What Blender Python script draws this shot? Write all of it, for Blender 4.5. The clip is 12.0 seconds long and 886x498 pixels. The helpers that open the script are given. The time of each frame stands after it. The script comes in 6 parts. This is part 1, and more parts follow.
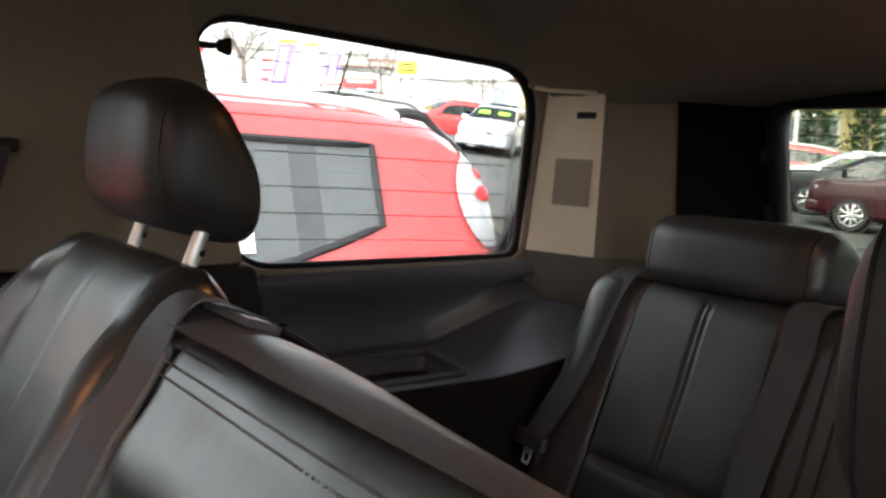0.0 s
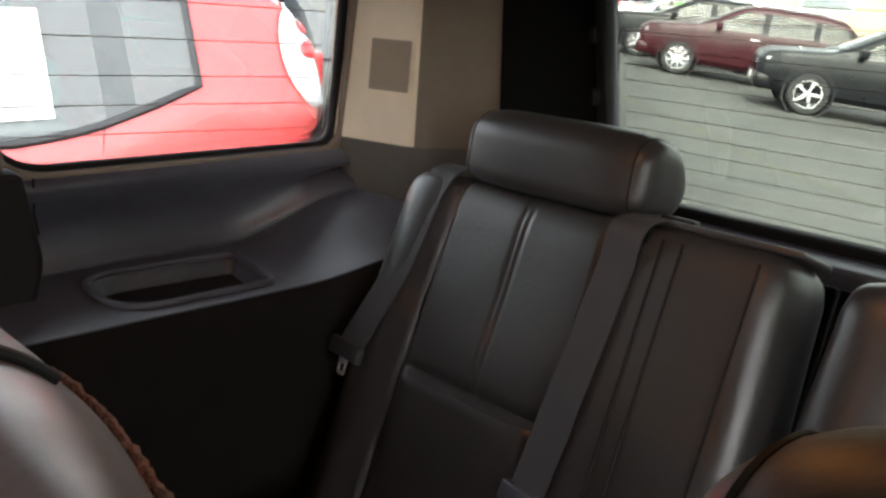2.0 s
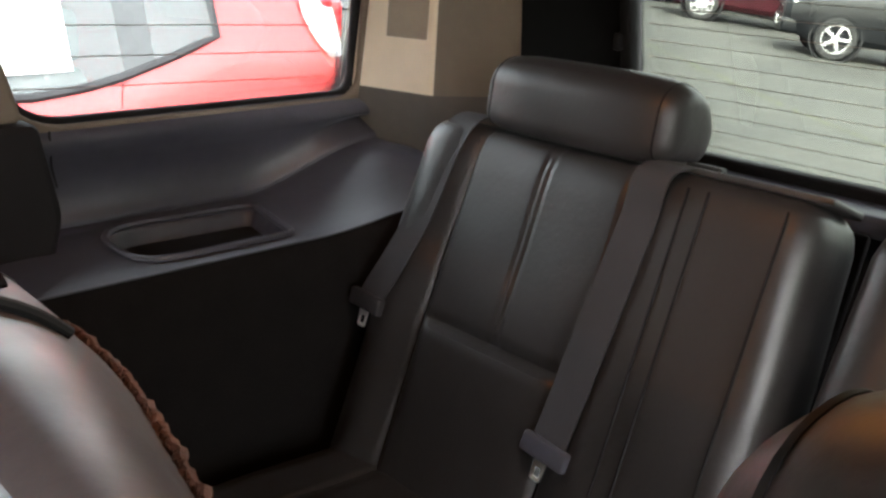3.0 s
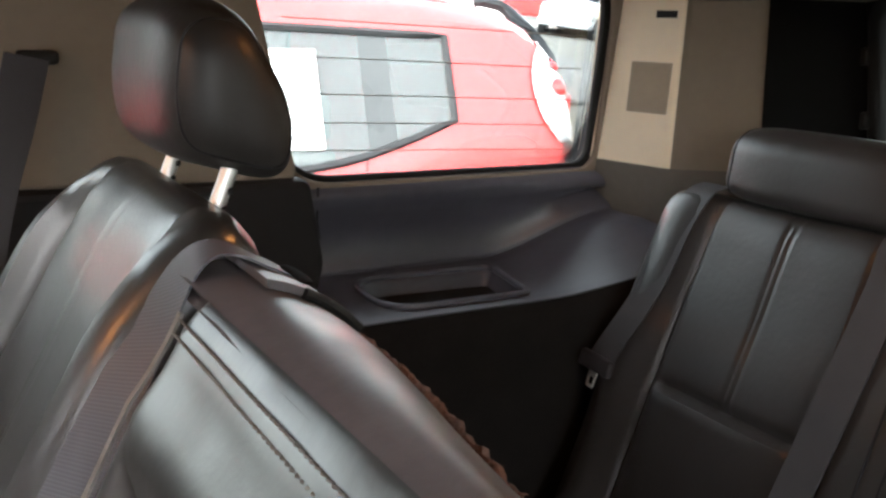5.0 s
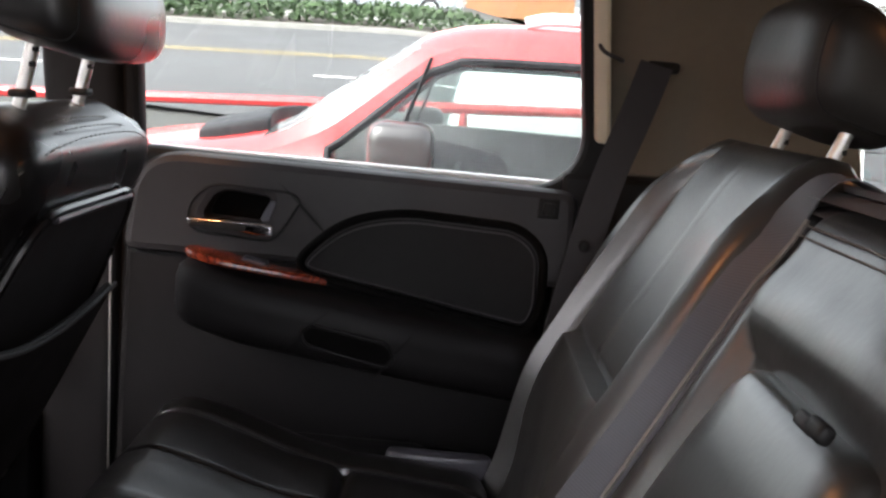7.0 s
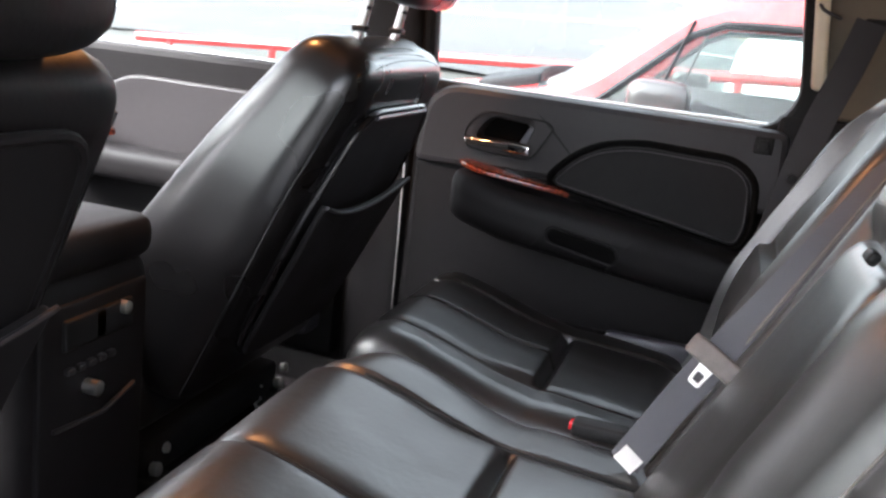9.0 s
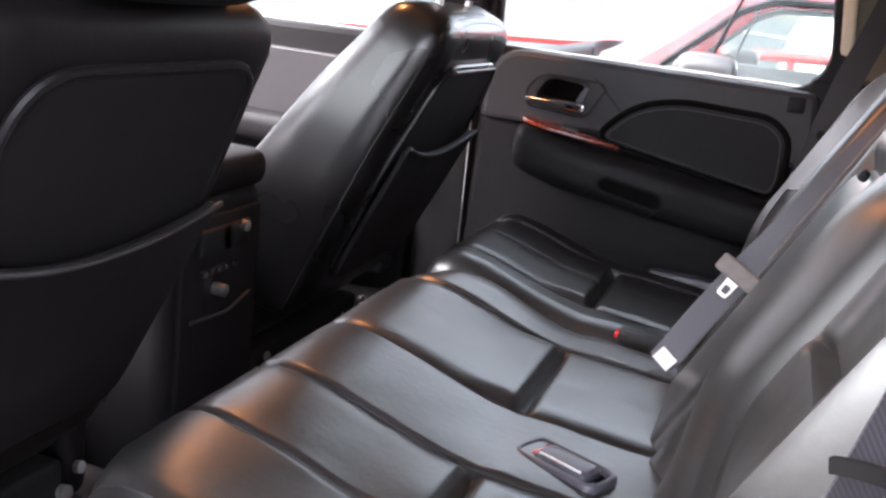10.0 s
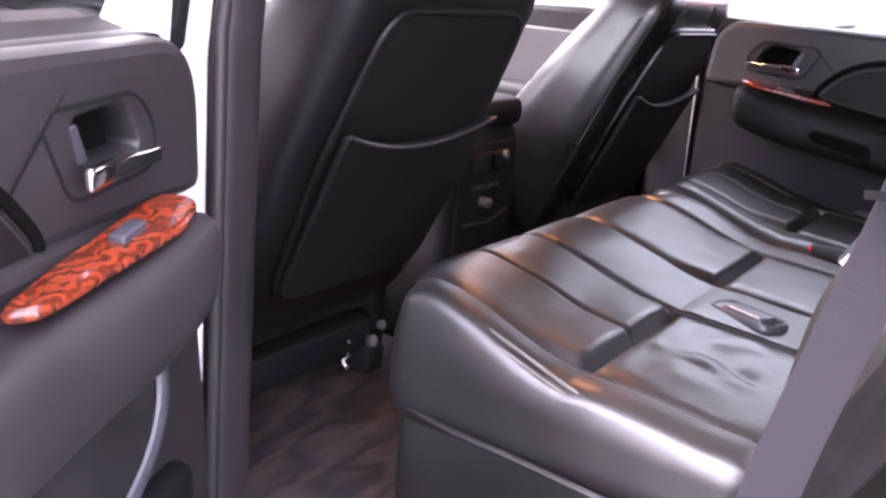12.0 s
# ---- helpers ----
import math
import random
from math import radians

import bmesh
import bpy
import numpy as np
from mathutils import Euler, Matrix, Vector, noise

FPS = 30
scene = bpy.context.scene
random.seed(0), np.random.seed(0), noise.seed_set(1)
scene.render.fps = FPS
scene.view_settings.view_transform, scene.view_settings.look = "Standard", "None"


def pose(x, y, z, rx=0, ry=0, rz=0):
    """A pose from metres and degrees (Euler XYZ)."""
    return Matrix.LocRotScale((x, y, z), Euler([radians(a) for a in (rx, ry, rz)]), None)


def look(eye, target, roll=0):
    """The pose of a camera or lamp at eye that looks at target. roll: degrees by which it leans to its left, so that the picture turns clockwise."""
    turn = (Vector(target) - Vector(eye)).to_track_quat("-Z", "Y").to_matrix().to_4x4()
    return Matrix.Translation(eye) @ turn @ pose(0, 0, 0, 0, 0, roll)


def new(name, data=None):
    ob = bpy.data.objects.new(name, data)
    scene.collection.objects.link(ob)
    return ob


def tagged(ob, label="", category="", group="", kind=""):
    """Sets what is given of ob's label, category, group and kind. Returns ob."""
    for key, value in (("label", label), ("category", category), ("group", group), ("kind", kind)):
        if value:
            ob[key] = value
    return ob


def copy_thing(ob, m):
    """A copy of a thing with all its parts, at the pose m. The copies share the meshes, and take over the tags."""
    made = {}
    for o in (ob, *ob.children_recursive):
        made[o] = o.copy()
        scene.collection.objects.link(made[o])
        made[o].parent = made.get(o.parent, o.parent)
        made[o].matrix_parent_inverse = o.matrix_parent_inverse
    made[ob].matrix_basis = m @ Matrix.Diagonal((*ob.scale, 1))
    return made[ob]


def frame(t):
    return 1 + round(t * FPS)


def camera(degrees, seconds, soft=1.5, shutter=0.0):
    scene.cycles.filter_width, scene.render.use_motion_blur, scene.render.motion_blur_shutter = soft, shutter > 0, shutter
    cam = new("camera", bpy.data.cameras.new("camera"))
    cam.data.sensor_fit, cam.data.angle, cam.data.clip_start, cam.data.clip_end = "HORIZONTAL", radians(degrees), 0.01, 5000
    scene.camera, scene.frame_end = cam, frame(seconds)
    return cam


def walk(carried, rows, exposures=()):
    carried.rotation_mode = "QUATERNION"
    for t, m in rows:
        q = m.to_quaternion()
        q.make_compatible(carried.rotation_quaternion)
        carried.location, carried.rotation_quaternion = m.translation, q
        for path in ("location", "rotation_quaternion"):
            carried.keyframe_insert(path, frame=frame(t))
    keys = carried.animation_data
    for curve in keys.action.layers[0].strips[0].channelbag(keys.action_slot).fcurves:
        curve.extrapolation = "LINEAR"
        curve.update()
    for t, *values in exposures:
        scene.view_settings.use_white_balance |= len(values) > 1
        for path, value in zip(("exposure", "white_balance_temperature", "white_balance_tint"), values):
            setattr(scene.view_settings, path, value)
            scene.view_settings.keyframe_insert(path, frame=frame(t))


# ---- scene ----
cam = camera(49.9, 12.0, soft=2.6)
PATH = [
    (0, (0.188, -0.387, 1.603), (1.311, 1.254, 1.383), 1.8),
    (0.5, (0.206, -0.369, 1.628), (1.452, 1.173, 1.368), 2.6),
    (1, (0.231, -0.351, 1.651), (1.53, 1.132, 1.32), 3.2),
    (1.5, (0.27, -0.334, 1.666), (1.582, 1.111, 1.23), 2.8),
    (2, (0.294, -0.312, 1.668), (1.645, 1.062, 1.132), 2.9),
    (2.5, (0.301, -0.306, 1.665), (1.604, 1.079, 1.045), 2.1),
    (2.7, (0.306, -0.302, 1.662), (1.608, 1.078, 1.029), 2.1),
    (4.5, (0.293, -0.315, 1.667), (1.501, 1.159, 1.058), 1.9),
    (5, (0.249, -0.336, 1.635), (1.214, 1.354, 1.172), 1.5),
    (5.5, (0.208, -0.359, 1.616), (0.966, 1.441, 1.183), 1.9),
    (6, (0.168, -0.401, 1.591), (0.675, 1.503, 1.248), 4.3),
    (6.5, (0.131, -0.451, 1.56), (0.345, 1.509, 1.226), 6.3),
    (7, (0.107, -0.508, 1.539), (0.112, 1.463, 1.195), 5.4),
    (7.2, (0.136, -0.536, 1.548), (0.028, 1.428, 1.184), 4.8),
    (8.8, (0.185, -0.794, 1.519), (-0.275, 1.099, 1.068), 6.1),
    (9, (0.194, -0.824, 1.516), (-0.332, 1.049, 1.052), 6.8),
    (9.5, (0.208, -0.913, 1.51), (-0.396, 0.929, 1.021), 7.3),
    (10, (0.234, -1.042, 1.496), (-0.376, 0.792, 0.981), 7.2),
    (10.5, (0.259, -1.124, 1.475), (-0.358, 0.688, 0.896), 7.0),
    (11, (0.305, -1.207, 1.466), (-0.413, 0.547, 0.826), 6.6),
    (11.5, (0.36, -1.301, 1.456), (-0.542, 0.383, 0.864), 5.9),
    (12, (0.403, -1.384, 1.453), (-0.641, 0.229, 0.899), 5.1),
]
walk(cam, [(t, look(eye, target, roll)) for t, eye, target, roll in PATH],
     exposures=[(0.0, 0.6, 6500, 12), (1.0, 0.75, 6500, 12), (2.5, 1.5, 6500, 12), (4.5, 1.75, 6500, 11), (5.0, 1.55, 6400, 10), (5.5, 0.95, 6600, 12), (6.0, 0.6, 6700, 16), (7.0, 0.65, 6500, 16), (9.0, 1.35, 6200, 14), (10.0, 1.5, 6200, 20), (11.0, 1.35, 6200, 30), (12.0, 1.8, 6200, 34)])

# ---- daylight: overcast sky, weak wide sun ----
world = bpy.data.worlds.new("sky")
scene.world = world
world.use_nodes = True
wn = world.node_tree
sky = wn.nodes.new("ShaderNodeTexSky")
sky.sky_type = 'NISHITA'
sky.sun_disc = False
sky.sun_elevation = radians(45)
sky.sun_rotation = radians(236)
sky.air_density, sky.dust_density, sky.ozone_density = 1.0, 4.0, 1.0
haze = wn.nodes.new("ShaderNodeHueSaturation")
haze.inputs["Saturation"].default_value = 0.25
wn.links.new(sky.outputs[0], haze.inputs["Color"])
wn.links.new(haze.outputs[0], wn.nodes["Background"].inputs[0])
wn.nodes["Background"].inputs[1].default_value = 1.0
sun = new("sun", bpy.data.lights.new("sun", 'SUN'))
sun.data.energy, sun.data.angle, sun.data.color = 1.5, radians(40), (1, 0.97, 0.93)
sun.matrix_world = look((-8.3, -5.6, 11.2), (0.0, 0.0, 1.2))


# ---- materials ----
def material(name, color, rough=0.5, metal=0.0, var=0.25, var_scale=6.0, bump=0.0, bump_scale=400.0, cells=False,
             spec=0.5, coat=0.0, wear=0.0, sheen=0.0, fine=0.4):
    m = bpy.data.materials.new(name)
    m.use_nodes = True
    nt = m.node_tree
    p = nt.nodes["Principled BSDF"]
    p.inputs["Metallic"].default_value = metal
    p.inputs["Specular IOR Level"].default_value = spec
    p.inputs["Coat Weight"].default_value = coat
    p.inputs["Coat Roughness"].default_value = 0.06
    p.inputs["Sheen Weight"].default_value = sheen
    p.inputs["Sheen Roughness"].default_value = 0.30
    tc = nt.nodes.new("ShaderNodeTexCoord")
    n1 = nt.nodes.new("ShaderNodeTexNoise")
    n1.inputs["Scale"].default_value, n1.inputs["Detail"].default_value = var_scale, 3
    n2 = nt.nodes.new("ShaderNodeTexNoise")
    n2.inputs["Scale"].default_value, n2.inputs["Detail"].default_value = var_scale * 14, 4
    add = nt.nodes.new("ShaderNodeMath")
    add.operation = 'ADD'
    half = nt.nodes.new("ShaderNodeMath")
    half.operation = 'MULTIPLY'
    half.inputs[1].default_value = 1 / (1 + fine)
    weight = nt.nodes.new("ShaderNodeMath")
    weight.operation = 'MULTIPLY'
    weight.inputs[1].default_value = fine
    for n in (n1, n2):
        nt.links.new(tc.outputs["Object"], n.inputs["Vector"])
    nt.links.new(n1.outputs["Fac"], add.inputs[0])
    nt.links.new(n2.outputs["Fac"], weight.inputs[0])
    nt.links.new(weight.outputs[0], add.inputs[1])
    nt.links.new(add.outputs[0], half.inputs[0])
    ramp = nt.nodes.new("ShaderNodeValToRGB")
    ramp.color_ramp.elements[0].position, ramp.color_ramp.elements[1].position = 0.35, 0.65
    ramp.color_ramp.elements[0].color = (*[c * (1 - var) for c in color], 1)
    ramp.color_ramp.elements[1].color = (*[min(1, c * (1 + var)) for c in color], 1)
    nt.links.new(half.outputs[0], ramp.inputs[0])
    nt.links.new(ramp.outputs[0], p.inputs["Base Color"])
    rr = nt.nodes.new("ShaderNodeMapRange")
    rr.inputs["From Min"].default_value, rr.inputs["From Max"].default_value = 0.35, 0.65
    rr.inputs["To Min"].default_value, rr.inputs["To Max"].default_value = max(0.02, rough * (0.85 - wear)), min(1, rough * (1.15 + wear))
    nt.links.new(n1.outputs["Fac"], rr.inputs["Value"])
    nt.links.new(rr.outputs[0], p.inputs["Roughness"])
    if bump:
        b = nt.nodes.new("ShaderNodeBump")
        b.inputs["Strength"].default_value, b.inputs["Distance"].default_value = bump, 0.001
        if cells:
            t = nt.nodes.new("ShaderNodeTexVoronoi")
            t.inputs["Scale"].default_value = bump_scale
            nt.links.new(t.outputs["Distance"], b.inputs["Height"])
        else:
            t = nt.nodes.new("ShaderNodeTexNoise")
            t.inputs["Scale"].default_value, t.inputs["Detail"].default_value = bump_scale, 5
            nt.links.new(t.outputs["Fac"], b.inputs["Height"])
        nt.links.new(tc.outputs["Object"], t.inputs["Vector"])
        nt.links.new(b.outputs[0], p.inputs["Normal"])
    return m


def banded(name, dark, light, scale, rough, coat=0.0, direction='X', stretch=(1, 1, 1), distortion=6.0):
    """Wavy bands: wood figure, webbing, brushed pile."""
    m = material(name, light, rough, coat=coat)
    nt = m.node_tree
    p = nt.nodes["Principled BSDF"]
    tc = nt.nodes.new("ShaderNodeTexCoord")
    mp = nt.nodes.new("ShaderNodeMapping")
    mp.inputs["Scale"].default_value = stretch
    w = nt.nodes.new("ShaderNodeTexWave")
    w.bands_direction = direction
    w.inputs["Scale"].default_value, w.inputs["Distortion"].default_value = scale, distortion
    w.inputs["Detail"].default_value, w.inputs["Detail Scale"].default_value = 3, 2
    r = nt.nodes.new("ShaderNodeValToRGB")
    r.color_ramp.elements[0].color, r.color_ramp.elements[1].color = (*dark, 1), (*light, 1)
    nt.links.new(tc.outputs["Object"], mp.inputs[0])
    nt.links.new(mp.outputs[0], w.inputs["Vector"])
    nt.links.new(w.outputs["Fac"], r.inputs[0])
    nt.links.new(r.outputs[0], p.inputs["Base Color"])
    return m


def glass_material(name, tint, gloss=0.07, veil=0.0):
    m = bpy.data.materials.new(name)
    m.use_nodes = True
    nt = m.node_tree
    nt.nodes.remove(nt.nodes["Principled BSDF"])
    tr, gl, mx = (nt.nodes.new(k) for k in ("ShaderNodeBsdfTransparent", "ShaderNodeBsdfGlossy", "ShaderNodeMixShader"))
    fr = nt.nodes.new("ShaderNodeFresnel")
    fr.inputs["IOR"].default_value = 1.3 + gloss * 3
    tr.inputs[0].default_value = (*tint, 1)
    gl.inputs["Roughness"].default_value = 0.02
    nt.links.new(fr.outputs[0], mx.inputs[0])
    clear = tr
    if veil:
        film, clear = nt.nodes.new("ShaderNodeBsdfDiffuse"), nt.nodes.new("ShaderNodeMixShader")
        film.inputs[0].default_value = (0.24, 0.26, 0.27, 1)
        clear.inputs[0].default_value = veil
        nt.links.new(tr.outputs[0], clear.inputs[1])
        nt.links.new(film.outputs[0], clear.inputs[2])
    nt.links.new(clear.outputs[0], mx.inputs[1])
    nt.links.new(gl.outputs[0], mx.inputs[2])
    nt.links.new(mx.outputs[0], nt.nodes["Material Output"].inputs[0])
    return m


def glow(name, color, strength):
    m = bpy.data.materials.new(name)
    m.use_nodes = True
    p = m.node_tree.nodes["Principled BSDF"]
    p.inputs["Base Color"].default_value = (*color, 1)
    p.inputs["Emission Color"].default_value = (*color, 1)
    p.inputs["Emission Strength"].default_value = strength
    return m


LEATHER = material("black_leather", (0.0105, 0.0097, 0.0092), 0.37, var=0.15, var_scale=5, bump=0.30, bump_scale=110, spec=1.0, fine=0.15)
LEATHER_LIT = material("lightened_black_leather", (0.0145, 0.0134, 0.0118), 0.35, var=0.18, var_scale=5, bump=0.22, bump_scale=110, spec=1.0, fine=0.15)
LEATHER_SATIN = material("satin_black_leather", (0.0180, 0.0160, 0.0142), 0.48, var=0.18, var_scale=5, bump=0.40, bump_scale=120, spec=0.42, fine=0.2)
LEATHER_THIRD_LIT = material("third_row_leather_lit", (0.0205, 0.0186, 0.0172), 0.42, var=0.18, var_scale=5, bump=0.40, bump_scale=120, spec=0.60, fine=0.2)
LEATHER_SMOOTH_SHADED = material("smooth_shaded_black_leather", (0.0060, 0.0056, 0.0058), 0.30, var=0.15, var_scale=5, bump=0.15, bump_scale=140, spec=0.7, fine=0.15)
LEATHER_MATTE_SHADED = material("matte_shaded_leather", (0.0060, 0.0052, 0.0055), 0.48, var=0.2, var_scale=6, bump=0.25, bump_scale=150, spec=0.28)
LEATHER_PIPE = material("grey_stitching", (0.16, 0.145, 0.13), 0.6, var=0.2, var_scale=60)
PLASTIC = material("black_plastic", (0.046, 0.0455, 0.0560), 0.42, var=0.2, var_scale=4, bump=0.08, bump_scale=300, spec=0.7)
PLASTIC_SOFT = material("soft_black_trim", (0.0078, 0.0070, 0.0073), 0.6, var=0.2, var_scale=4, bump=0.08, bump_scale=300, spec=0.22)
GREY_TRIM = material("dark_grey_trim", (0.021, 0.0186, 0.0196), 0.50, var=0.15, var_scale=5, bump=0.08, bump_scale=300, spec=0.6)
DOOR_TRIM_SHADED = material("shaded_door_trim", (0.0150, 0.0133, 0.0140), 0.52, var=0.15, var_scale=5, bump=0.08, bump_scale=300, spec=0.5)
RUBBER = material("black_rubber", (0.009, 0.009, 0.009), 0.6, var=0.2, spec=0.25)
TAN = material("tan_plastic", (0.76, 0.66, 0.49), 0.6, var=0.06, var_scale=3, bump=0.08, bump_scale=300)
TAUPE = material("taupe_headliner", (0.17, 0.138, 0.105), 0.9, var=0.12, var_scale=5, bump=0.2, bump_scale=400)
TAN_DARK = material("tan_insert", (0.30, 0.25, 0.18), 0.75, var=0.1, bump=0.15, bump_scale=400)
CARPET = material("black_carpet", (0.020, 0.017, 0.0175), 0.95, var=0.45, var_scale=22, bump=0.6, bump_scale=400, spec=0.1)
SEATBACK_CARPET = material("seat_back_cover", (0.084, 0.072, 0.074), 0.42, var=0.22, var_scale=9, bump=0.08, bump_scale=300)
FUZZ = material("rust_brown_carpet_edge", (0.12, 0.052, 0.032), 0.95, var=0.5, var_scale=40, bump=1.0, bump_scale=500)
RUG = banded("brown_black_rug", (0.014, 0.0095, 0.0090), (0.050, 0.034, 0.031), 5.0, 0.95, direction='DIAGONAL', stretch=(1.6, 0.55, 1.0), distortion=9.0)
WEB = banded("grey_seat_belt_webbing", (0.013, 0.0120, 0.0140), (0.024, 0.0220, 0.0260), 160.0, 0.8, direction='DIAGONAL', distortion=0.5)
WEB.node_tree.nodes["Principled BSDF"].inputs["Specular IOR Level"].default_value = 0.15
WEB_PALE = banded("pale_grey_seat_belt_webbing", (0.060, 0.059, 0.066), (0.085, 0.083, 0.092), 160.0, 0.55, direction='DIAGONAL', distortion=0.5)
WEB_BLACK = banded("black_seat_belt_webbing", (0.022, 0.021, 0.022), (0.040, 0.038, 0.040), 160.0, 0.7, direction='DIAGONAL', distortion=0.5)
WOOD = banded("red_burl_wood", (0.085, 0.014, 0.006), (0.26, 0.040, 0.014), 22.0, 0.22, coat=0.7, distortion=14)
CHROME = material("chrome", (0.80, 0.80, 0.82), 0.10, 1.0, var=0.03)
STEEL = material("bright_steel", (0.80, 0.79, 0.76), 0.42, 1.0, var=0.08)
STITCH = material("dull_stitching", (0.105, 0.100, 0.088), 0.7, var=0.2)
LABEL_WHITE = material("white_label", (0.75, 0.74, 0.70), 0.6, var=0.05)
WHITE_PAINT = material("white_paint", (0.80, 0.80, 0.80), 0.25, var=0.02, coat=0.6)
GLASS = glass_material("clear_glass", (0.80, 0.83, 0.81))
PRIVACY = glass_material("tinted_rear_glass", (0.58, 0.61, 0.56))
TINT = glass_material("car_window_glass", (0.16, 0.19, 0.185), 0.035)
SKY_VEILED = glass_material("sky_veiled_wagon_glass", (0.50, 0.60, 0.57), 0.06, veil=0.26)
CLEAR_CAR = glass_material("clear_car_glass", (0.66, 0.74, 0.71), 0.06, veil=0.03)
WIRE = material("heater_wire", (0.10, 0.07, 0.05), 0.6, var=0.2)
RED_PAINT = material("red_paint", (0.56, 0.040, 0.040), 0.22, var=0.05, var_scale=2, coat=0.6)
MAROON_PAINT = material("maroon_paint", (0.030, 0.005, 0.008), 0.30, var=0.1, var_scale=2, coat=0.15, spec=0.2)
BLACK_PAINT = material("black_paint", (0.005, 0.0055, 0.007), 0.30, var=0.1, var_scale=2, coat=0.12, spec=0.2)
SILVER_PAINT = material("silver_paint", (0.50, 0.53, 0.57), 0.25, 0.4, var=0.05, var_scale=2, coat=0.5)
RAIL_SILVER = material("satin_silver_rail", (0.66, 0.67, 0.69), 0.30, var=0.04, var_scale=4)
TYRE = material("tyre_rubber", (0.016, 0.016, 0.017), 0.85, var=0.3, var_scale=20, bump=0.6, bump_scale=90)
RIM = material("alloy_rim", (0.62, 0.63, 0.65), 0.25, 0.7, var=0.08)
LAMP_CLEAR = material("clear_lamp", (0.36, 0.35, 0.36), 0.08, 0.3, var=0.1, coat=0.8)
LAMP_RED = material("red_lamp", (0.55, 0.012, 0.018), 0.12, var=0.15, coat=0.8)
LAMP_AMBER = material("amber_lamp", (0.75, 0.25, 0.03), 0.12, var=0.1, coat=0.8)
MIRROR_SHELL = material("grey_mirror_shell", (0.036, 0.033, 0.033), 0.30, var=0.1, coat=0.4)
PILLAR_GREY = material("dark_grey_pillar", (0.030, 0.031, 0.032), 0.30, var=0.15, coat=0.3)
DARK_TRIM = material("dark_car_trim", (0.022, 0.022, 0.024), 0.6, var=0.2, spec=0.15)
OLIVE_TRIM = material("olive_grey_trim", (0.085, 0.076, 0.060), 0.6, var=0.12, var_scale=5, bump=0.08, bump_scale=300)
LINING_AND_SHADE = material("black_carpet_and_shade", (0.0095, 0.0086, 0.0084), 0.95, var=0.3, var_scale=20, spec=0.08)
BLACK_AND_SHADE = material("black_and_shade_fill", (0.0045, 0.0042, 0.0041), 0.95, var=0.2, spec=0.05)
TAN_SHADE = material("shaded_tan_pillar", (0.165, 0.136, 0.100), 0.85, var=0.08, var_scale=5, bump=0.15, bump_scale=300)
WINDOW_HAZED = material("hazed_window_glass", (0.22, 0.24, 0.26), 0.2, var=0.2)
INNER_GREY = material("grey_interior_trim", (0.10, 0.10, 0.105), 0.8, var=0.15)
SEAT_GREY = material("grey_cloth", (0.20, 0.19, 0.19), 0.9, var=0.2)
PAPER = material("paper_sheet", (0.78, 0.80, 0.76), 0.8, var=0.03)
PRINT = material("grey_print", (0.42, 0.44, 0.44), 0.8, var=0.2, var_scale=40)


# ---- mesh helpers ----
def axis_samples(h, r, n, extra=()):
    s = {-h, h}
    for k in (0.12, 0.4, 1.0):
        s |= {-h + r * k, h - r * k}
    for i in range(1, n):
        s.add(-h + r + (2 * h - 2 * r) * i / n)
    s |= {e for e in extra if -h < e < h}
    out = []
    for v in sorted(s):
        if not out or v - out[-1] > 2e-4:
            out.append(v)
    out[-1] = h
    return out


def rbox(c, h, r, n=(3, 3, 3), extra=((), (), ()), warp=None):
    """A box with rounded edges, as (verts, faces); warp moves each vertex in the box's own frame."""
    r = min(r, *h) * 0.999
    ax = [axis_samples(h[i], r, n[i], extra[i]) for i in range(3)]
    idx, verts, faces = {}, [], []

    def vid(p):
        k = tuple(round(v * 1e5) for v in p)
        if k not in idx:
            q = [max(-h[i] + r, min(h[i] - r, p[i])) for i in range(3)]
            d = Vector([p[i] - q[i] for i in range(3)])
            d.normalize()
            v = Vector(q) + d * r
            if warp:
                v = Vector(warp(v))
            idx[k] = len(verts)
            verts.append(v + Vector(c))
        return idx[k]

    for a in range(3):
        b, e = (a + 1) % 3, (a + 2) % 3
        for sgn in (-1, 1):
            for i in range(len(ax[b]) - 1):
                for j in range(len(ax[e]) - 1):
                    q = []
                    for ii, jj in ((i, j), (i + 1, j), (i + 1, j + 1), (i, j + 1)):
                        p = [0, 0, 0]
                        p[a], p[b], p[e] = sgn * h[a], ax[b][ii], ax[e][jj]
                        q.append(vid(p))
                    faces.append(q if sgn > 0 else q[::-1])
    return verts, faces


def tube(points, r, seg=8, closed=False, flat=1.0):
    pts = [Vector(p) for p in points]
    verts, faces, up = [], [], None
    n = len(pts)
    for i, p in enumerate(pts):
        a = pts[(i - 1) % n] if closed or i else pts[0]
        b = pts[(i + 1) % n] if closed or i < n - 1 else pts[-1]
        t = (b - a).normalized()
        if up is None:
            up = Vector((0, 0, 1)) if abs(t.z) < 0.9 else Vector((1, 0, 0))
        u = (up - t * up.dot(t)).normalized()
        up = u
        w = t.cross(u)
        rad = r[i] if isinstance(r, (list, tuple)) else r
        for k in range(seg):
            g = 2 * math.pi * k / seg
            verts.append(p + u * (math.cos(g) * rad * flat) + w * (math.sin(g) * rad))
    for i in range(n if closed else n - 1):
        for k in range(seg):
            j = (i + 1) % n
            faces.append([i * seg + k, i * seg + (k + 1) % seg, j * seg + (k + 1) % seg, j * seg + k])
    if not closed:
        faces.append(list(range(seg))[::-1])
        faces.append([(n - 1) * seg + k for k in range(seg)])
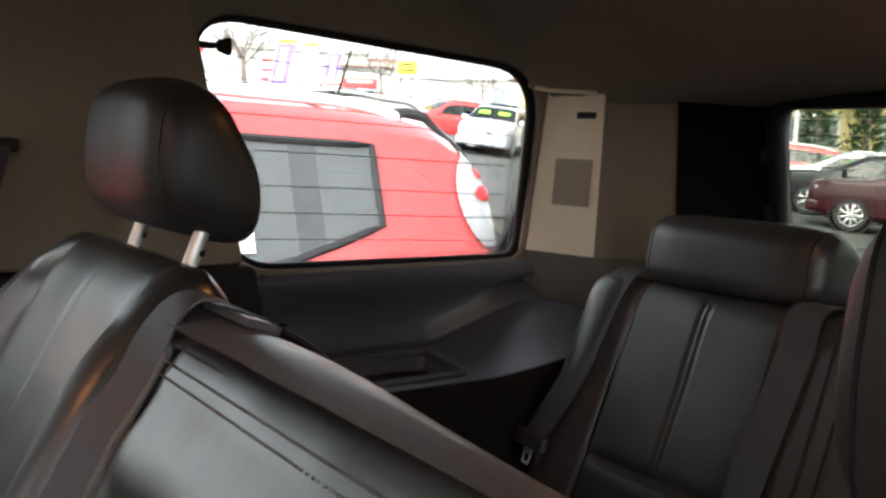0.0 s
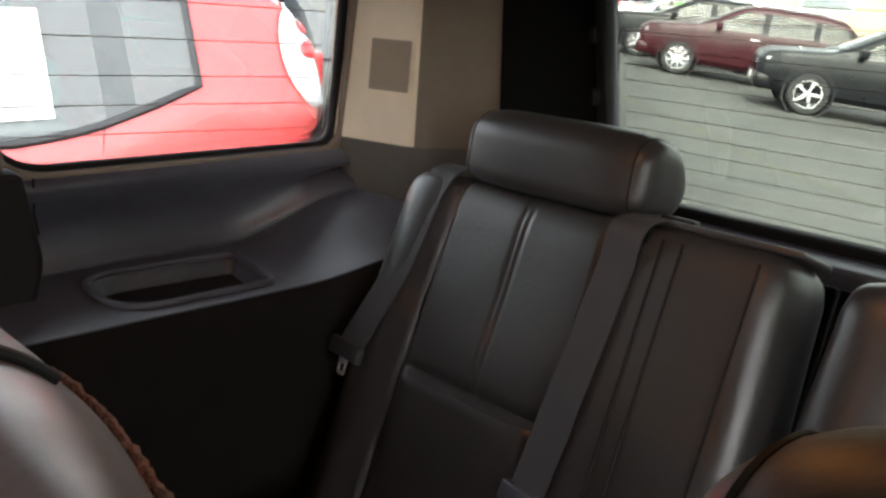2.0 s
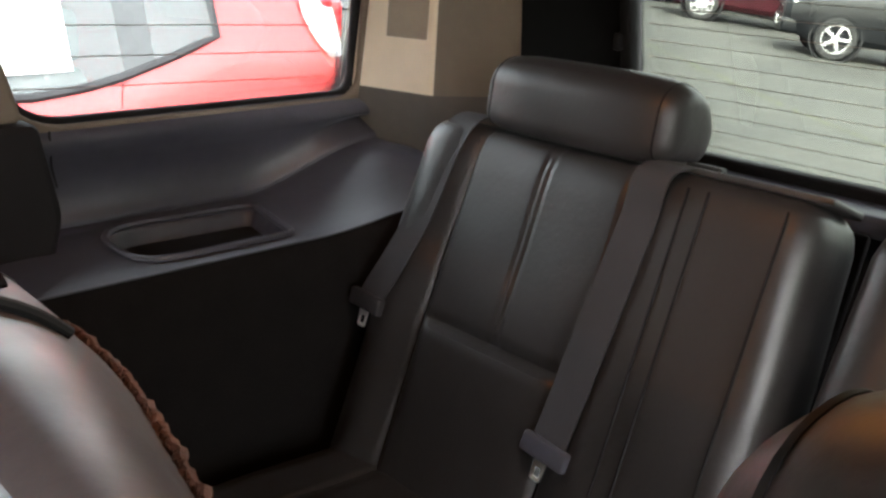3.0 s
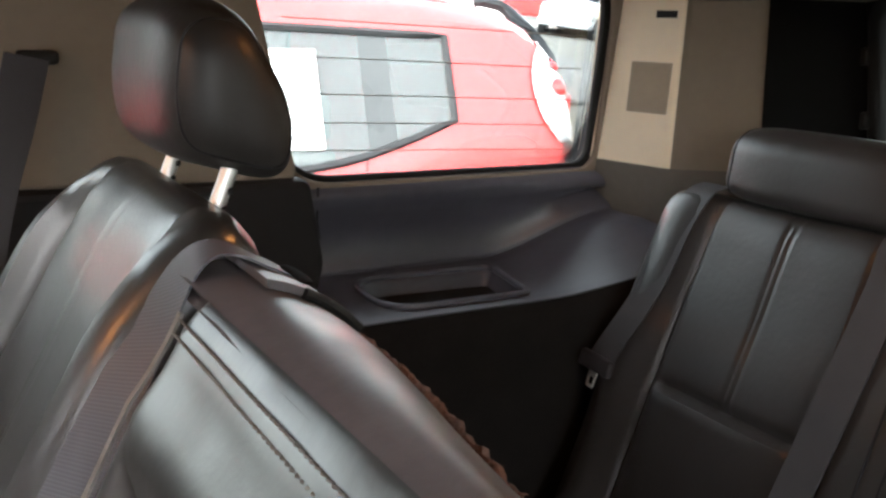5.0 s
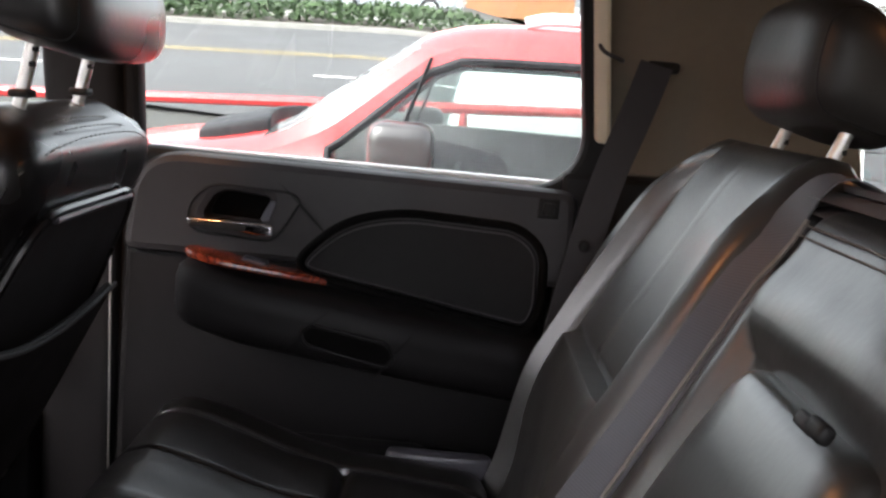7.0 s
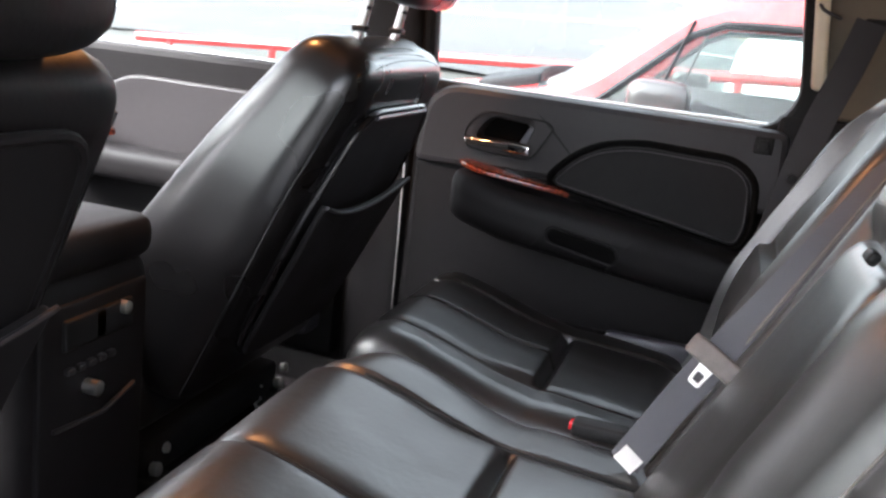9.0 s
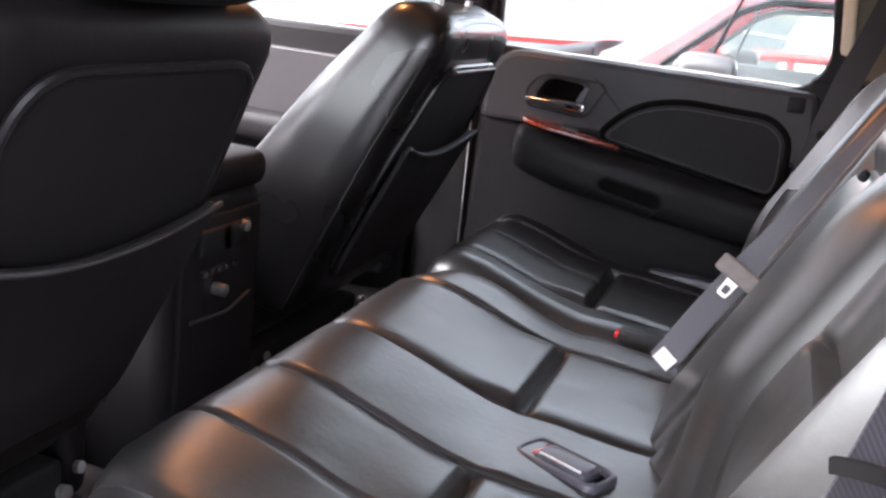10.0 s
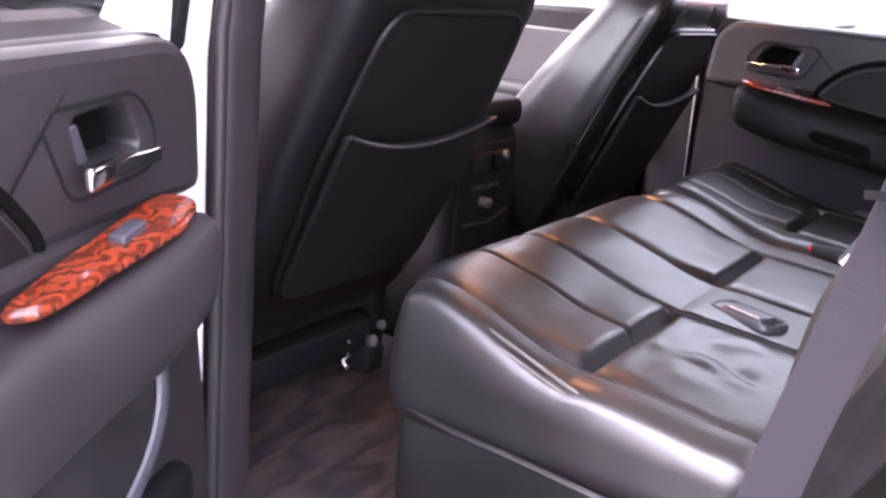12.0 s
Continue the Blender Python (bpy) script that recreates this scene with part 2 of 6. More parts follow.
    return verts, faces


def ribbon(points, across, width, thick=0.0016):
    """A strap along points; across: one direction, or one a point."""
    pts = [Vector(p) for p in points]
    verts, faces = [], []
    for i, p in enumerate(pts):
        t = (pts[min(i + 1, len(pts) - 1)] - pts[max(i - 1, 0)]).normalized()
        a = Vector(across[i] if isinstance(across[0], (list, tuple, Vector)) else across)
        a = (a - t * a.dot(t)).normalized()
        nrm = t.cross(a)
        for sx, sn in ((-1, -1), (1, -1), (1, 1), (-1, 1)):
            verts.append(p + a * (sx * width / 2) + nrm * (sn * thick / 2))
    for i in range(len(pts) - 1):
        for k in range(4):
            faces.append([i * 4 + k, i * 4 + (k + 1) % 4, i * 4 + 4 + (k + 1) % 4, i * 4 + 4 + k])
    faces += [[3, 2, 1, 0], [len(verts) - 4 + k for k in range(4)]]
    return verts, faces


def smooth_path(pts, n=8):
    """Catmull-Rom points through pts."""
    p = [Vector(q) for q in pts]
    p = [p[0] * 2 - p[1]] + p + [p[-1] * 2 - p[-2]]
    out = []
    for i in range(1, len(p) - 2):
        for k in range(n):
            t = k / n
            a, b, c, d = p[i - 1], p[i], p[i + 1], p[i + 2]
            out.append(0.5 * ((2 * b) + (c - a) * t + (2 * a - 5 * b + 4 * c - d) * t * t + (3 * b - a - 3 * c + d) * t ** 3))
    return out + [p[-2]]


def round_poly(pts, r, n=6):
    out = []
    m = len(pts)
    for i in range(m):
        a, b, c = (Vector((*pts[j % m], 0)) for j in (i - 1, i, i + 1))
        rad = r[i] if isinstance(r, (list, tuple)) else r
        u, v = (a - b), (c - b)
        k = min(rad, u.length * 0.49, v.length * 0.49)
        s, e = b + u.normalized() * k, b + v.normalized() * k
        for q in range(n + 1):
            t = q / n
            w = s * (1 - t) ** 2 + b * 2 * t * (1 - t) + e * t * t
            out.append((w.x, w.y))
    return out


def plate(outline, holes=(), thick=0.02, bevel=0.004, to3=lambda a, b, c: (a, b, c)):
    """A flat piece with holes and eased edges; to3 maps (along, up, through) to the world."""
    cu = bpy.data.curves.new("outline", 'CURVE')
    cu.dimensions, cu.fill_mode = '2D', 'BOTH'
    cu.extrude, cu.bevel_depth, cu.bevel_resolution, cu.offset = max(0.0005, thick / 2 - bevel), bevel, 1, -bevel
    for pts in (outline, *holes):
        s = cu.splines.new('POLY')
        s.points.add(len(pts) - 1)
        for k, q in enumerate(pts):
            s.points[k].co = (q[0], q[1], 0, 1)
        s.use_cyclic_u = True
    ob = bpy.data.objects.new("outline", cu)
    me = bpy.data.meshes.new_from_object(ob)
    verts = [Vector(to3(*v.co)) for v in me.vertices]
    faces = [list(f.vertices) for f in me.polygons]
    bpy.data.objects.remove(ob)
    bpy.data.meshes.remove(me)
    bpy.data.curves.remove(cu)
    return verts, faces


def grid(nu, nv, fn, thick=0.0):
    """A sheet of nu x nv cells through fn(u, v), u and v from 0 to 1."""
    verts = [Vector(fn(i / nu, j / nv)) for i in range(nu + 1) for j in range(nv + 1)]
    faces = [[i * (nv + 1) + j, (i + 1) * (nv + 1) + j, (i + 1) * (nv + 1) + j + 1, i * (nv + 1) + j + 1] for i in range(nu) for j in range(nv)]
    return verts, faces


def disc(c, axis, r, h, seg=24, ease=0.15):
    """A short cylinder with eased rims about axis, centred at c."""
    axis = Vector(axis).normalized()
    u = axis.orthogonal().normalized()
    w = axis.cross(u)
    prof = [(0, -h / 2), (r * (1 - ease), -h / 2), (r, -h / 2 + r * ease * 0.6), (r, h / 2 - r * ease * 0.6), (r * (1 - ease), h / 2), (0, h / 2)]
    return lathe(c, axis, u, w, prof, seg)


def lathe(c, axis, u, w, prof, seg=24):
    verts, faces = [], []
    c = Vector(c)
    for rad, z in prof:
        for k in range(seg):
            g = 2 * math.pi * k / seg
            verts.append(c + axis * z + (u * math.cos(g) + w * math.sin(g)) * max(rad, 1e-5))
    for i in range(len(prof) - 1):
        for k in range(seg):
            faces.append([i * seg + k, i * seg + (k + 1) % seg, (i + 1) * seg + (k + 1) % seg, (i + 1) * seg + k])
    return verts, faces


def join(*geos):
    verts, faces = [], []
    for v, f in geos:
        o = len(verts)
        verts += list(v)
        faces += [[i + o for i in q] for q in f]
    return verts, faces


def moved(geo, m):
    return [m @ Vector(v) for v in geo[0]], geo[1]


def mesh_object(name, geo, mat, origin=(0, 0, 0), smooth=True, angle=40):
    me = bpy.data.meshes.new(name)
    o = Vector(origin)
    me.from_pydata([tuple(Vector(v) - o) for v in geo[0]], [], geo[1])
    bm = bmesh.new()
    bm.from_mesh(me)
    bmesh.ops.recalc_face_normals(bm, faces=bm.faces)
    if smooth:
        lim = radians(angle)
        for f in bm.faces:
            f.smooth = True
        for e in bm.edges:
            if len(e.link_faces) == 2 and e.calc_face_angle(0) > lim:
                e.smooth = False
    bm.to_mesh(me)
    bm.free()
    me.materials.append(mat)
    return new(name, me)


def thing(name, label, category, at=(0, 0, 0), group="", kind=""):
    ob = new(name)
    ob.location = at
    ob.empty_display_size = 0.1
    return tagged(ob, label, category, group, kind)


def world_origin(ob):
    p = Vector((0, 0, 0))
    while ob:
        p += ob.location
        ob = ob.parent
    return p


def part(name, geo, mat, parent, label="", smooth=True, angle=40, kind=""):
    ob = mesh_object(name, geo, mat, world_origin(parent), smooth, angle)
    ob.parent = parent
    return tagged(ob, label, kind=kind)


def single(name, geo, mat, label, category, at=None, group="", kind="", smooth=True, angle=40):
    if at is None:
        at = (0, 0, 0)
    ob = mesh_object(name, geo, mat, at, smooth, angle)
    ob.location = at
    return tagged(ob, label, category, group, kind)


def dip(a, a0, w, d):
    return -d * math.exp(-((a - a0) / w) ** 2)


def ease(a, lo, hi):
    t = max(0.0, min(1.0, (a - lo) / (hi - lo)))
    return t * t * (3 - 2 * t)


def near(*centres):
    """Sample places round seams."""
    return [c + d for c in centres for d in (-0.018, -0.010, -0.005, 0, 0.005, 0.010, 0.018)]


# ---- vehicle shell: x to the tailgate, y to the passenger side ----
floor = single("floor", rbox((0.1, 0.04, 0.77), (1.75, 0.80, 0.025), 0.01, (20, 12, 1)), CARPET,
               "black cut-pile carpet on the cabin floor", "floor", (0, 0, 0.77), kind="structure")


def headliner(u, v):
    x, y = -1.02 + 2.62 * u, -0.80 + 1.68 * v
    s = abs(y - 0.04) / 0.84
    z = 1.890 - 0.08 * s ** 4 - 0.03 * s ** 12
    z -= 0.184 * (1 - 0.50 * s ** 20) * ease(x, 1.00, 1.31) + 0.06 * ease(-x, 0.7, 1.02)
    return x, y, z


hl = grid(40, 32, headliner)
hl_top = ([v + Vector((0, 0, 0.06)) for v in hl[0]], hl[1])
single("ceiling", join(hl, hl_top), TAUPE, "taupe woven headliner, dim and slightly fuzzy", "ceiling", (0, 0, 1.8), kind="structure")

# outer roof sheet over the headliner
def roof_sheet(u, v):
    x, y = -1.00 + 2.56 * u, -0.775 + 1.63 * v
    s = abs(y - 0.04) / 0.815
    return x, y, 1.965 - 0.075 * s ** 4 - 0.05 * s ** 14 - 0.05 * ease(x, 1.2, 1.6) - 0.03 * ease(-x, 0.6, 1.0)


rs = grid(24, 24, roof_sheet)
single("roof", join(rs, ([v - Vector((0, 0, 0.006)) for v in rs[0]], rs[1])), WHITE_PAINT, "white painted roof sheet", "roof", (0, 0, 1.95), kind="structure")

# tumblehome: the side wall leans in towards the roof
def lean(y, z, z0=1.41, k=0.20):
    return y - max(0.0, z - z0) * k


def right_wall(y):
    return lambda a, b, c: (a, lean(y, b) - c, b)


QWIN = round_poly([(0.705, 1.415), (1.228, 1.412), (1.206, 1.726), (0.610, 1.765)], [0.07, 0.035, 0.09, 0.085], 8)

# quarter panel: shelf with tray, lower wall, upper tan trims
TRAY = round_poly([(0.774, 0.722), (0.992, 0.719), (1.022, 0.868), (0.782, 0.884)], [0.062, 0.012, 0.022, 0.075], 8)


def grow(pts, d):
    out = []
    n = len(pts)
    for i in range(n):
        a, b = Vector((*pts[i - 1], 0)), Vector((*pts[(i + 1) % n], 0))
        t = (b - a).normalized()
        out.append((pts[i][0] + t.y * d, pts[i][1] - t.x * d))
    return out


def inside_by(poly, x, y):
    """How far (x, y) lies inside a convex outline; negative outside."""
    d = 1.0
    for (ax, ay), (bx, by) in zip(poly, poly[1:] + poly[:1]):
        ex, ey = bx - ax, by - ay
        n = math.hypot(ex, ey)
        if n > 1e-6:
            d = min(d, (ex * (y - ay) - ey * (x - ax)) / n)
    return d


QUARTER_PROFILE = [(0.724, 0.80), (0.706, 0.95), (0.694, 1.10), (0.687, 1.200), (0.689, 1.238), (0.698, 1.259), (0.714, 1.267),
                   (0.886, 1.268), (0.906, 1.280), (0.915, 1.306), (0.913, 1.334), (0.900, 1.358), (0.886, 1.378), (0.884, 1.399), (0.918, 1.415)]
QUARTER_SMOOTH = [(p.x, p.z) for p in smooth_path([(y, 0.0, z) for y, z in QUARTER_PROFILE], 12)]


def quarter(u, v):
    x = 0.60 + 0.72 * u
    rise = ease(x, 1.02, 1.24)
    prof = QUARTER_SMOOTH
    s = v * (len(prof) - 1)
    i = min(int(s), len(prof) - 2)
    t = s - i
    y = prof[i][0] * (1 - t) + prof[i + 1][0] * t
    z = prof[i][1] * (1 - t) + prof[i + 1][1] * t
    w = ease(z, 1.10, 1.26) * (1 - ease(z, 1.28, 1.40))
    z += rise * 0.075 * w * (0.55 + 0.45 * ease(y, 0.70, 0.86))
    y -= 0.05 * rise * ease(z, 1.0, 1.3) * (1 - ease(z, 1.34, 1.41))
    if 1.262 < z < 1.30 and 0.70 < y < 0.90:
        z -= 0.030 * ease(inside_by(TRAY, x, y), 0.0, 0.012)
    return x, y, z


qv = [i / 42 for i in range(18)] + [6 / 14 + (1 / 14) * k / 40 for k in range(41)] + [0.5 + 0.5 * k / 28 for k in range(1, 29)]
qu = [i / 150 for i in range(151)]
qverts = [Vector(quarter(u, v)) for u in qu for v in qv]
qn = len(qv)
qfaces = [[i * qn + j, (i + 1) * qn + j, (i + 1) * qn + j + 1, i * qn + j + 1] for i in range(len(qu) - 1) for j in range(qn - 1)]
quarter_panel = thing("quarter_panel", "black moulded plastic quarter panel with a shelf below the side window", "side panel", (0.9, 0.8, 0.80), kind="structure")
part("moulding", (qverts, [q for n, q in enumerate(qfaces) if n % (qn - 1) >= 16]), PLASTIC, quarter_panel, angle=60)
part("lower_lining", (qverts, [q for n, q in enumerate(qfaces) if n % (qn - 1) < 16]), LINING_AND_SHADE, quarter_panel, "black carpeted lower lining, carried up as shade on the shelf front", angle=60)
part("tray_rim", tube([(x, y, 1.2700) for x, y in TRAY], 0.0052, 8, closed=True), PLASTIC, quarter_panel, "raised rim round the rounded tray")
part("tray_shade", plate(grow(TRAY, -0.009), (), 0.003, 0.001, lambda a, b, c: (a, b, 1.2405 + c)), RUBBER, quarter_panel, "black sheet painting the shade inside the tray")
part("panel_joint", tube([(0.742, 0.880, 1.408), (0.745, 0.893, 1.36), (0.752, 0.900, 1.33)], 0.0016, 6), RUBBER, quarter_panel)

# wall skin behind the trims, with the quarter window and the door openings
def wall_skin(side):
    y = 0.935 if side > 0 else -0.855
    k = 1 if side > 0 else -1
    outer = [(-1.80, 0.62), (1.60, 0.62), (1.66, 1.40), (1.56, 1.84), (-0.98, 1.84), (-1.80, 1.36)]
    front = round_poly([(-1.16, 1.40), (-0.47, 1.40), (-0.47, 1.745), (-0.80, 1.73)], [0.03, 0.03, 0.06, 0.05])
    q = round_poly([(0.675, 1.388), (1.252, 1.385), (1.232, 1.758), (0.580, 1.796)], 0.06) if side > 0 else [(a + 0.06 if a < 0.9 else a, b) for a, b in QWIN]
    rear = round_poly([(-0.28, 0.80), (0.40, 0.80), (0.60, 1.05), (0.585, 1.38), (0.520, 1.785), (-0.28, 1.785)], 0.06) if side < 0 else \
        round_poly([(-0.37, 1.365), (0.312, 1.365), (0.335, 1.46), (0.292, 1.79), (-0.37, 1.79)], [0.02, 0.06, 0.05, 0.05, 0.03])
    return plate(outer, [front, rear, q], 0.03, 0.003, lambda a, b, c: (a, y - k * max(0.0, b - 1.41) * 0.20 + c, b))


single("wall_right", wall_skin(1), WHITE_PAINT, "white painted body side with window openings", "body side", (0, 0.93, 0.62), kind="structure", angle=25)
single("wall_left", wall_skin(-1), WHITE_PAINT, "white painted body side with an open rear doorway", "body side", (0, -0.85, 0.62), kind="structure", angle=25)

# quarter window, right
window_1 = thing("window_1", "rear quarter window in a black seal with fine heater lines", "window", (0.94, 0.915, 1.41), kind="structure")
part("window_seal", plate(grow(QWIN, 0.012), [grow(QWIN, -0.005)], 0.012, 0.004, right_wall(0.912)), RUBBER, window_1, "black rubber seal")
surround = round_poly([(0.60, 1.400), (1.250, 1.400), (1.250, 1.840), (0.50, 1.840)], 0.02)
part("window_surround", plate(surround, [grow(QWIN, 0.004)], 0.012, 0.004, right_wall(0.898)), TAUPE, window_1, "taupe trim round the opening")
pane = part("pane", plate(grow(QWIN, 0.008), (), 0.004, 0.001, right_wall(0.928)), GLASS, window_1, "clear glass pane")
pane.visible_shadow = False
for k, zz in enumerate((1.445, 1.485, 1.525, 1.575, 1.625, 1.672, 1.70)):
    yy = lean(0.921, zz)
    part("heater_line", tube([(0.69, yy, zz + 0.012), (0.95, yy, zz + 0.003), (1.19, yy, zz - 0.006)], 0.0008, 4), WIRE, window_1)
part("toggle_catch", join(rbox((0.664, 0.835, 1.722), (0.010, 0.008, 0.013), 0.006, (3, 3, 3), warp=lambda v: (v[0], v[1], v[2] * (0.80 + 22 * v[0]))), tube([(0.63, 0.838, 1.722), (0.658, 0.838, 1.722)], [0.005, 0.0035])), RUBBER, window_1, "black toggle catch")

# tan trims round the quarter window
cp = round_poly([(0.335, 1.432), (0.705, 1.424), (0.600, 1.780), (0.60, 1.82), (0.262, 1.82), (0.272, 1.70), (0.316, 1.52)], [0.01, 0.02, 0.06, 0.01, 0.01, 0.01, 0.02])
c_pillar = thing("c_pillar_trim", "tan moulded plastic pillar trim between two side windows", "pillar trim", (0.5, 0.84, 1.43), kind="structure")
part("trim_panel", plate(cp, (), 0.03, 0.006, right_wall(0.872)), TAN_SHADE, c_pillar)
part("trim_edge", plate(round_poly([(0.306, 1.475), (0.330, 1.475), (0.290, 1.74), (0.266, 1.74)], 0.010), (), 0.02, 0.006, right_wall(0.848)), TAN, c_pillar, "tan edge strip of the pillar")
part("belt_slot", rbox((0.385, 0.815, 1.586), (0.022, 0.012, 0.008), 0.006, (3, 1, 1)), RUBBER, c_pillar, "dark belt slot")
part("crease_shadow", join(tube(smooth_path([(0.285, 0.815, 1.625), (0.300, 0.795, 1.60), (0.325, 0.795, 1.590), (0.325, 0.812, 1.590)]), 0.003)), GREY_TRIM, c_pillar, "dark curved tube painting a crease's shadow")
part("horizontal_ridge", tube(smooth_path([(0.31, 0.826, 1.598), (0.45, 0.828, 1.592), (0.63, 0.828, 1.585)]), 0.005), TAN_SHADE, c_pillar)
lower = round_poly([(0.268, 0.80), (0.66, 0.80), (0.705, 1.22), (0.735, 1.31), (0.715, 1.428), (0.268, 1.432)], 0.015)
single("lower_pillar_trim", plate(lower, (), 0.04, 0.01, lambda a, b, c: (a, 0.856 - c - 0.05 * ease(1.36 - b, 0, 0.4), b)), PLASTIC_SOFT,
       "black lower pillar trim beside the rear seat", "pillar trim", (0.5, 0.85, 0.80), kind="structure")

# d pillar: a front-turned tan face with vent and slot, and a face towards the tailgate
def d_face(u, v):
    z = 1.425 + 0.385 * v
    p = [(1.226, 0.915), (1.238, 0.878), (1.256, 0.800), (1.264, 0.762), (1.282, 0.738), (1.374, 0.668)]
    s = u * (len(p) - 1)
    i = min(int(s), len(p) - 2)
    t = s - i
    x, y = p[i][0] * (1 - t) + p[i + 1][0] * t, p[i][1] * (1 - t) + p[i + 1][1] * t
    return x - 0.05 * (z - 1.425), lean(y, z, 1.425, 0.14 - 0.14 * ease(u, 0.5, 0.9)), z


d_pillar = thing("d_pillar_trim", "tan plastic pillar trim with a square vent and a slot", "pillar trim", (1.3, 0.8, 1.42), kind="structure")
part("trim_panel", grid(30, 12, lambda u, v: d_face(0.66 * u, v)), TAN, d_pillar)
part("rear_trim", grid(20, 12, lambda u, v: d_face(0.66 + 0.34 * u, v)), TAN_SHADE, d_pillar, "face towards the tailgate, its shade put into a darker tan")


def on_face(u0, u1, v0, v1, off, nu=8, nv=6):
    def fn(u, v):
        p = Vector(d_face(u0 + (u1 - u0) * u, v0 + (v1 - v0) * v))
        a = Vector(d_face(u0 + (u1 - u0) * u + 0.01, v0 + (v1 - v0) * v)) - p
        b = Vector(d_face(u0 + (u1 - u0) * u, v0 + (v1 - v0) * v + 0.01)) - p
        nrm = a.cross(b).normalized()
        if nrm.x > 0:
            nrm = -nrm
        return p + nrm * off
    return grid(nu, nv, fn)


part("vent_panel", on_face(0.290, 0.560, 0.215, 0.415, 0.003), TAN_DARK, d_pillar, "square perforated vent insert")
for k in range(5):
    v0 = 0.235 + k * 0.035
    part("vent_rib", on_face(0.31, 0.54, v0, v0 + 0.012, 0.0055, 6, 1), TAN_DARK, d_pillar)
part("slot", on_face(0.375, 0.545, 0.585, 0.612, 0.004, 6, 2), RUBBER, d_pillar, "dark narrow slot")


def d_low(u, v):
    x, y, _ = d_face(u, 0.0)
    return x + 0.012 * (1 - v), y - 0.016 * (1 - v), 0.80 + 0.628 * v


single("lower_d_pillar_trim", grid(42, 10, d_low), OLIVE_TRIM, "dark olive grey lower pillar trim", "pillar trim", (1.3, 0.8, 0.8), kind="structure")
part("headliner_seam", tube([(x, y, headliner((x + 1.02) / 2.62, (y + 0.80) / 1.68)[2] - 0.002) for x, y, _ in smooth_path([(1.188, 0.866, 0), (1.196, 0.846, 0), (1.208, 0.815, 0), (1.226, 0.765, 0), (1.240, 0.735, 0)])], 0.0035), TAN, d_pillar, "pale seam where the headliner meets the pillar")

# tailgate with the rear window
RWIN = round_poly([(0.658, 1.325), (-0.578, 1.325), (-0.560, 1.692), (0.645, 1.692)], 0.05, 8)
tg = lambda off: (lambda a, b, c: (1.665 - 0.22 * max(0, b - 1.30) + off + c, a, b))
tailgate = thing("tailgate", "black tailgate lining round the rear window", "tailgate", (1.66, 0.04, 0.8), kind="structure")
part("lining", plate([(0.83, 0.70), (-0.75, 0.70), (-0.73, 1.40), (-0.66, 1.80), (0.74, 1.80), (0.81, 1.40)], [RWIN], 0.05, 0.006, tg(0)), PLASTIC_SOFT, tailgate)
part("window_seal", plate(grow(RWIN, 0.015)[::1], [grow(RWIN, -0.008)], 0.03, 0.006, tg(-0.02)), RUBBER, tailgate)
rp = part("pane", plate(grow(RWIN, 0.004), (), 0.004, 0.001, tg(0.012)), PRIVACY, tailgate, "rear window glass")
rp.visible_shadow = False
for k in range(13):
    zz = 1.345 + k * 0.0265
    xx = 1.676 - 0.22 * (zz - 1.30) - 0.004
    part("heater_line", tube([(xx, 0.63, zz), (xx, 0.04, zz - 0.002), (xx, -0.55, zz)], 0.0005, 4), WIRE, tailgate)
part("side_post", grid(12, 12, lambda u, v: (1.362 - 0.05 * max(-0.02, 0.70 * v - 0.305) + 0.274 * u - 0.15 * u * max(0, 0.70 * v - 0.18), 0.664 - 0.003 * u, 1.12 + 0.70 * v)), BLACK_AND_SHADE, tailgate, "black tailgate post")
for zz in (1.60, 1.50, 1.425):
    part("rubber_bump", rbox((1.585 - 0.16 * (zz - 1.5), 0.660, zz), (0.012, 0.010, 0.014), 0.006), RUBBER, tailgate)
part("sill_ledge", rbox((1.60, 0.04, 1.305), (0.045, 0.66, 0.016), 0.010, (2, 8, 1)), PLASTIC, tailgate, "ledge under the rear window")

# left rear quarter, b pillars, front bulkhead and windscreen
window_2 = thing("window_2", "rear quarter window on the driver's side", "window", (0.94, -0.85, 1.41), kind="structure")
part("window_seal", plate(grow(QWIN, 0.012), [grow(QWIN, -0.006)], 0.016, 0.004, lambda a, b, c: (a, -lean(0.832, b) + c, b)), RUBBER, window_2)
p2 = part("pane", plate(grow(QWIN, 0.008), (), 0.004, 0.001, lambda a, b, c: (a, -lean(0.848, b) + c, b)), PRIVACY, window_2)
p2.visible_shadow = False
single("quarter_panel_left", grid(24, 40, lambda u, v: (lambda q: (q[0], 0.08 - q[1], q[2]))(quarter(u, v))), PLASTIC,
       "black moulded plastic quarter panel", "side panel", (0.9, -0.75, 0.8), kind="structure", angle=60)
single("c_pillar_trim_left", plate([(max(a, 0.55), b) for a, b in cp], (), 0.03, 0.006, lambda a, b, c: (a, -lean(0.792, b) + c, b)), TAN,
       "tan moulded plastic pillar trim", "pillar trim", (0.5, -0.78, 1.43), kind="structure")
single("lower_pillar_trim_left", plate([(max(a, 0.62), b) for a, b in lower], (), 0.04, 0.01, lambda a, b, c: (a, -0.776 + c, b)), PLASTIC,
       "black lower pillar trim", "pillar trim", (0.5, -0.77, 0.8), kind="structure")
single("d_pillar_trim_left", grid(20, 8, lambda u, v: (lambda q: (q[0], 0.08 - q[1], q[2]))(d_face(u, v))), TAN,
       "tan plastic rear pillar trim", "pillar trim", (1.3, -0.75, 1.42), kind="structure")


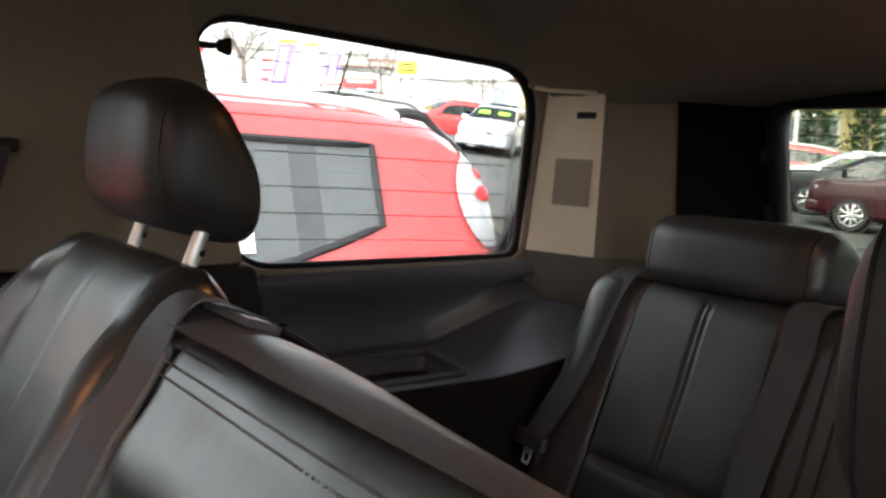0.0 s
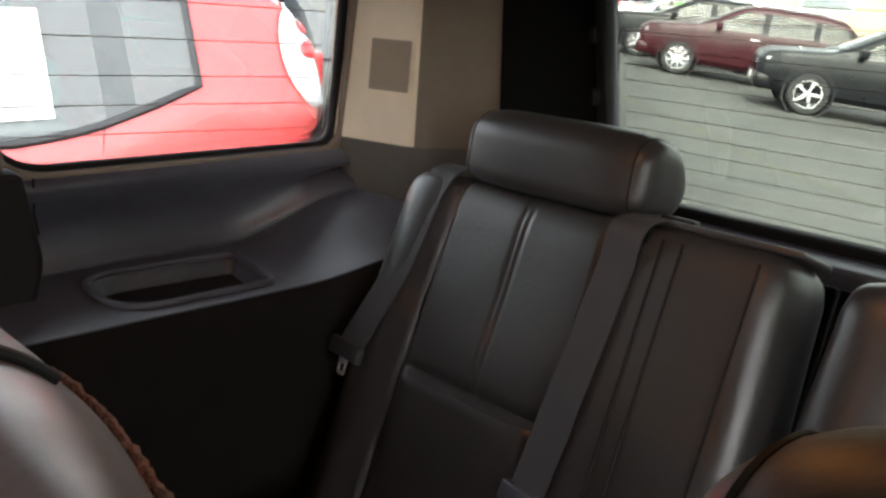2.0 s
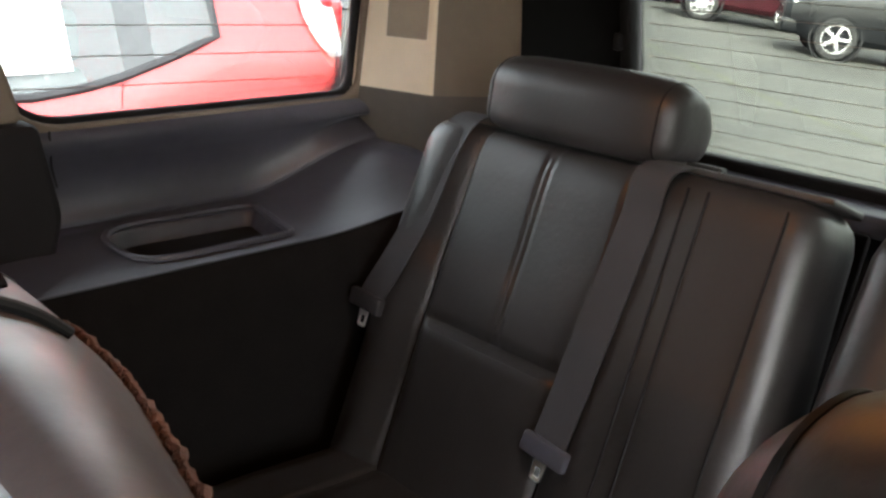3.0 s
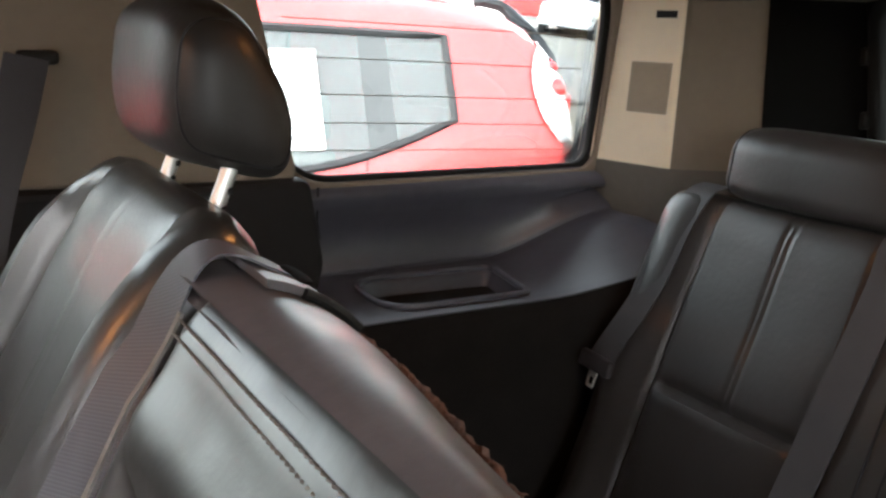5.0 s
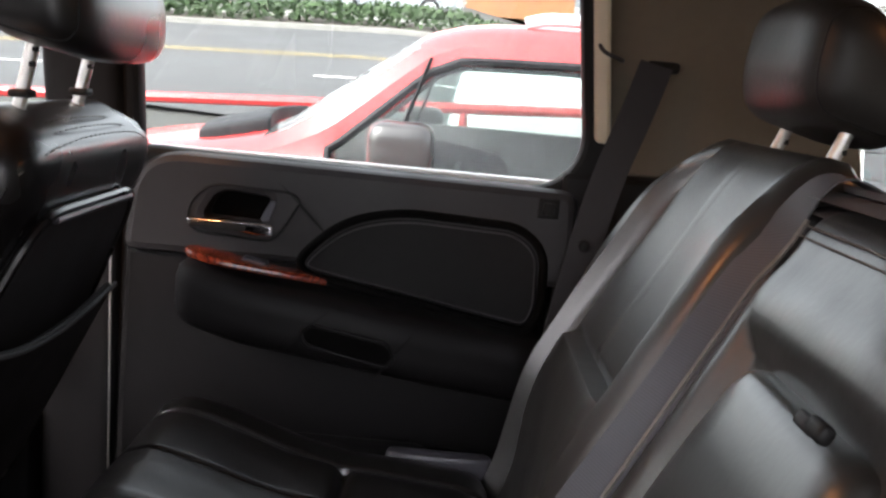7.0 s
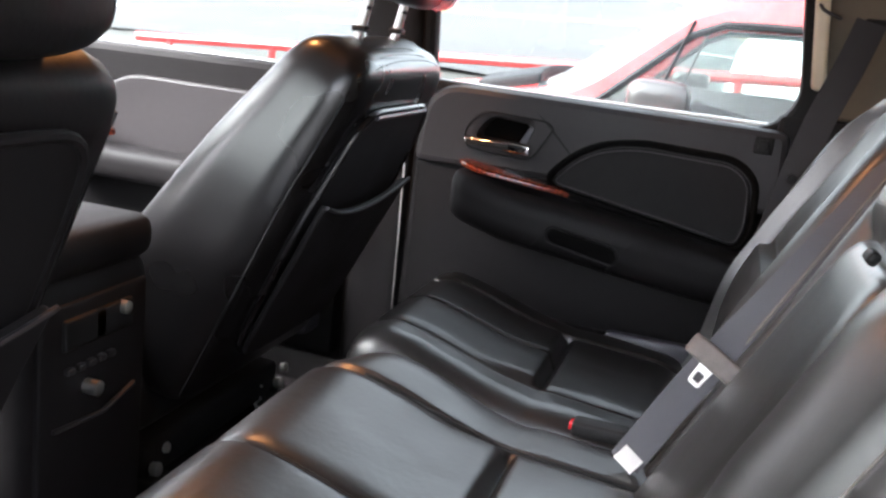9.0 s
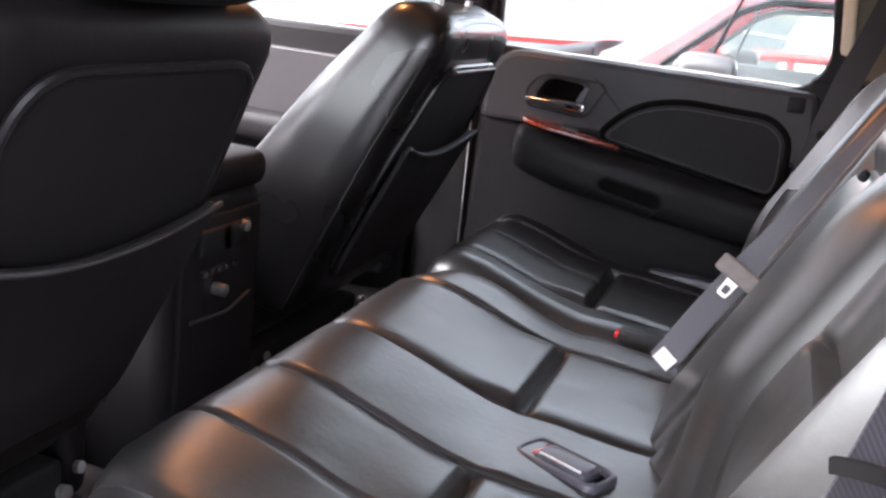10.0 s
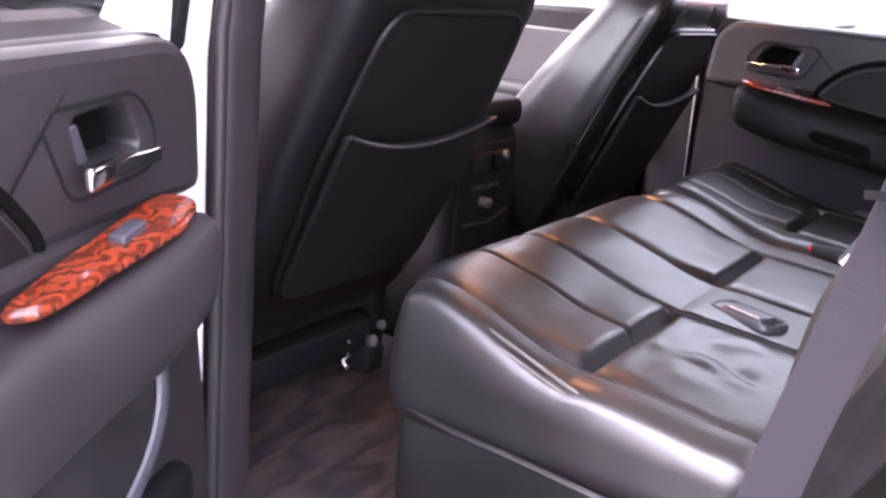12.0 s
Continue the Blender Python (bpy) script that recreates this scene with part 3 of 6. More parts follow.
def pillar(side):
    k = 1 if side > 0 else -1
    y0 = 0.86 if side > 0 else -0.78
    b = thing("b_pillar", "dark grey pillar trim between the doors with rubber seal", "pillar trim", (-0.40, y0, 0.80), kind="structure")
    part("trim_panel", rbox((-0.405, y0, 1.285), (0.055, 0.035, 0.50), 0.02, (3, 3, 12), warp=lambda v: (v[0], v[1] - k * 0.20 * max(0, v[2] - 0.10), v[2])), PLASTIC_SOFT, b)
    part("edge_line", tube([(-0.352, y0 - k * 0.040, 0.86), (-0.356, y0 - k * 0.042, 1.10), (-0.360, y0 - k * 0.042, 1.275)], 0.0016, 6), STEEL, b, "thin bright line down the pillar's edge")
    part("door_seal", tube([(-0.345, y0 - k * 0.012, 0.80), (-0.345, y0 - k * 0.012, 1.38), (-0.345, y0 - k * 0.07, 1.74)], 0.011, 8), RUBBER, b, "rubber door seal")
    return b


pillar(1)
bl = thing("b_pillar", "dark grey pillar trim with rubber seal and white painted jamb", "pillar trim", (-0.33, -0.76, 0.80), kind="structure")
part("trim_panel", rbox((-0.350, -0.685, 1.285), (0.045, 0.030, 0.50), 0.016, (3, 3, 12), warp=lambda v: (v[0], v[1] + 0.14 * max(0, v[2] - 0.10), v[2])), GREY_TRIM, bl)
part("door_seal", tube([(-0.310, -0.716, 0.80), (-0.310, -0.716, 1.38), (-0.310, -0.660, 1.74)], 0.008, 10), GREY_TRIM, bl, "rubber door seal")
part("jamb", rbox((-0.335, -0.778, 1.25), (0.028, 0.050, 0.56), 0.012, (2, 2, 10), warp=lambda v: (v[0], v[1] + 0.14 * max(0, v[2] - 0.13), v[2])), WHITE_PAINT, bl, "white painted door jamb")
part("belt_guide", rbox((-0.320, -0.648, 1.52), (0.010, 0.004, 0.11), 0.003, (1, 1, 4)), TAN, bl, "pale belt height guide")
part("sill_plate", rbox((0.05, -0.790, 0.802), (0.33, 0.055, 0.012), 0.006, (6, 2, 1)), PLASTIC, bl, "black door sill plate")
single("bulkhead", rbox((-1.50, 0.04, 0.99), (0.28, 0.84, 0.30), 0.08, (4, 12, 4)), PLASTIC_SOFT, "black dashboard across the front", "dashboard", (-1.36, 0.04, 0.8), kind="structure")
ws = single("windscreen", plate(round_poly([(-0.70, 0), (0.78, 0), (0.64, 0.60), (-0.56, 0.60)], 0.06), (), 0.005, 0.001, lambda a, b, c: (-1.78 + 1.26 * b + c, a, 1.33 + 0.80 * b)), GLASS,
            "laminated windscreen glass", "windscreen", (-1.3, 0.04, 1.34), kind="structure")
ws.visible_shadow = False

single("sill_trim", rbox((-0.50, 0.865, 0.81), (0.80, 0.055, 0.045), 0.012, (10, 2, 2)), PLASTIC_SOFT, "black sill trim along the floor", "trim", (-0.5, 0.865, 0.77), kind="structure")
single("side_liner", rbox((-0.50, 0.885, 1.08), (0.78, 0.010, 0.31), 0.006, (6, 1, 4)), PLASTIC_SOFT, "black liner behind the door trims", "trim", (-0.5, 0.885, 0.78), kind="structure")

# ---- doors ----
def rear_door(name, label, to3, group, opened=False):
    """A rear side door: u from its front edge, v into the cabin, z up."""
    d = thing(name, label, "car door", to3(0.0, 0.0, 0.80), group)
    T = lambda g: ([Vector(to3(*v)) for v in g[0]], g[1])
    uz = lambda v0: (lambda a, b, c: (a, v0 + c, b))
    upper = round_poly([(0.005, 1.265), (0.650, 1.265), (0.640, 1.404), (0.02, 1.410)], [0.02, 0.01, 0.02, 0.075], 8)
    recess = round_poly([(0.118, 1.322), (0.198, 1.319), (0.214, 1.356), (0.140, 1.362)], [0.012, 0.008, 0.010, 0.020], 6)
    part("upper_trim", T(plate(upper, [recess], 0.05, 0.012, uz(-0.012))), GREY_TRIM if opened else DOOR_TRIM_SHADED, d, "dark grey soft upper door trim")
    part("handle_well", T(plate(grow(recess, 0.004), (), 0.006, 0.001, uz(-0.026))), BLACK_AND_SHADE, d, "black plate painting the shade behind the door release")
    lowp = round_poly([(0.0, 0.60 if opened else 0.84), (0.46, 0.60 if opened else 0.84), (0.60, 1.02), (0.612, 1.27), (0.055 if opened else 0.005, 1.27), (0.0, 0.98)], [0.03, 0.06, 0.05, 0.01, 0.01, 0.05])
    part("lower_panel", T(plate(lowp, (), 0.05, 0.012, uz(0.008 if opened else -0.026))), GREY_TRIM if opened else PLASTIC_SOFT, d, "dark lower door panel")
    if opened:
        part("grab_handle", T(tube(smooth_path([(0.19, 0.10, 1.19), (0.20, 0.115, 1.13), (0.25, 0.12, 1.08), (0.36, 0.12, 1.04), (0.48, 0.11, 1.02)]), 0.008, 10)), PLASTIC, d, "curved grab handle edge")
    # armrest that swells out of the panel
    arm = rbox((0.365, 0.055 if opened else 0.042, 1.205), (0.262, 0.068 if opened else 0.054, 0.047), 0.030, (14, 4, 4),
               warp=lambda v: (v[0], v[1] - 0.02 * ease(v[0], 0.0, 0.26) + 0.012 * ease(-v[0], 0.05, 0.2), v[2] + 0.028 - 0.075 * (v[0] + 0.262) / 0.524 - 0.012 * ease(v[0], -0.26, -0.15)))
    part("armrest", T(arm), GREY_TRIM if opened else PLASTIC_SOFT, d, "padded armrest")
    wide = 1.42 if opened else 1.0
    outline = [(0.112, 0.000), (0.270, 0.012), (0.310, 0.024), (0.240, 0.042), (0.150, 0.056), (0.108, 0.042)]
    if opened:
        outline = [(0.120, 0.000), (0.270, 0.002), (0.340, 0.008), (0.328, 0.036), (0.240, 0.046), (0.160, 0.056), (0.116, 0.044)]
    wood = plate(round_poly(outline, 0.016 if opened else [0.02, 0.02, 0.01, 0.03, 0.03, 0.02], 6), (), 0.010, 0.004,
                 lambda a, b, c: (a, 0.036 + b * wide, 1.283 - 0.15 * (a - 0.11) + c - 0.10 * max(0, b - 0.03) * wide))
    w = part("wood_trim", T(wood), WOOD, d, "glossy red burl wood trim")
    part("window_switch", T(rbox((0.205, 0.074 if opened else 0.055, 1.2745 if opened else 1.271), (0.017, 0.012, 0.005 if opened else 0.006), 0.003, warp=lambda v: (v[0], v[1], v[2] - 0.15 * v[0]))), PLASTIC, w, "small dark window switch")
    hz = round_poly([(0.100, 1.300), (0.222, 1.292), (0.258, 1.356), (0.244, 1.368), (0.126, 1.372), (0.094, 1.336)], [0.018, 0.020, 0.012, 0.012, 0.022, 0.020], 6)
    part("handle_bezel", T(plate(hz, [grow(hz, -0.004)], 0.005, 0.002, uz(0.013))), RUBBER, d, "fine groove round the door release")
    part("facet", T(plate(round_poly([(0.199, 1.324), (0.212, 1.323), (0.222, 1.352), (0.214, 1.354)], 0.003), (), 0.003, 0.001, uz(0.0135))), PLASTIC, d, "pale plate painting a lit facet beside the hollow")
    h = part("handle", T(rbox((0.163, 0.024, 1.3175), (0.062, 0.007, 0.0095), 0.005, (8, 2, 2), warp=lambda v: (v[0], v[1] + 0.016 * ease(v[0], -0.02, 0.06), v[2] * (0.55 + 0.45 * ease(v[0], -0.06, 0.05)) - 0.05 * (v[0] + 0.06) * 0.4))), CHROME, d, "chrome door release lever")
    part("handle_inlay", T(rbox((0.146, 0.0315, 1.3155), (0.040, 0.0012, 0.0050), 0.001, (4, 1, 1), warp=lambda v: (v[0], v[1] + 0.010 * ease(v[0], -0.02, 0.04), v[2]))), RUBBER, h, "black inlay of the lever")
    ins = round_poly([(0.255, 1.262), (0.588, 1.205), (0.600, 1.235), (0.596, 1.315), (0.562, 1.342), (0.395, 1.348), (0.316, 1.326)], [0.03, 0.02, 0.03, 0.03, 0.03, 0.06, 0.05], 6)
    part("insert_panel", T(plate(ins, (), 0.012, 0.005, uz(0.010))), PLASTIC_SOFT, d, "black padded insert panel")
    part("insert_groove_shade", T(tube([(a, 0.013, b) for a, b in grow(ins, 0.007)], 0.0062, 8, closed=True)), BLACK_AND_SHADE, d, "black line painting a groove's shade round the insert")
    part("insert_seam", T(tube([(a, 0.0165, b) for a, b in grow(ins, -0.005)], 0.0014, 6, closed=True)), GREY_TRIM, d)
    pv = 0.112 if opened else 0.0985
    pk = round_poly([(0.285, 1.172), (0.400, 1.150), (0.412, 1.166), (0.400, 1.188), (0.290, 1.206), (0.276, 1.192)], 0.012)
    part("pull_pocket", T(plate(pk, [grow(pk, -0.005)], 0.008, 0.002, uz(pv))), PLASTIC_SOFT, d, "recessed pull pocket")
    part("pocket_shade", T(plate(grow(pk, -0.005), (), 0.003, 0.001, uz(pv - 0.001))), BLACK_AND_SHADE, d)
    part("latch_bumper", T(join(rbox((0.602, 0.014, 1.379), (0.015, 0.005, 0.014), 0.003), rbox((0.602, 0.020, 1.379), (0.008, 0.003, 0.008), 0.002))), RUBBER, d, "square rubber latch bumper")
    part("map_pocket", T(rbox((0.27, 0.035, 0.945), (0.20, 0.035, 0.075), 0.025, (8, 3, 4))), PLASTIC_SOFT, d, "lower storage pocket")
    # window frame and glass
    op = round_poly([(0.020, 1.412), (0.605, 1.404), (0.646, 1.455), (0.600, 1.745), (0.020, 1.745)], [0.01, 0.075, 0.06, 0.05, 0.02], 8)
    fr = round_poly([(-0.005, 1.39), (0.672, 1.39), (0.682, 1.46), (0.634, 1.775), (-0.005, 1.775)], 0.02)
    part("window_frame", T(plate(fr, [op], 0.035, 0.008, lambda a, b, c: (a, -0.030 + 0.20 * max(0, b - 1.41) + c, b))), RUBBER, d, "black window frame and seal")
    gl = part("pane", T(plate(grow(op, 0.008), (), 0.004, 0.001, lambda a, b, c: (a, -0.045 + 0.20 * max(0, b - 1.41) + c, b))), GLASS, d, "door window glass")
    gl.visible_shadow = False
    sk = round_poly([(-0.03, 0.70), (0.50, 0.70), (0.64, 0.98), (0.645, 1.41), (-0.03, 1.41)], 0.03)
    part("outer_skin", T(plate(sk, (), 0.02, 0.004, uz(-0.085))), WHITE_PAINT, d, "white painted door skin")
    return d


rear_door("rear_door", "closed rear door, trims darkened for shade, with armrest and burl wood trim", lambda u, v, z: (-0.35 + u, 0.83 - v, z), "doors")
HU, HN = Vector((0.375, -0.927, 0)), Vector((0.927, 0.375, 0))
HINGE = Vector((-0.285, -0.765, -0.028))
rear_door("rear_door", "open rear door with grey trim, armrest and burl wood switch panel",
          lambda u, v, z: tuple(HINGE + HU * u + HN * (v * (0.6 if v > 0 else 1.0)) + Vector((0, 0, z))), "doors", opened=True)


def front_door(side):
    k = 1 if side > 0 else -1
    y0 = 0.83 if side > 0 else -0.75
    d = thing("front_door", "closed front door with dark trim and grey insert panel", "car door", (-0.85, y0, 0.80), "doors")
    t3 = lambda v0: (lambda a, b, c: (a, y0 - k * (v0 + c), b))
    part("upper_trim", plate(round_poly([(-1.25, 1.25), (-0.475, 1.25), (-0.475, 1.405), (-1.25, 1.395)], 0.03), (), 0.05, 0.014, t3(-0.01)), PLASTIC_SOFT, d)
    part("lower_panel", plate(round_poly([(-1.25, 0.82), (-0.475, 0.82), (-0.475, 1.26), (-1.25, 1.26)], 0.03), (), 0.05, 0.012, t3(-0.025)), PLASTIC_SOFT, d)
    part("insert_panel", plate(round_poly([(-1.05, 1.20), (-0.50, 1.20), (-0.50, 1.335), (-0.56, 1.345), (-0.94, 1.345), (-1.03, 1.30)], 0.03), (), 0.016, 0.006, t3(0.014)), GREY_TRIM, d, "grey padded insert panel")
    part("armrest", rbox((-0.80, y0 - k * 0.05, 1.175), (0.30, 0.05, 0.030), 0.022, (8, 3, 3)), PLASTIC_SOFT, d, "black padded armrest")
    part("wood_trim", rbox((-1.05, y0 - k * 0.05, 1.230), (0.10, 0.010, 0.008), 0.008, (6, 2, 2)), WOOD, d, "red burl wood strip")
    part("map_pocket", rbox((-0.80, y0 - k * 0.03, 0.98), (0.30, 0.035, 0.08), 0.02, (6, 2, 3)), PLASTIC, d)
    g = part("pane", plate(round_poly([(-1.17, 1.39), (-0.46, 1.39), (-0.46, 1.75), (-0.80, 1.74)], 0.03), (), 0.004, 0.001,
                           lambda a, b, c: (a, y0 + k * (0.05 - 0.20 * max(0, b - 1.41)) + c, b)), GLASS, d, "front door window glass")
    g.visible_shadow = False


front_door(1)
front_door(-1)


# ---- seats ----
class Back:
    """The frame of a seat back: a across, d out of the front face, h up along it."""
    def __init__(self, x0, yc, z0, tilt, width, height, thick):
        self.x0, self.yc, self.z0 = x0, yc, z0
        self.s, self.c = math.sin(radians(tilt)), math.cos(radians(tilt))
        self.w, self.h, self.t = width, height, thick

    def p(self, a, d, h):
        return Vector((self.x0 + h * self.s - d * self.c, self.yc + a, self.z0 + h * self.c + d * self.s))

    def put(self, geo):
        return [self.p(*v) for v in geo[0]], geo[1]


def backrest_shape(b, relief, r=0.04, seams=(), hseams=(), n=(16, 4, 18), narrow=0.0, drop=0.0, across=None, wedge=0.0, rear=None):
    """The padded shell; relief(a, h) pushes the front face out, with y = a, h from the seat's own middle and foot."""
    def warp(v):
        a, d, h = v[0], v[1], v[2] + b.h / 2
        w = ease(d, -b.t * 0.3, b.t / 2)
        k = 1 - narrow * ease(h / b.h, 0.55, 1.0)
        back = ease(b.t / 2 - d, 0.03, b.t) * ease(h, b.h - 0.10, b.h)
        slack = 0.0022 * noise.noise(Vector((a * 13, h * 9, b.yc * 7))) + 0.0010 * noise.noise(Vector((a * 34, h * 26, b.yc)))
        out = d - b.t / 2 + (relief(a, h) + slack) * w
        out = -b.t + (out + b.t) * (1 + wedge * (0.5 - 1.25 * h / b.h))
        if rear and out < 0:
            out *= 1 - (1 - rear(a)) * ease(h, 0.28, 0.48)
        return (across(a, h, w) if across else a * k, out, h - drop * back)
    return b.put(rbox((0, 0, 0), (b.w / 2, b.t / 2, b.h / 2), r, n, (near(*seams), (), near(*[q - b.h / 2 for q in hseams])), warp))


def seam_line(b, relief, pts, r=0.0016, lift=0.0012):
    return tube([b.p(a, relief(a, h) + lift, h) for a, h in pts], r, 5)


def pillow(profile, yc, half, p=3.0, rows=40):
    """A padded block: a rounded side outline (x, z) carried across and drawn in to domed ends; returns the mesh and its sewn seams."""
    cx = sum(q[0] for q in profile) / len(profile)
    cz = sum(q[1] for q in profile) / len(profile)
    n = len(profile)

    def ring(g):
        k = max(0.02, (1 - abs(g) ** p) ** (1 / p))
        return [Vector((cx + (x - cx) * k, yc + half * g, cz + (z - cz) * k)) for x, z in profile]
    verts, faces = [], []
    for i in range(rows + 1):
        verts += ring(math.sin(math.pi / 2 * math.sin(math.pi / 2 * (-1 + 2 * i / rows))))
    for i in range(rows):
        for k in range(n):
            faces.append([i * n + k, i * n + (k + 1) % n, (i + 1) * n + (k + 1) % n, (i + 1) * n + k])
    faces += [list(range(n))[::-1], [rows * n + k for k in range(n)]]
    return (verts, faces), [ring(-0.86), ring(0.86)]


def headrest(name, label, foot, spread, profile, yc, half, group, lean_deg=21.0, hide=LEATHER, blunt=3.4):
    """Two posts leaning back from foot (x, y, z) into a padded block with the given side outline."""
    t = thing(name, label, "headrest", foot, group)
    block, seams = pillow(profile, yc, half, blunt)
    pad = part("cushion", block, hide, t, angle=60)
    for loop in seams:
        part("seam", tube(loop, 0.0012, 5, closed=True), RUBBER, pad)
    d = Vector((math.sin(radians(lean_deg)), 0, math.cos(radians(lean_deg))))
    mid = sum(p[1] for p in profile) / len(profile)
    for sy in (-1, 1):
        f = Vector((foot[0], foot[1] + sy * spread / 2, foot[2]))
        top = f + d * ((mid - foot[2]) / d.z)
        post = part("post", tube([f - d * 0.05, f, top], 0.0064, 12), STEEL, t, "bright steel headrest post")
        for q in range(3):
            p = f + d * (0.026 + 0.014 * q)
            part("notch", rbox(p + Vector((0.0045, -0.0030, 0)), (0.0026, 0.0030, 0.0026), 0.001, (1, 1, 1)), RUBBER, post)
        part("collar", rbox(f - d * 0.002, (0.010, 0.010, 0.004), 0.003), RUBBER, t, "black post collar")
    return t


def side_outline(x, z, front=0.050, rear=0.056, up=0.071, r=0.036, slant=0.026, wedge=0.044):
    """Headrest outline about (x, z): upright front face, underside falling to the rear, rear face leaning forward to the top."""
    return round_poly([(x - front + 0.004, z - up + slant), (x + rear - 0.004, z - up - 0.002), (x + rear, z - up + 0.06), (x + rear - wedge, z + up), (x - front + 0.006, z + up), (x - front - 0.004, z)],
                      [r, r * 1.1, 0.05, r * 1.3, r, 0.05], 7)


# second row: a single seat and a wide section, both reclined
SEAT2 = dict(x0=0.140, z0=0.980, tilt=27)


def relief_single(lo, hi, hl, bol=0.020, mid=None):
    """Bolsters outside lo..hi, a lumbar pad below hl, optional middle seam."""
    def f(a, h):
        v = bol * (ease(a, hi - 0.004, hi + 0.05) + ease(-a, -lo - 0.004, -lo + 0.05))
        v += dip(a, lo, 0.004, 0.006) + dip(a, hi, 0.004, 0.006)
        if lo < a < hi:
            e = ease(min(a - lo, hi - a), 0.0, 0.03)
            v += 0.016 * e * ease(h, hl - 0.26, hl - 0.03) * (1 - ease(h, hl - 0.012, hl + 0.004))
            v += dip(h, hl, 0.006, 0.010) * e
            if mid is not None and h > hl:
                v += dip(a, mid - 0.005, 0.003, 0.0022) + dip(a, mid + 0.005, 0.003, 0.0022)
        return v
    return f


def rear_bench(a):
    """How much of its depth the bench back keeps along the top, narrowest beside the armrest."""
    return 1 - 0.50 * ease(0.40 - a, 0.0, 0.33) * (1 - 0.75 * ease(-a, -0.02, 0.15))


def bench_cover(t, b, rel, latch=None):
    """Smooth crowned cover over the top of the back, its brown carpet edge and the carpeted rear."""
    a0, a1 = -b.w / 2 + (0.085 if latch is not None else 0.01), b.w / 2 - 0.01
    crown = 0.010 if latch is not None else 0.004
    end = 0.430 if latch is not None else a1

    def cover(a, v):
        rise = ease(a, -0.05, 0.30) if latch is not None else 1.0
        return b.p(a, 0.002 - (b.t * (rear_bench(a) if latch is not None else 0.62) + 0.002) * v, b.h + 0.003 - 0.012 * (1 - ease(v, -0.05, 0.22)) + crown * rise * math.sin(math.pi * min(1.0, v * 1.05)) - 0.016 * v * v + 0.010 * rise * v)
    skin = grid(40, 12, lambda u, v: cover(a0 + (end - a0) * u, v))
    under = ([p - Vector((0, 0, 0.012)) for p in skin[0]], skin[1])
    if latch is not None:
        part("top_cover", join(skin, under), SEATBACK_CARPET, t, "smooth grey-mauve cover along the top of the back")
    part("back_carpet", b.put(rbox(((a0 + a1) / 2, -b.t - 0.003, 0.20), ((a1 - a0) / 2 + 0.003, 0.006, 0.19), 0.005, (6, 1, 6))), CARPET, t, "dark carpeted rear of the back")
    rng = random.Random(5)
    pts, rad = [], []
    n = 120
    for i in range(n + 1):
        a = a0 + (end - a0) * i / n
        pts.append(cover(a, 1.0) + Vector((0.003 + rng.uniform(-0.0015, 0.0015), 0, -0.002 + rng.uniform(-0.0015, 0.0015))))
        rad.append(0.0036 + rng.uniform(-0.0012, 0.0014))
    fringe = [tube(pts, rad, 7)]
    for i in range(420):
        a = rng.uniform(a0, end)
        p = cover(a, 1.0)
        q = p + Vector((rng.uniform(-0.001, 0.006), rng.uniform(-0.004, 0.004), rng.uniform(-0.004, 0.003)))
        fringe.append(tube([p, (p + q) / 2 + Vector((0, 0, 0.002)), q], [0.0010, 0.0008, 0.0003], 4))
    if latch is not None:
        part("carpet_edge", join(*fringe), FUZZ, t, "frayed rust-brown carpet edge")
    for h in (0.552, 0.543) if latch is not None else ():
        line = []
        for i in range(int((a1 - a0) / 0.006)):
            a = a0 + 0.006 * i
            k = h - 0.016
            e = rel(a, k)
            line.append(tube([b.p(a, e - 0.0005, k), b.p(a + 0.002, e + 0.0014, k), b.p(a + 0.0042, e - 0.0005, k)], 0.0009, 4))
        part("stitching", join(*line), LEATHER_PIPE, t, "double row of dull stitches")
    if latch is not None:
        # belt guide: a pale plate with a slot, lying on the cover
        lo, hi = latch - 0.045, latch + 0.045

        def guide(u, v, lift):
            return cover(lo + (hi - lo) * u, 0.22 + 0.56 * v) + Vector((0, 0, lift))
        top, bot = grid(10, 8, lambda u, v: guide(u, v, 0.0070)), grid(10, 8, lambda u, v: guide(u, v, 0.001))
        rim = []
        for k in range(4):
            for q in range(12):
                w = q / 12
                rim.append(((w, 0), (1, w), (1 - w, 1), (0, 1 - w))[k])
        n = len(rim)
        wall = ([guide(u, v, z) for u, v in rim for z in (0.0070, 0.001)], [[2 * q, 2 * q + 1, 2 * ((q + 1) % n) + 1, 2 * ((q + 1) % n)] for q in range(n)])
        bg = part("belt_guide", join(top, bot, wall), SEATBACK_CARPET, t, "pale mauve belt guide plate")
        part("guide_edge_shade", tube([guide(-0.02, 0.35 + 0.65 * v / 10, 0.0040) for v in range(11)], 0.0036, 8), RUBBER, bg, "dark bar painting the shade of the guide's lower edge")
        part("guide_edge_shade", tube([guide(1.02, v / 10, 0.0040) for v in range(11)], 0.0030, 8), RUBBER, bg)
        part("belt_slot", tube([guide(0.16 + 0.68 * u / 10, 0.48 + 0.10 * u / 10, 0.0095) for u in range(11)], [0.0022 + 0.0032 * math.sin(math.pi * (0.1 + 0.8 * u / 10)) for u in range(11)], 8, flat=0.25), BLACK_AND_SHADE, bg, "black shape painting the dark of the slot the belt enters")


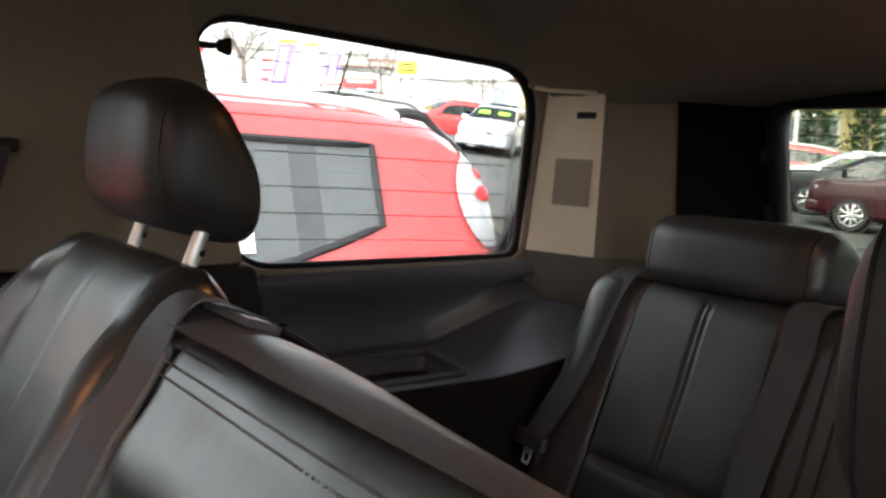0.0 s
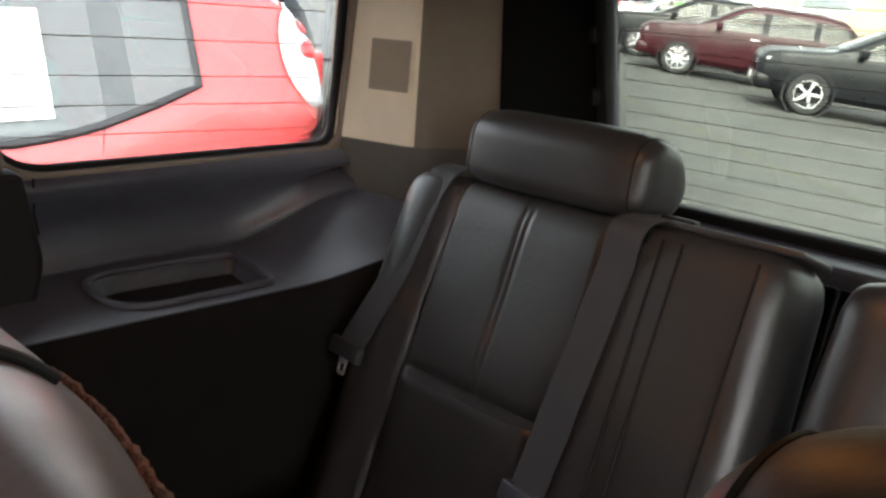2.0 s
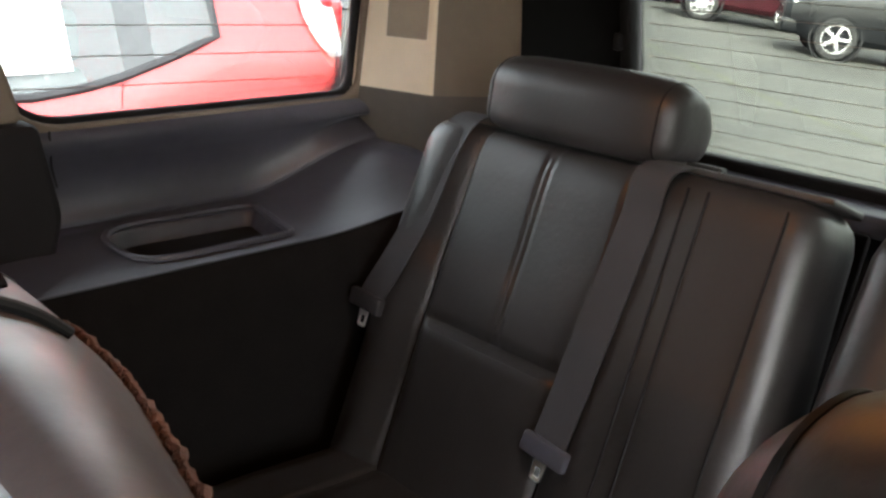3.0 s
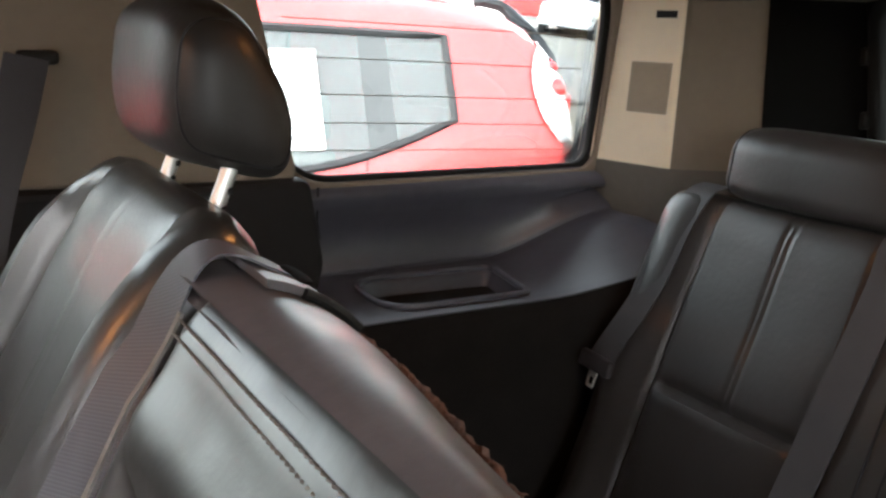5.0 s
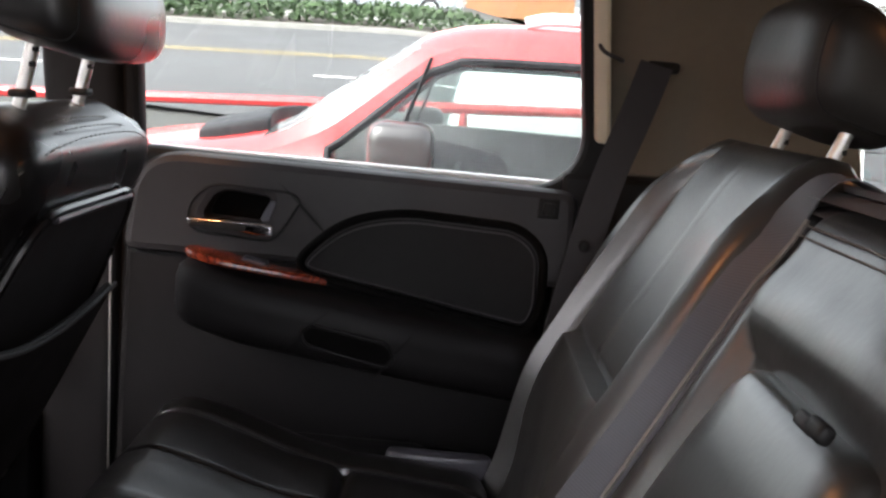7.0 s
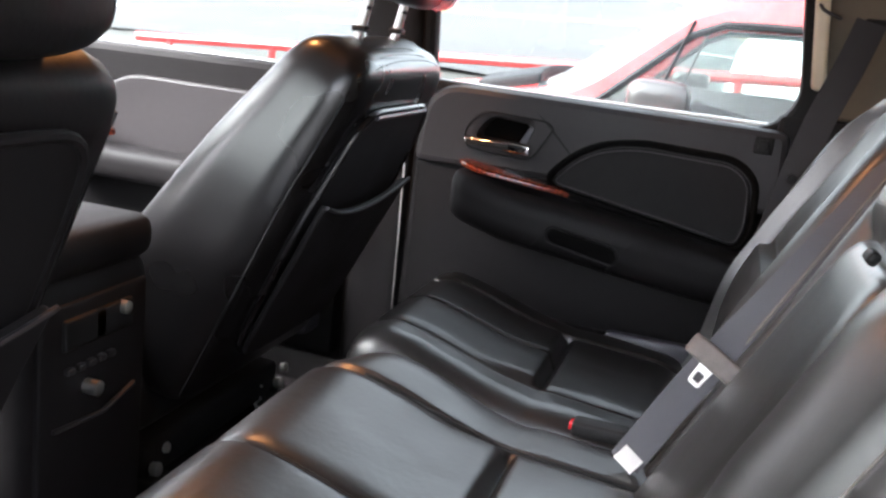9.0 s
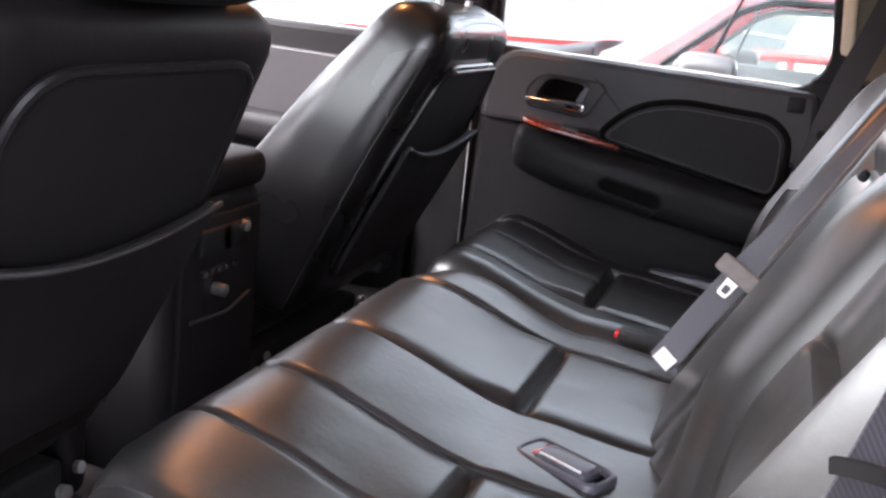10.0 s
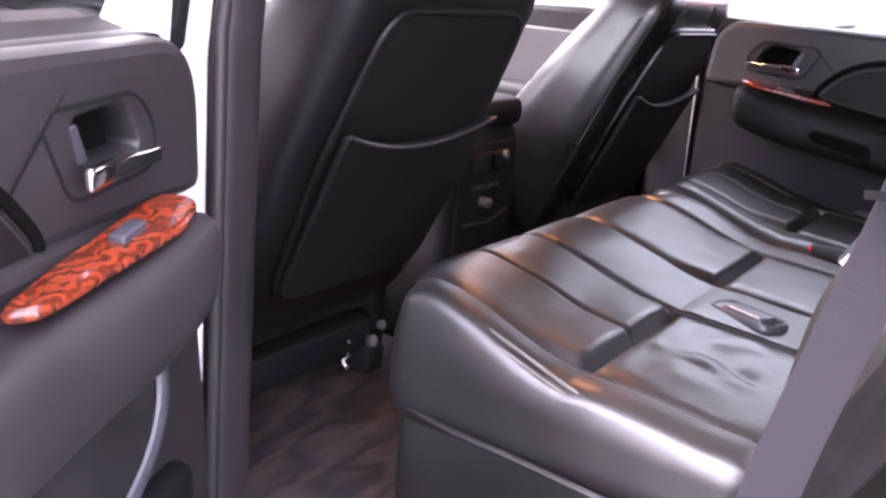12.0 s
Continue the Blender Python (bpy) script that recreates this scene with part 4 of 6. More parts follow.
def cushion_geo(x0, x1, y0, y1, ztop, zbot, ins, cross, r=0.045, corner=0.0, fall=0.056):
    """A seat cushion; ins: (lo, hi, pleated) of each insert across, cross: x of the seam behind the front pads."""
    cx, cy, cz = (x0 + x1) / 2, (y0 + y1) / 2, (ztop + zbot) / 2
    half = ((x1 - x0) / 2, (y1 - y0) / 2, (ztop - zbot) / 2)

    def top(x, y):
        f = max(0.0, min(1.0, (x - x0 - 0.05) / (cross - x0 - 0.05)))
        v = fall * (1 - 0.55 * f - 0.45 * f * f * (3 - 2 * f)) - 0.014 * ease(x, cross, x1)
        inside = False
        for lo, hi, pleated in ins:
            v += dip(y, lo, 0.0034, 0.0045) + dip(y, hi, 0.0034, 0.0045)
            m = (lo + hi) / 2
            if lo < y < hi:
                inside = True
                e = ease(min(y - lo, hi - y), 0.0, 0.022)
                v += dip(x, cross, 0.007, 0.016) * (0.3 + 0.7 * e) + 0.004 * e
                v += 0.007 * e * ease(x, cross - 0.09, cross - 0.012) * (1 - ease(x, cross - 0.010, cross + 0.002))
                if x < cross and pleated:
                    v += dip(y, m, 0.0034, 0.0050)
        if not inside:
            v += 0.003
        return v + 0.0013 * noise.noise(Vector((x * 14, y * 14, 0.5))) + 0.0009 * noise.noise(Vector((x * 36, y * 36, 1.5)))

    def warp(v):
        x, y = v[0] + cx, v[1] + cy
        w = ease(v[2], -half[2] * 0.2, half[2])
        dx = -0.014 * math.cos(v[2] / half[2] * 1.4) if v[0] < 0 else 0
        rc = corner * ease(abs(v[1]), half[1] - 0.13, half[1]) * ease(-v[0], -half[0] * 0.2, half[0])
        return (v[0] + dx + rc, v[1], v[2] + top(x, y) * w)
    ys = [q - cy for lo, hi, _ in ins for q in (lo, hi, (lo + hi) / 2)]
    geo = rbox((cx, cy, cz), half, r, (36, 34, 5), (near(cross - cx, cross - cx + 0.012), near(*ys), ()), warp)
    return geo, lambda x, y: ztop + top(x, y)


def wrinkle(geo, x0, x1, y0, y1):
    """Creases of a slack leather insert."""
    out = []
    for v in geo[0]:
        v = Vector(v)
        if x0 < v.x < x1 and y0 < v.y < y1 and v.z > 1.0:
            e = ease(min(v.x - x0, x1 - v.x, v.y - y0, y1 - v.y), 0.0, 0.03)
            s = math.sin((v.y - y0) * 120 + 5 * noise.noise(v * 14)) * 0.5 + noise.noise(v * 26)
            v.z += 0.0050 * e * s
        out.append(v)
    return out, geo[1]


# single seat, passenger side
seat_r = thing("single_car_seat", "black leather second-row single seat, reclined back", "car seat", (0.10, 0.445, 0.80), "second-row seats")
bR = Back(SEAT2["x0"], 0.478, SEAT2["z0"], SEAT2["tilt"], 0.47, 0.604, 0.130)


def across_r(a, h, w=1.0):
    """The outer side swells low down and rounds in to the shoulder."""
    f = (a + bR.w / 2) / bR.w
    hi = 0.240 - 0.050 * ease(h, 0.30, 0.52) - 0.060 * ease(h, 0.50, 0.615)
    lo = -0.228
    return lo + (hi - lo) * f


relR0 = relief_single(-0.145, 0.155, 0.312, 0.030, 0.008)
relR = lambda a, h: relR0(a, h) * (1 - 0.75 * ease(h, 0.48, 0.595)) - 0.040 * (1 - ease(h, 0.06, 0.26)) - 0.035 * max(0.0, (a - 0.170) / 0.065) ** 2 * (1 - ease(h, 0.25, 0.45))
back = part("backrest", backrest_shape(bR, relR, 0.048, (-0.145, 0.155, 0.003, 0.013), (0.312,), n=(20, 5, 22), drop=0.024, across=across_r, rear=lambda a: 0.62), LEATHER_LIT, seat_r, "padded black leather backrest")
for a in (-0.145, 0.155):
    part("seam", tube([bR.p(across_r(a, h), relR(a, h) + 0.0012, h) for h in [0.08 + 0.46 * i / 24 for i in range(25)]], 0.0017, 5), STITCH, back)
bench_cover(seat_r, bR, relR)
g, topR = cushion_geo(-0.232, 0.20, 0.262, 0.690, 1.060, 0.950, [(0.350, 0.600, True)], 0.015)
cush = part("cushion", g, LEATHER, seat_r, "padded black leather cushion")
for y in (0.3475, 0.6025):
    part("seam", tube([(x, y, topR(x, y) + 0.001) for x in [-0.17 + 0.32 * i / 20 for i in range(21)]], 0.0026, 6), LEATHER, cush)
part("base", rbox((0.0, 0.46, 0.885), (0.20, 0.19, 0.080), 0.02, (4, 4, 2)), PLASTIC, seat_r, "black plastic seat base")
part("recliner_cover", rbox((0.13, 0.685, 1.0), (0.07, 0.012, 0.06), 0.01, (3, 1, 3)), PLASTIC, seat_r)

# wide section with centre armrest
seat_l = thing("second_row_bench", "wide black leather bench section with fold-down centre armrest", "car seat", (0.10, -0.19, 0.80), "second-row seats")
bL = Back(SEAT2["x0"], -0.175, SEAT2["z0"], SEAT2["tilt"], 0.815, 0.565, 0.122)


def rel_bench(a, h):
    v = 0.0
    lo, hi = -0.285, -0.080
    low = 1 - ease(h, 0.40, 0.53)
    v += dip(a, lo, 0.006, 0.009) + dip(a, hi, 0.006, 0.009) * low
    # plump roll between the outer seat and the armrest
    r = min(1.0, max(0.0, (a - hi) / 0.152))
    v += 0.034 * math.sin(math.pi * r) ** 0.8 * (0.25 + 0.75 * low)
    if lo < a < hi:
        e = ease(min(a - lo, hi - a), 0.0, 0.03)
        v += e * low * (-0.014 + 0.010 * ease(h, 0.10, 0.24) * (1 - ease(h, 0.318, 0.334))) + dip(h, 0.330, 0.006, 0.012) * e
    # the outer bolster rounds back towards the door
    k = max(0.0, (lo - a) / 0.1225)
    v += (0.018 * math.sin(math.pi * min(1.0, k * 2.4)) - 0.115 * k ** 1.7) * (1 - 0.45 * ease(h, 0.42, 0.56))
    # the foot tucks in behind the cushion
    v -= 0.048 * (1 - ease(h, 0.06, 0.27)) * (1 - ease(a, 0.04, 0.085))
    # recess round the armrest
    arch = max(abs(a - 0.225) - 0.135, h - 0.445)
    v -= 0.014 * (1 - ease(arch, -0.02, 0.012))
    v += 0.006 * math.exp(-((arch - 0.03) / 0.025) ** 2)
    return v


def across_l(a, h, w=1.0):
    """The outer end of the bench back is drawn in beside the door."""
    k = max(0.0, (-0.285 - a) / 0.1225)
    return a if a > -0.285 else -0.285 + (a + 0.285) * (0.92 - 0.16 * ease(h, 0.35, 0.57)) + 0.062 * w * k * k


back = part("backrest", backrest_shape(bL, rel_bench, 0.034, (-0.285, -0.080, 0.09, 0.36), (0.330, 0.445), n=(56, 5, 36), narrow=0.0, drop=0.012, across=across_l, rear=rear_bench), LEATHER_LIT, seat_l, "wide padded black leather backrest")
for a in (-0.285, -0.080, 0.390):
    part("seam", seam_line(bL, rel_bench, [(a, h) for h in [0.06 + 0.48 * i / 24 for i in range(25)]], 0.0022), LEATHER_PIPE, back, "grey-beige piping")
part("seam", tube([bL.p(across_l(-0.345, h), rel_bench(-0.345, h) + 0.001, h) for h in [0.10 + 0.42 * i / 24 for i in range(25)]], 0.0016, 6), RUBBER, back, "sewn seam down the outer bolster")
bench_cover(seat_l, bL, rel_bench, latch=0.392)
part("side_cover", bL.put(plate(round_poly([(-0.122, 0.02), (-0.070, 0.02), (-0.062, 0.30), (-0.072, 0.53), (-0.095, 0.556), (-0.122, 0.556)], 0.02), (), 0.012, 0.004, lambda a, b, c: (-0.400 + 0.022 * ease(b, 0.35, 0.57) + c, a, b))), LINING_AND_SHADE, seat_l, "black plate standing in for shade on the seat back's end")
arm = part("armrest", bL.put(rbox((0.225, -0.020, 0.240), (0.120, 0.028, 0.196), 0.026, (8, 3, 8), warp=lambda v: (v[0] * (1 - 0.12 * ease(v[2], 0.10, 0.19)), v[1], v[2]))), LEATHER_LIT, seat_l, "folded-up padded armrest")
part("pull_tab", bL.put(join(rbox((0.160, 0.018, 0.432), (0.011, 0.005, 0.006), 0.004), rbox((0.178, 0.017, 0.430), (0.012, 0.003, 0.005), 0.0025))), RUBBER, arm, "black pull loop")
g, topL = cushion_geo(-0.222, 0.24, -0.568, 0.252, 1.058, 0.950, [(-0.505, -0.235, True), (-0.080, 0.152, False)], 0.026, r=0.032, corner=0.040)
g = wrinkle(g, 0.045, 0.19, -0.495, -0.245)
cush = part("cushion", g, LEATHER, seat_l, "padded leather cushion, creased on the outer seat")
for y in (-0.5075, -0.2325, -0.0825, 0.1545):
    part("seam", tube([(x, y, topL(x, y) + 0.001) for x in [-0.155 + 0.33 * i / 22 for i in range(23)]], 0.0026, 6), LEATHER, cush, "raised leather piping")
part("edge_seam", tube(smooth_path([(-0.10, -0.540, 1.098), (-0.03, -0.548, 1.078), (0.06, -0.552, 1.050), (0.17, -0.552, 1.028)]), 0.0022, 6), STITCH, cush, "double stitched outer edge")
part("edge_seam", tube(smooth_path([(-0.09, -0.547, 1.091), (-0.03, -0.555, 1.071), (0.06, -0.557, 1.043), (0.17, -0.554, 1.020)]), 0.0018, 6), STITCH, cush)
part("lower_piping", tube(smooth_path([(-0.20, -0.40, 0.975), (-0.185, -0.535, 0.975), (-0.12, -0.571, 0.975), (0.0, -0.572, 0.968), (0.12, -0.572, 0.960), (0.19, -0.570, 0.955)]), 0.0040, 8), LEATHER, cush, "piping along the foot of the cushion")
part("valance", rbox((0.0, -0.165, 0.900), (0.195, 0.378, 0.075), 0.03, (8, 14, 3), warp=lambda v: (v[0], v[1], v[2] + 0.015 * math.sin(v[0] * 12))), LEATHER, seat_l, "leather skirt below the cushion")
part("leg", rbox((-0.10, -0.45, 0.818), (0.03, 0.02, 0.035), 0.006), RUBBER, seat_l)
part("leg", rbox((-0.10, 0.08, 0.818), (0.03, 0.02, 0.035), 0.006), RUBBER, seat_l)
TURN = Matrix.Translation((0.100, -0.168, 1.0545)) @ Matrix.Rotation(radians(-24), 4, 'Z')
ring = round_poly([(-0.052, -0.027), (0.052, -0.027), (0.052, 0.027), (-0.052, 0.027)], 0.018, 6)
well = part("buckle_well", moved(plate(ring, [grow(ring, -0.008)], 0.016, 0.005), TURN), PLASTIC, cush, "rounded black frame of the buckle well")
part("well_floor", moved(rbox((0, 0, -0.004), (0.046, 0.021, 0.004), 0.003, (2, 2, 1)), TURN), BLACK_AND_SHADE, well)
# buckles standing in the cushion
bk = thing("seat_belt_buckle", "black seat belt buckle lying in the cushion's well", "buckle", (0.10, -0.168, 1.05), "buckles")
part("body", moved(rbox((0.002, 0.0, 0.003), (0.032, 0.017, 0.008), 0.006, (4, 2, 2)), TURN), PLASTIC, bk)
part("button", moved(rbox((-0.031, 0.0, 0.003), (0.003, 0.013, 0.004), 0.0015), TURN), LAMP_RED, bk, "red release button")
part("trim", moved(rbox((0.002, -0.013, 0.0095), (0.026, 0.0016, 0.0018), 0.001), TURN), STEEL, bk, "bright edge strip")
bk = thing("seat_belt_buckle", "black seat belt buckle beside the single seat", "buckle", (0.11, 0.235, 1.06), "buckles")
part("body", rbox((0.112, 0.255, 1.064), (0.034, 0.015, 0.009), 0.005, (4, 2, 2)), RUBBER, bk)
part("button", rbox((0.077, 0.255, 1.065), (0.003, 0.010, 0.004), 0.0015), LAMP_RED, bk, "red release button")

headrest("headrest", "black leather headrest raised on two bright posts", (0.430, 0.420, 1.460), 0.150, side_outline(0.4545, 1.5790), 0.428, 0.122, "second-row headrests", hide=LEATHER_SATIN)
headrest("headrest", "satin black leather headrest over the bench", (0.431, -0.350, 1.412), 0.150, side_outline(0.4600, 1.5370), -0.350, 0.122, "second-row headrests", hide=LEATHER_SATIN)

# third row
def third_row(yc, label):
    t = thing("third_row_seat", label, "car seat", (0.98, yc, 0.80), "third-row seats")
    b = Back(0.985, yc, 0.940, 21, 0.585, 0.525, 0.12)
    o, hw = 0.064, 0.124
    rel = relief_single(o - hw, o + hw, 0.262, 0.014, o)
    shape = backrest_shape(b, rel, 0.04, (o - hw, o + hw, o - 0.005, o + 0.005, -0.152, -0.251), (0.262,), n=(20, 4, 18), narrow=0.03)
    bk = part("backrest", shape, LEATHER_THIRD_LIT, t, "padded black leather backrest")
    for a in (o - hw, o + hw, -0.139, -0.163, -0.251):
        part("seam", seam_line(b, rel, [(a, h) for h in [0.05 + 0.455 * i / 24 for i in range(25)]], 0.0015), RUBBER, bk)
    part("top_cap", b.put(rbox((-0.09, -0.050, b.h + 0.001), (0.19, 0.040, 0.004), 0.003, (6, 2, 1))), LEATHER_THIRD_LIT, t)
    part("clip", b.put(rbox((-0.125, -0.030, b.h + 0.006), (0.022, 0.008, 0.005), 0.003)), RUBBER, t, "black belt clip on top of the back")
    part("back_panel", b.put(rbox((0, -b.t - 0.004, b.h / 2), (0.28, 0.006, 0.25), 0.005, (4, 1, 4))), CARPET, t)
    g, top = cushion_geo(0.58, 1.04, yc - 0.29, yc + 0.29, 1.000, 0.86, [(yc + o - 0.12, yc + o + 0.12, True)], 0.80)
    part("cushion", g, LEATHER_THIRD_LIT, t, "padded black leather cushion")
    part("base", rbox((0.82, yc, 0.83), (0.20, 0.25, 0.035), 0.015, (3, 3, 1)), PLASTIC, t)
    return t


third_row(0.365, "black leather third-row seat with pleated back")
third_row(-0.245, "black leather third-row seat on the driver's side")
roll = round_poly([(1.166, 1.425), (1.268, 1.402), (1.292, 1.440), (1.272, 1.500), (1.215, 1.520), (1.178, 1.502)], [0.020, 0.020, 0.04, 0.03, 0.04, 0.03], 6)
hr3 = headrest("headrest", "wide low black leather headrest on the third row", (1.205, 0.418, 1.400), 0.14, roll, 0.420, 0.146, "third-row headrests", 18.0, LEATHER_THIRD_LIT, 5.0)
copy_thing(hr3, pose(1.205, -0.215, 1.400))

# front seats
def front_seat(yc, label, flip, hide, narrow=0.14, r=0.052, crest=0.535, brow=0.130):
    FOOT = 0.04
    t = thing("front_seat", label, "car seat", (-0.55, yc, 0.80), "front seats")
    b = Back(-0.640, yc, 0.977, 24, 0.425, 0.600, 0.185)
    bs = Back(b.x0 + FOOT * b.s, yc, b.z0 + FOOT * b.c, 24, 0.425, 0.600 - FOOT, 0.185)

    def rel(a, h):
        return 0.012 * (ease(a, 0.12, 0.22) + ease(-a, 0.12, 0.22)) * (1 - ease(h, 0.38, 0.6))
    shape = backrest_shape(bs, rel, r, (), (), n=(14, 6, 18), narrow=narrow, wedge=0.55)
    part("backrest", shape, hide, t, "black seat back")
    back_o = round_poly([(-0.150, 0.14), (0.150, 0.14), (0.165, 0.36), (brow, crest), (-brow, crest), (-0.165, 0.36)], 0.05, 6)
    pb = part("back_panel", b.put(plate(back_o, (), 0.014, 0.006, lambda a, h, c: (a, -b.t - 0.001 - c, h))), PLASTIC_SOFT, t, "black seat back panel")
    part("ridge", tube([b.p(a, -b.t - 0.006, h) for a, h in back_o], 0.005, 8, closed=True), hide, pb, "raised seam round the panel")
    part("pocket", b.put(plate(round_poly([(-0.150, 0.145), (0.150, 0.145), (0.160, 0.410), (0.08, 0.387), (0, 0.381), (-0.08, 0.387), (-0.160, 0.410)], [0.04, 0.04, 0.01, 0.1, 0.1, 0.1, 0.01], 5), (), 0.010, 0.004,
                              lambda a, h, c: (a, -b.t - 0.016 - c - 0.006 * ease(h, 0.15, 0.40), h))), PLASTIC_SOFT, t, "map pocket")
    part("pocket_lip", tube([b.p(-0.160 + 0.320 * i / 20, -b.t - 0.028, 0.410 - 0.029 * (1 - ((i - 10) / 10) ** 2)) for i in range(21)], 0.0028, 8), GREY_TRIM, t, "grey elastic pocket lip")
    for k in range(3 if flip < 0 else 0):
        run = [b.p(-0.17 + 0.34 * i / 60, -b.t + 0.012 + 0.016 * k, 0.603 - 0.030 * (abs(i - 30) / 30) ** 3) for i in range(61)]
        part("stitching", join(*[tube([run[i], run[i + 1]], 0.0009, 4) for i in range(0, 60, 2)]), STITCH, t, "row of pale stitches over the top")
    part("corner_seam", tube([b.p(flip * 0.205 * (1 - narrow * ease((h - 0.04) / 0.56, 0.55, 1.0)), -b.t + 0.014, h) for h in [0.08 + 0.48 * i / 20 for i in range(21)]], 0.0016, 6), RUBBER, t, "sewn seam down the corner of the back")
    if flip < 0:
        part("grab_strip", tube([b.p(-0.10 + 0.20 * i / 10, -b.t - 0.010, 0.530) for i in range(11)], 0.004, 8), PLASTIC, t)
    g, _ = cushion_geo(-1.10, -0.50, yc - 0.23, yc + 0.23, 1.04, 0.90, [(yc - 0.15, yc + 0.15, False)], -0.82)
    part("cushion", g, LEATHER, t, "black leather cushion")
    part("side_cover", rbox((-0.79, yc + flip * 0.236, 0.945), (0.28, 0.022, 0.125), 0.018, (6, 1, 3)), hide, t, "black side cover down to the floor")
    for s in (-1, 1):
        y = yc + s * 0.19
        tr = part("track", rbox((-0.72, y, 0.825), (0.24, 0.022, 0.022), 0.006, (6, 1, 1)), RUBBER, t, "black seat track")
        part("bolt", disc((-0.492, y, 0.855), (1, 0, 0.2), 0.010, 0.012, 14), STEEL, tr, "bright bolt")
        part("bolt", disc((-0.500, y + 0.035, 0.872), (1, 0, 0.2), 0.008, 0.010, 14), STEEL, tr)
        part("spring", tube([(-0.505 + 0.004 * math.sin(i), y - 0.05 + 0.004 * math.cos(i), 0.815 + 0.0035 * i) for i in range(16)], 0.003, 6), STEEL, tr)
    part("underframe", rbox((-0.66, yc, 0.865), (0.16, 0.20, 0.030), 0.01, (3, 3, 1)), RUBBER, t)
    return t


front_seat(0.450, "black leather front passenger seat, darkened in place of shade", -1, LEATHER_SMOOTH_SHADED)
front_seat(-0.385, "matte black driver's seat with map pocket", 1, LEATHER_MATTE_SHADED, 0.06, 0.05, 0.560, 0.146)
headrest("headrest", "black leather front headrest on chrome posts", (-0.292, 0.450, 1.495), 0.14, side_outline(-0.262, 1.602, 0.060, 0.056, 0.078, 0.034, 0.020, 0.040), 0.450, 0.142, "front headrests", 12.0, LEATHER_SMOOTH_SHADED, 3.6)
headrest("headrest", "matte black driver's headrest on chrome posts", (-0.292, -0.385, 1.430), 0.14, side_outline(-0.262, 1.538, 0.060, 0.058, 0.078, 0.030, 0.016, 0.040), -0.385, 0.158, "front headrests", 12.0, LEATHER_MATTE_SHADED, 3.6)

# centre console
con = thing("centre_console", "black centre console with rear controls between front seats", "console", (-0.70, 0.055, 0.80))
part("body", rbox((-0.72, 0.055, 1.00), (0.27, 0.115, 0.205), 0.03, (6, 4, 5)), PLASTIC_SOFT, con)
part("lid", rbox((-0.70, 0.055, 1.222), (0.25, 0.120, 0.028), 0.022, (6, 4, 2)), PLASTIC_SOFT, con, "padded console lid")
part("rear_face", rbox((-0.452, 0.055, 1.02), (0.006, 0.095, 0.155), 0.005, (1, 4, 5)), PLASTIC_SOFT, con)
for z in (1.125, 1.160):
    vent = part("air_vent", rbox((-0.446, 0.03 if z < 1.14 else 0.08, 1.140), (0.006, 0.036, 0.018), 0.004), RUBBER, con, "rear air vent")
for k in range(5):
    part("button", rbox((-0.443, 0.005 + 0.018 * k, 1.098), (0.004, 0.006, 0.004), 0.002), GREY_TRIM, con)
part("knob", disc((-0.438, 0.038, 1.070), (1, 0, 0), 0.009, 0.020, 20), STEEL, con, "chrome rear control knob")
part("knob", disc((-0.440, 0.095, 1.150), (1, 0, 0), 0.008, 0.014, 16), STEEL, con)
part("handle_strip", tube([(-0.443, -0.02, 1.035), (-0.439, 0.06, 1.032), (-0.443, 0.125, 1.045)], 0.003), GREY_TRIM, con)

# floor mat
def rug_fn(u, v):
    x, y = -0.62 + 0.44 * u, -0.70 + 0.66 * v
    z = 0.803 + 0.004 * math.sin(14 * u + 3 * noise.noise(Vector((x * 6, y * 6, 0)))) + 0.004 * noise.noise(Vector((x * 18, y * 30, 2)))
    return x, y, z


mt = grid(44, 60, rug_fn)
mt2 = ([Vector((v.x, v.y, 0.7965)) for v in mt[0]], mt[1])
single("floor_mat", join(mt, mt2), RUG, "brown and black streaked pile mat in the footwell", "floor mat", (-0.4, -0.37, 0.80))

# ---- seat belts ----
def belt(name, label, pts, across, mat, width=0.047, group="seat belts", n=8):
    t = thing(name, label, "seat belt", pts[-1], group)
    part("webbing", ribbon(smooth_path(pts, n), across, width), mat, t, "woven webbing")
    return t


def tongue(t, c, along, across, mat=PLASTIC, blade=True):
    """The sliding latch plate on a belt: a black grip and a steel blade with a slot."""
    x, y = Vector(along).normalized(), Vector(across)
    y = (y - x * y.dot(x)).normalized()
    z = x.cross(y)
    m = Matrix((x, y, z)).transposed().to_4x4()
    m.translation = c
    grip = part("latch_plate", moved(rbox((0, 0, 0), (0.012, 0.032, 0.006), 0.004, (2, 4, 1)), m), mat, t, "moulded belt latch plate")
    if not blade:
        return
    tip = plate(round_poly([(0.010, -0.009), (0.036, -0.0075), (0.036, 0.0075), (0.010, 0.009)], 0.004), [round_poly([(0.020, -0.0045), (0.031, -0.0045), (0.031, 0.0045), (0.020, 0.0045)], 0.002)], 0.003, 0.0008)
    part("blade", moved(tip, m), STEEL, grip, "bright steel tongue")


# over the single seat, down from the pillar
t = belt("seat_belt", "black seat belt hanging down the pillar behind the single seat", [(0.372, 0.792, 1.588), (0.355, 0.800, 1.52), (0.325, 0.800, 1.42), (0.295, 0.790, 1.28), (0.27, 0.775, 1.12)], (1, 0.15, -0.2), WEB_BLACK)
part("belt_stop", disc((0.303, 0.786, 1.335), (0, -1, 0), 0.008, 0.006, 16), RUBBER, t, "small belt stop")
